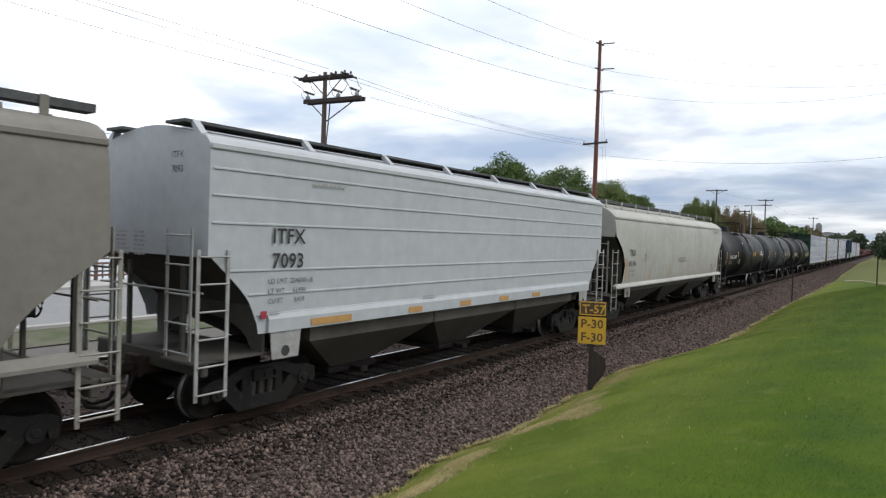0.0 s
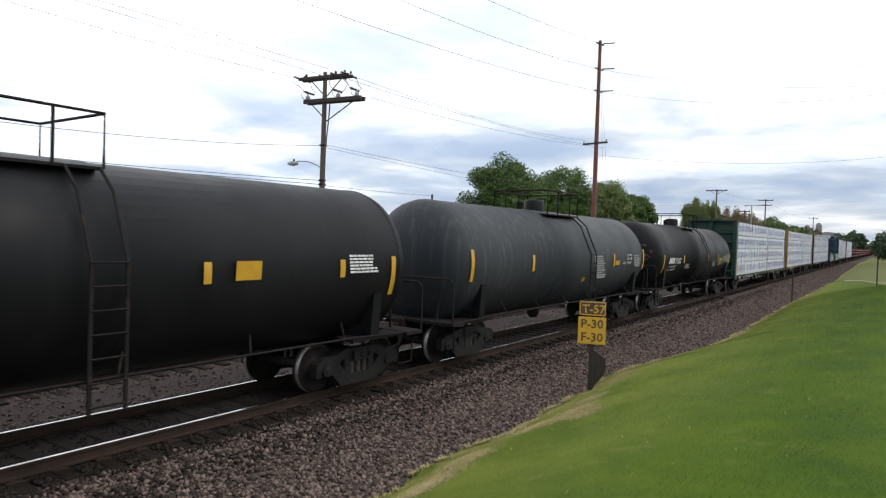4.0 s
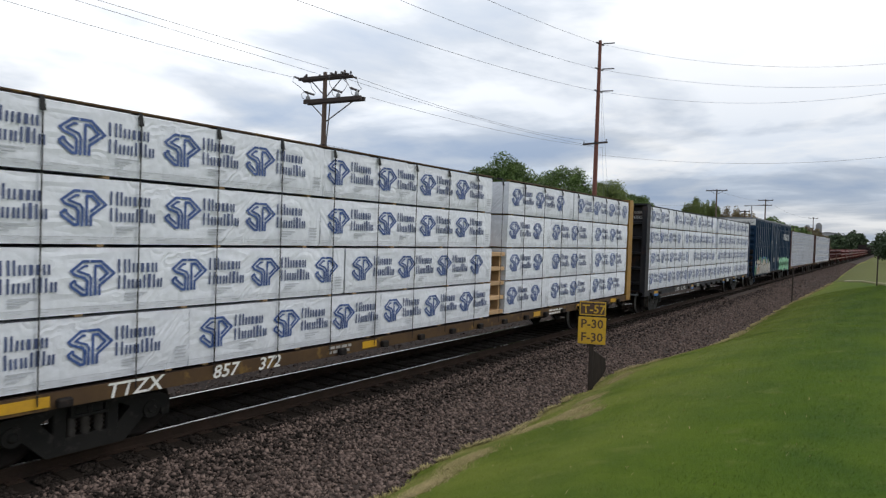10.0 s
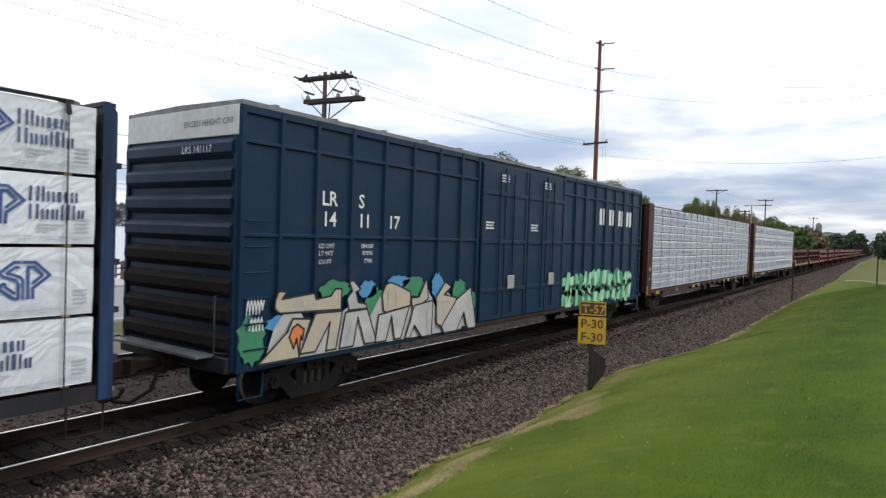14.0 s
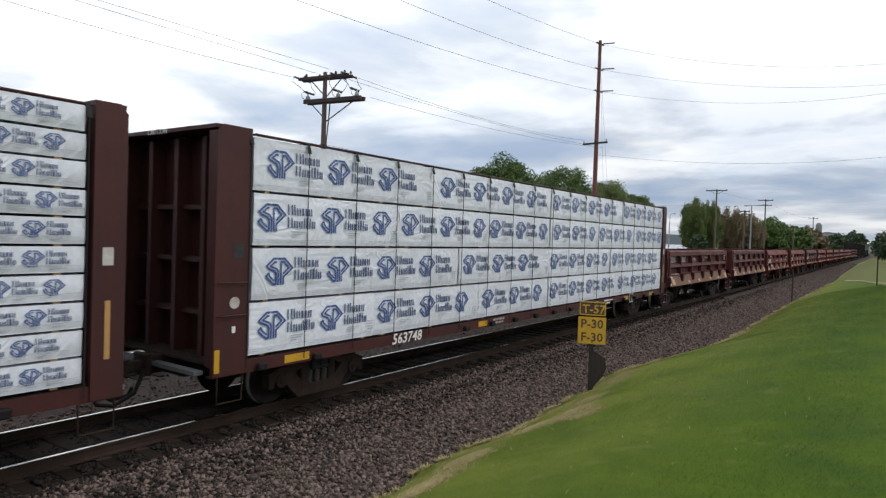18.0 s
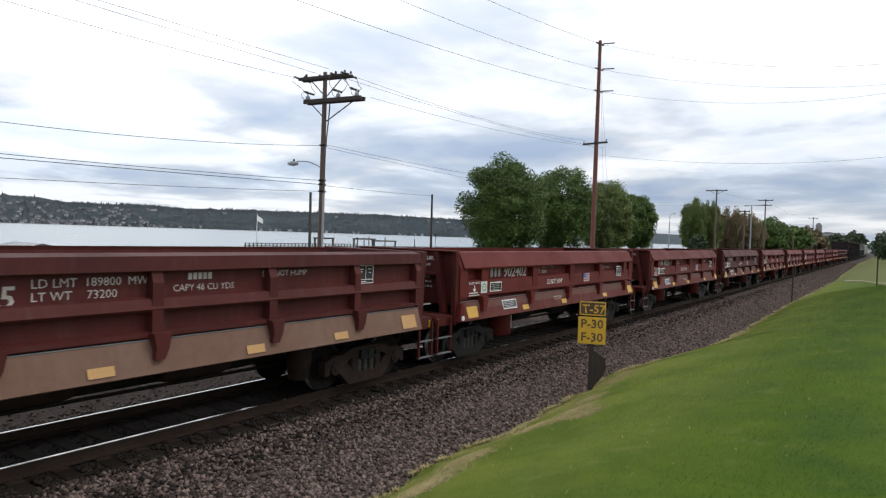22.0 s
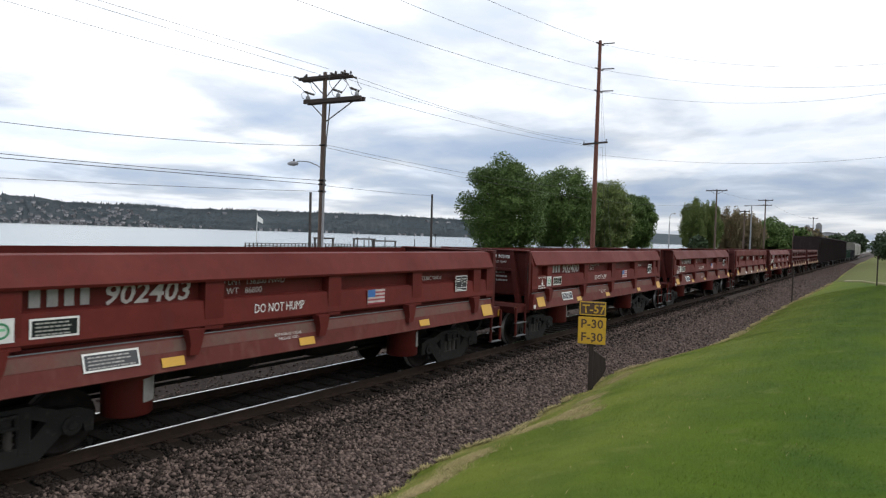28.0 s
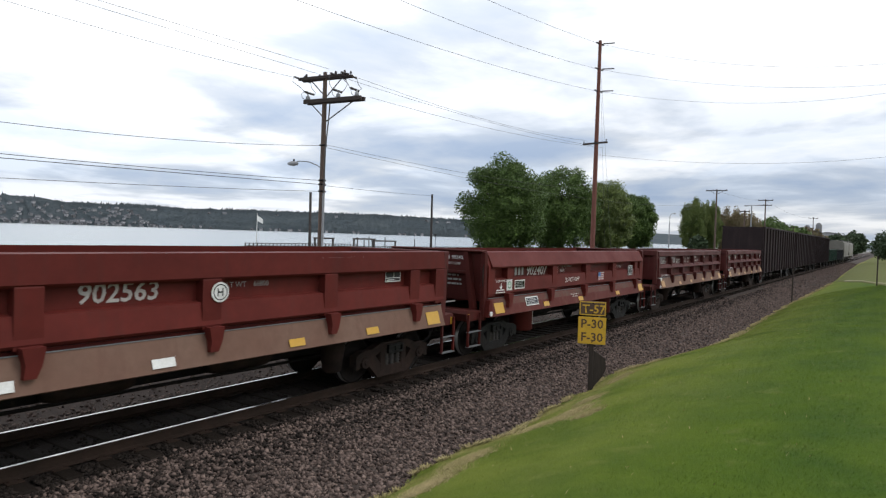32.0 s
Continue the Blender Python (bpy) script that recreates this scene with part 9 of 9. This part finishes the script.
# tall gondolas and the cars behind them ---------------------------------
def gondola(s0, s1, top, paint, label, ribs=12, pale=False):
    hl = (s1 - s0) / 2
    car = thing("gondola_car", label, "gondola car", "cars of the freight train")
    for sy in (-1, 1):
        w = part("side_wall", Shape().box(-hl, hl, min(sy * 1.42, sy * 1.46), max(sy * 1.42, sy * 1.46), 1.0, top), paint, car)
        for k in range(ribs):
            x = -hl + 0.2 + (2 * hl - 0.4) * k / (ribs - 1)
            part("side_post", Shape().box(x - 0.07, x + 0.07, min(sy * 1.46, sy * 1.56), max(sy * 1.46, sy * 1.56), 0.95, top, 0.01), paint, w)
        part("top_rail", Shape().box(-hl, hl, min(sy * 1.40, sy * 1.56), max(sy * 1.40, sy * 1.56), top - 0.1, top + 0.04, 0.01), paint, w)
    for k in (-1, 1):
        part("end_wall", Shape().box(min(k * hl, k * (hl - 0.06)), max(k * hl, k * (hl - 0.06)), -1.42, 1.42, 1.0, top, 0.01), paint, car)
    part("floor", Shape().box(-hl, hl, -1.42, 1.42, 0.9, 1.05), paint, car)
    part("centre_sill", Shape().box(-hl, hl, -0.35, 0.35, 0.6, 0.95), "steel_black", car)
    trucks(car, (-hl + 1.9, hl - 1.9), spin=False)
    couplers(car, hl)
    return moving(car, (s0 + s1) / 2)


gondola(410.6, 430.0, 4.5, "gondola", "tall black high-sided gondola car", 14)
gondola(431.0, 451.6, 4.5, "gondola", "tall black high-sided gondola car", 14)
gondola(452.6, 472.0, 4.5, "gondola", "tall black high-sided gondola car", 14)
gondola(473.2, 489.0, 2.75, "green", "low dark gondola car")
gondola(490.2, 506.0, 2.75, "black_car", "low dark gondola car")
hopper(507.5, 524.0, "hopper_tan", "ladder_beige", "beige-grey covered hopper car with rounded sides", bulge=0.09)
hopper(525.5, 542.0, "hopper_tan", "ladder_beige", "beige-grey covered hopper car with rounded sides", bulge=0.09)



# ---- what moves ----
def motions():
    for ob, s in MOVING:
        y, z, turn = ob.location.y, ob.location.z, math.degrees(ob.rotation_euler.z)
        walk(ob, [(t, pose(s - SPEED * t, y, z, 0, 0, turn)) for t in (0.0, 8.0, 16.0, 24.0, 32.0)])
    turn = math.degrees(SPEED / WHEEL_R)
    steps = 32 * FPS
    for w in SPINNING:
        x, y, z = w.location
        walk(w, [(k / FPS, pose(x, y, z, 0, -turn * k / FPS, 0)) for k in range(steps + 1)])
    for ob, x, speed in PASSING:
        y, z, turn = ob.location.y, ob.location.z, math.degrees(ob.rotation_euler.z)
        walk(ob, [(t, pose(x + speed * t, y, z, 0, 0, turn)) for t in (0.0, 8.0, 16.0, 24.0, 32.0)])


motions()
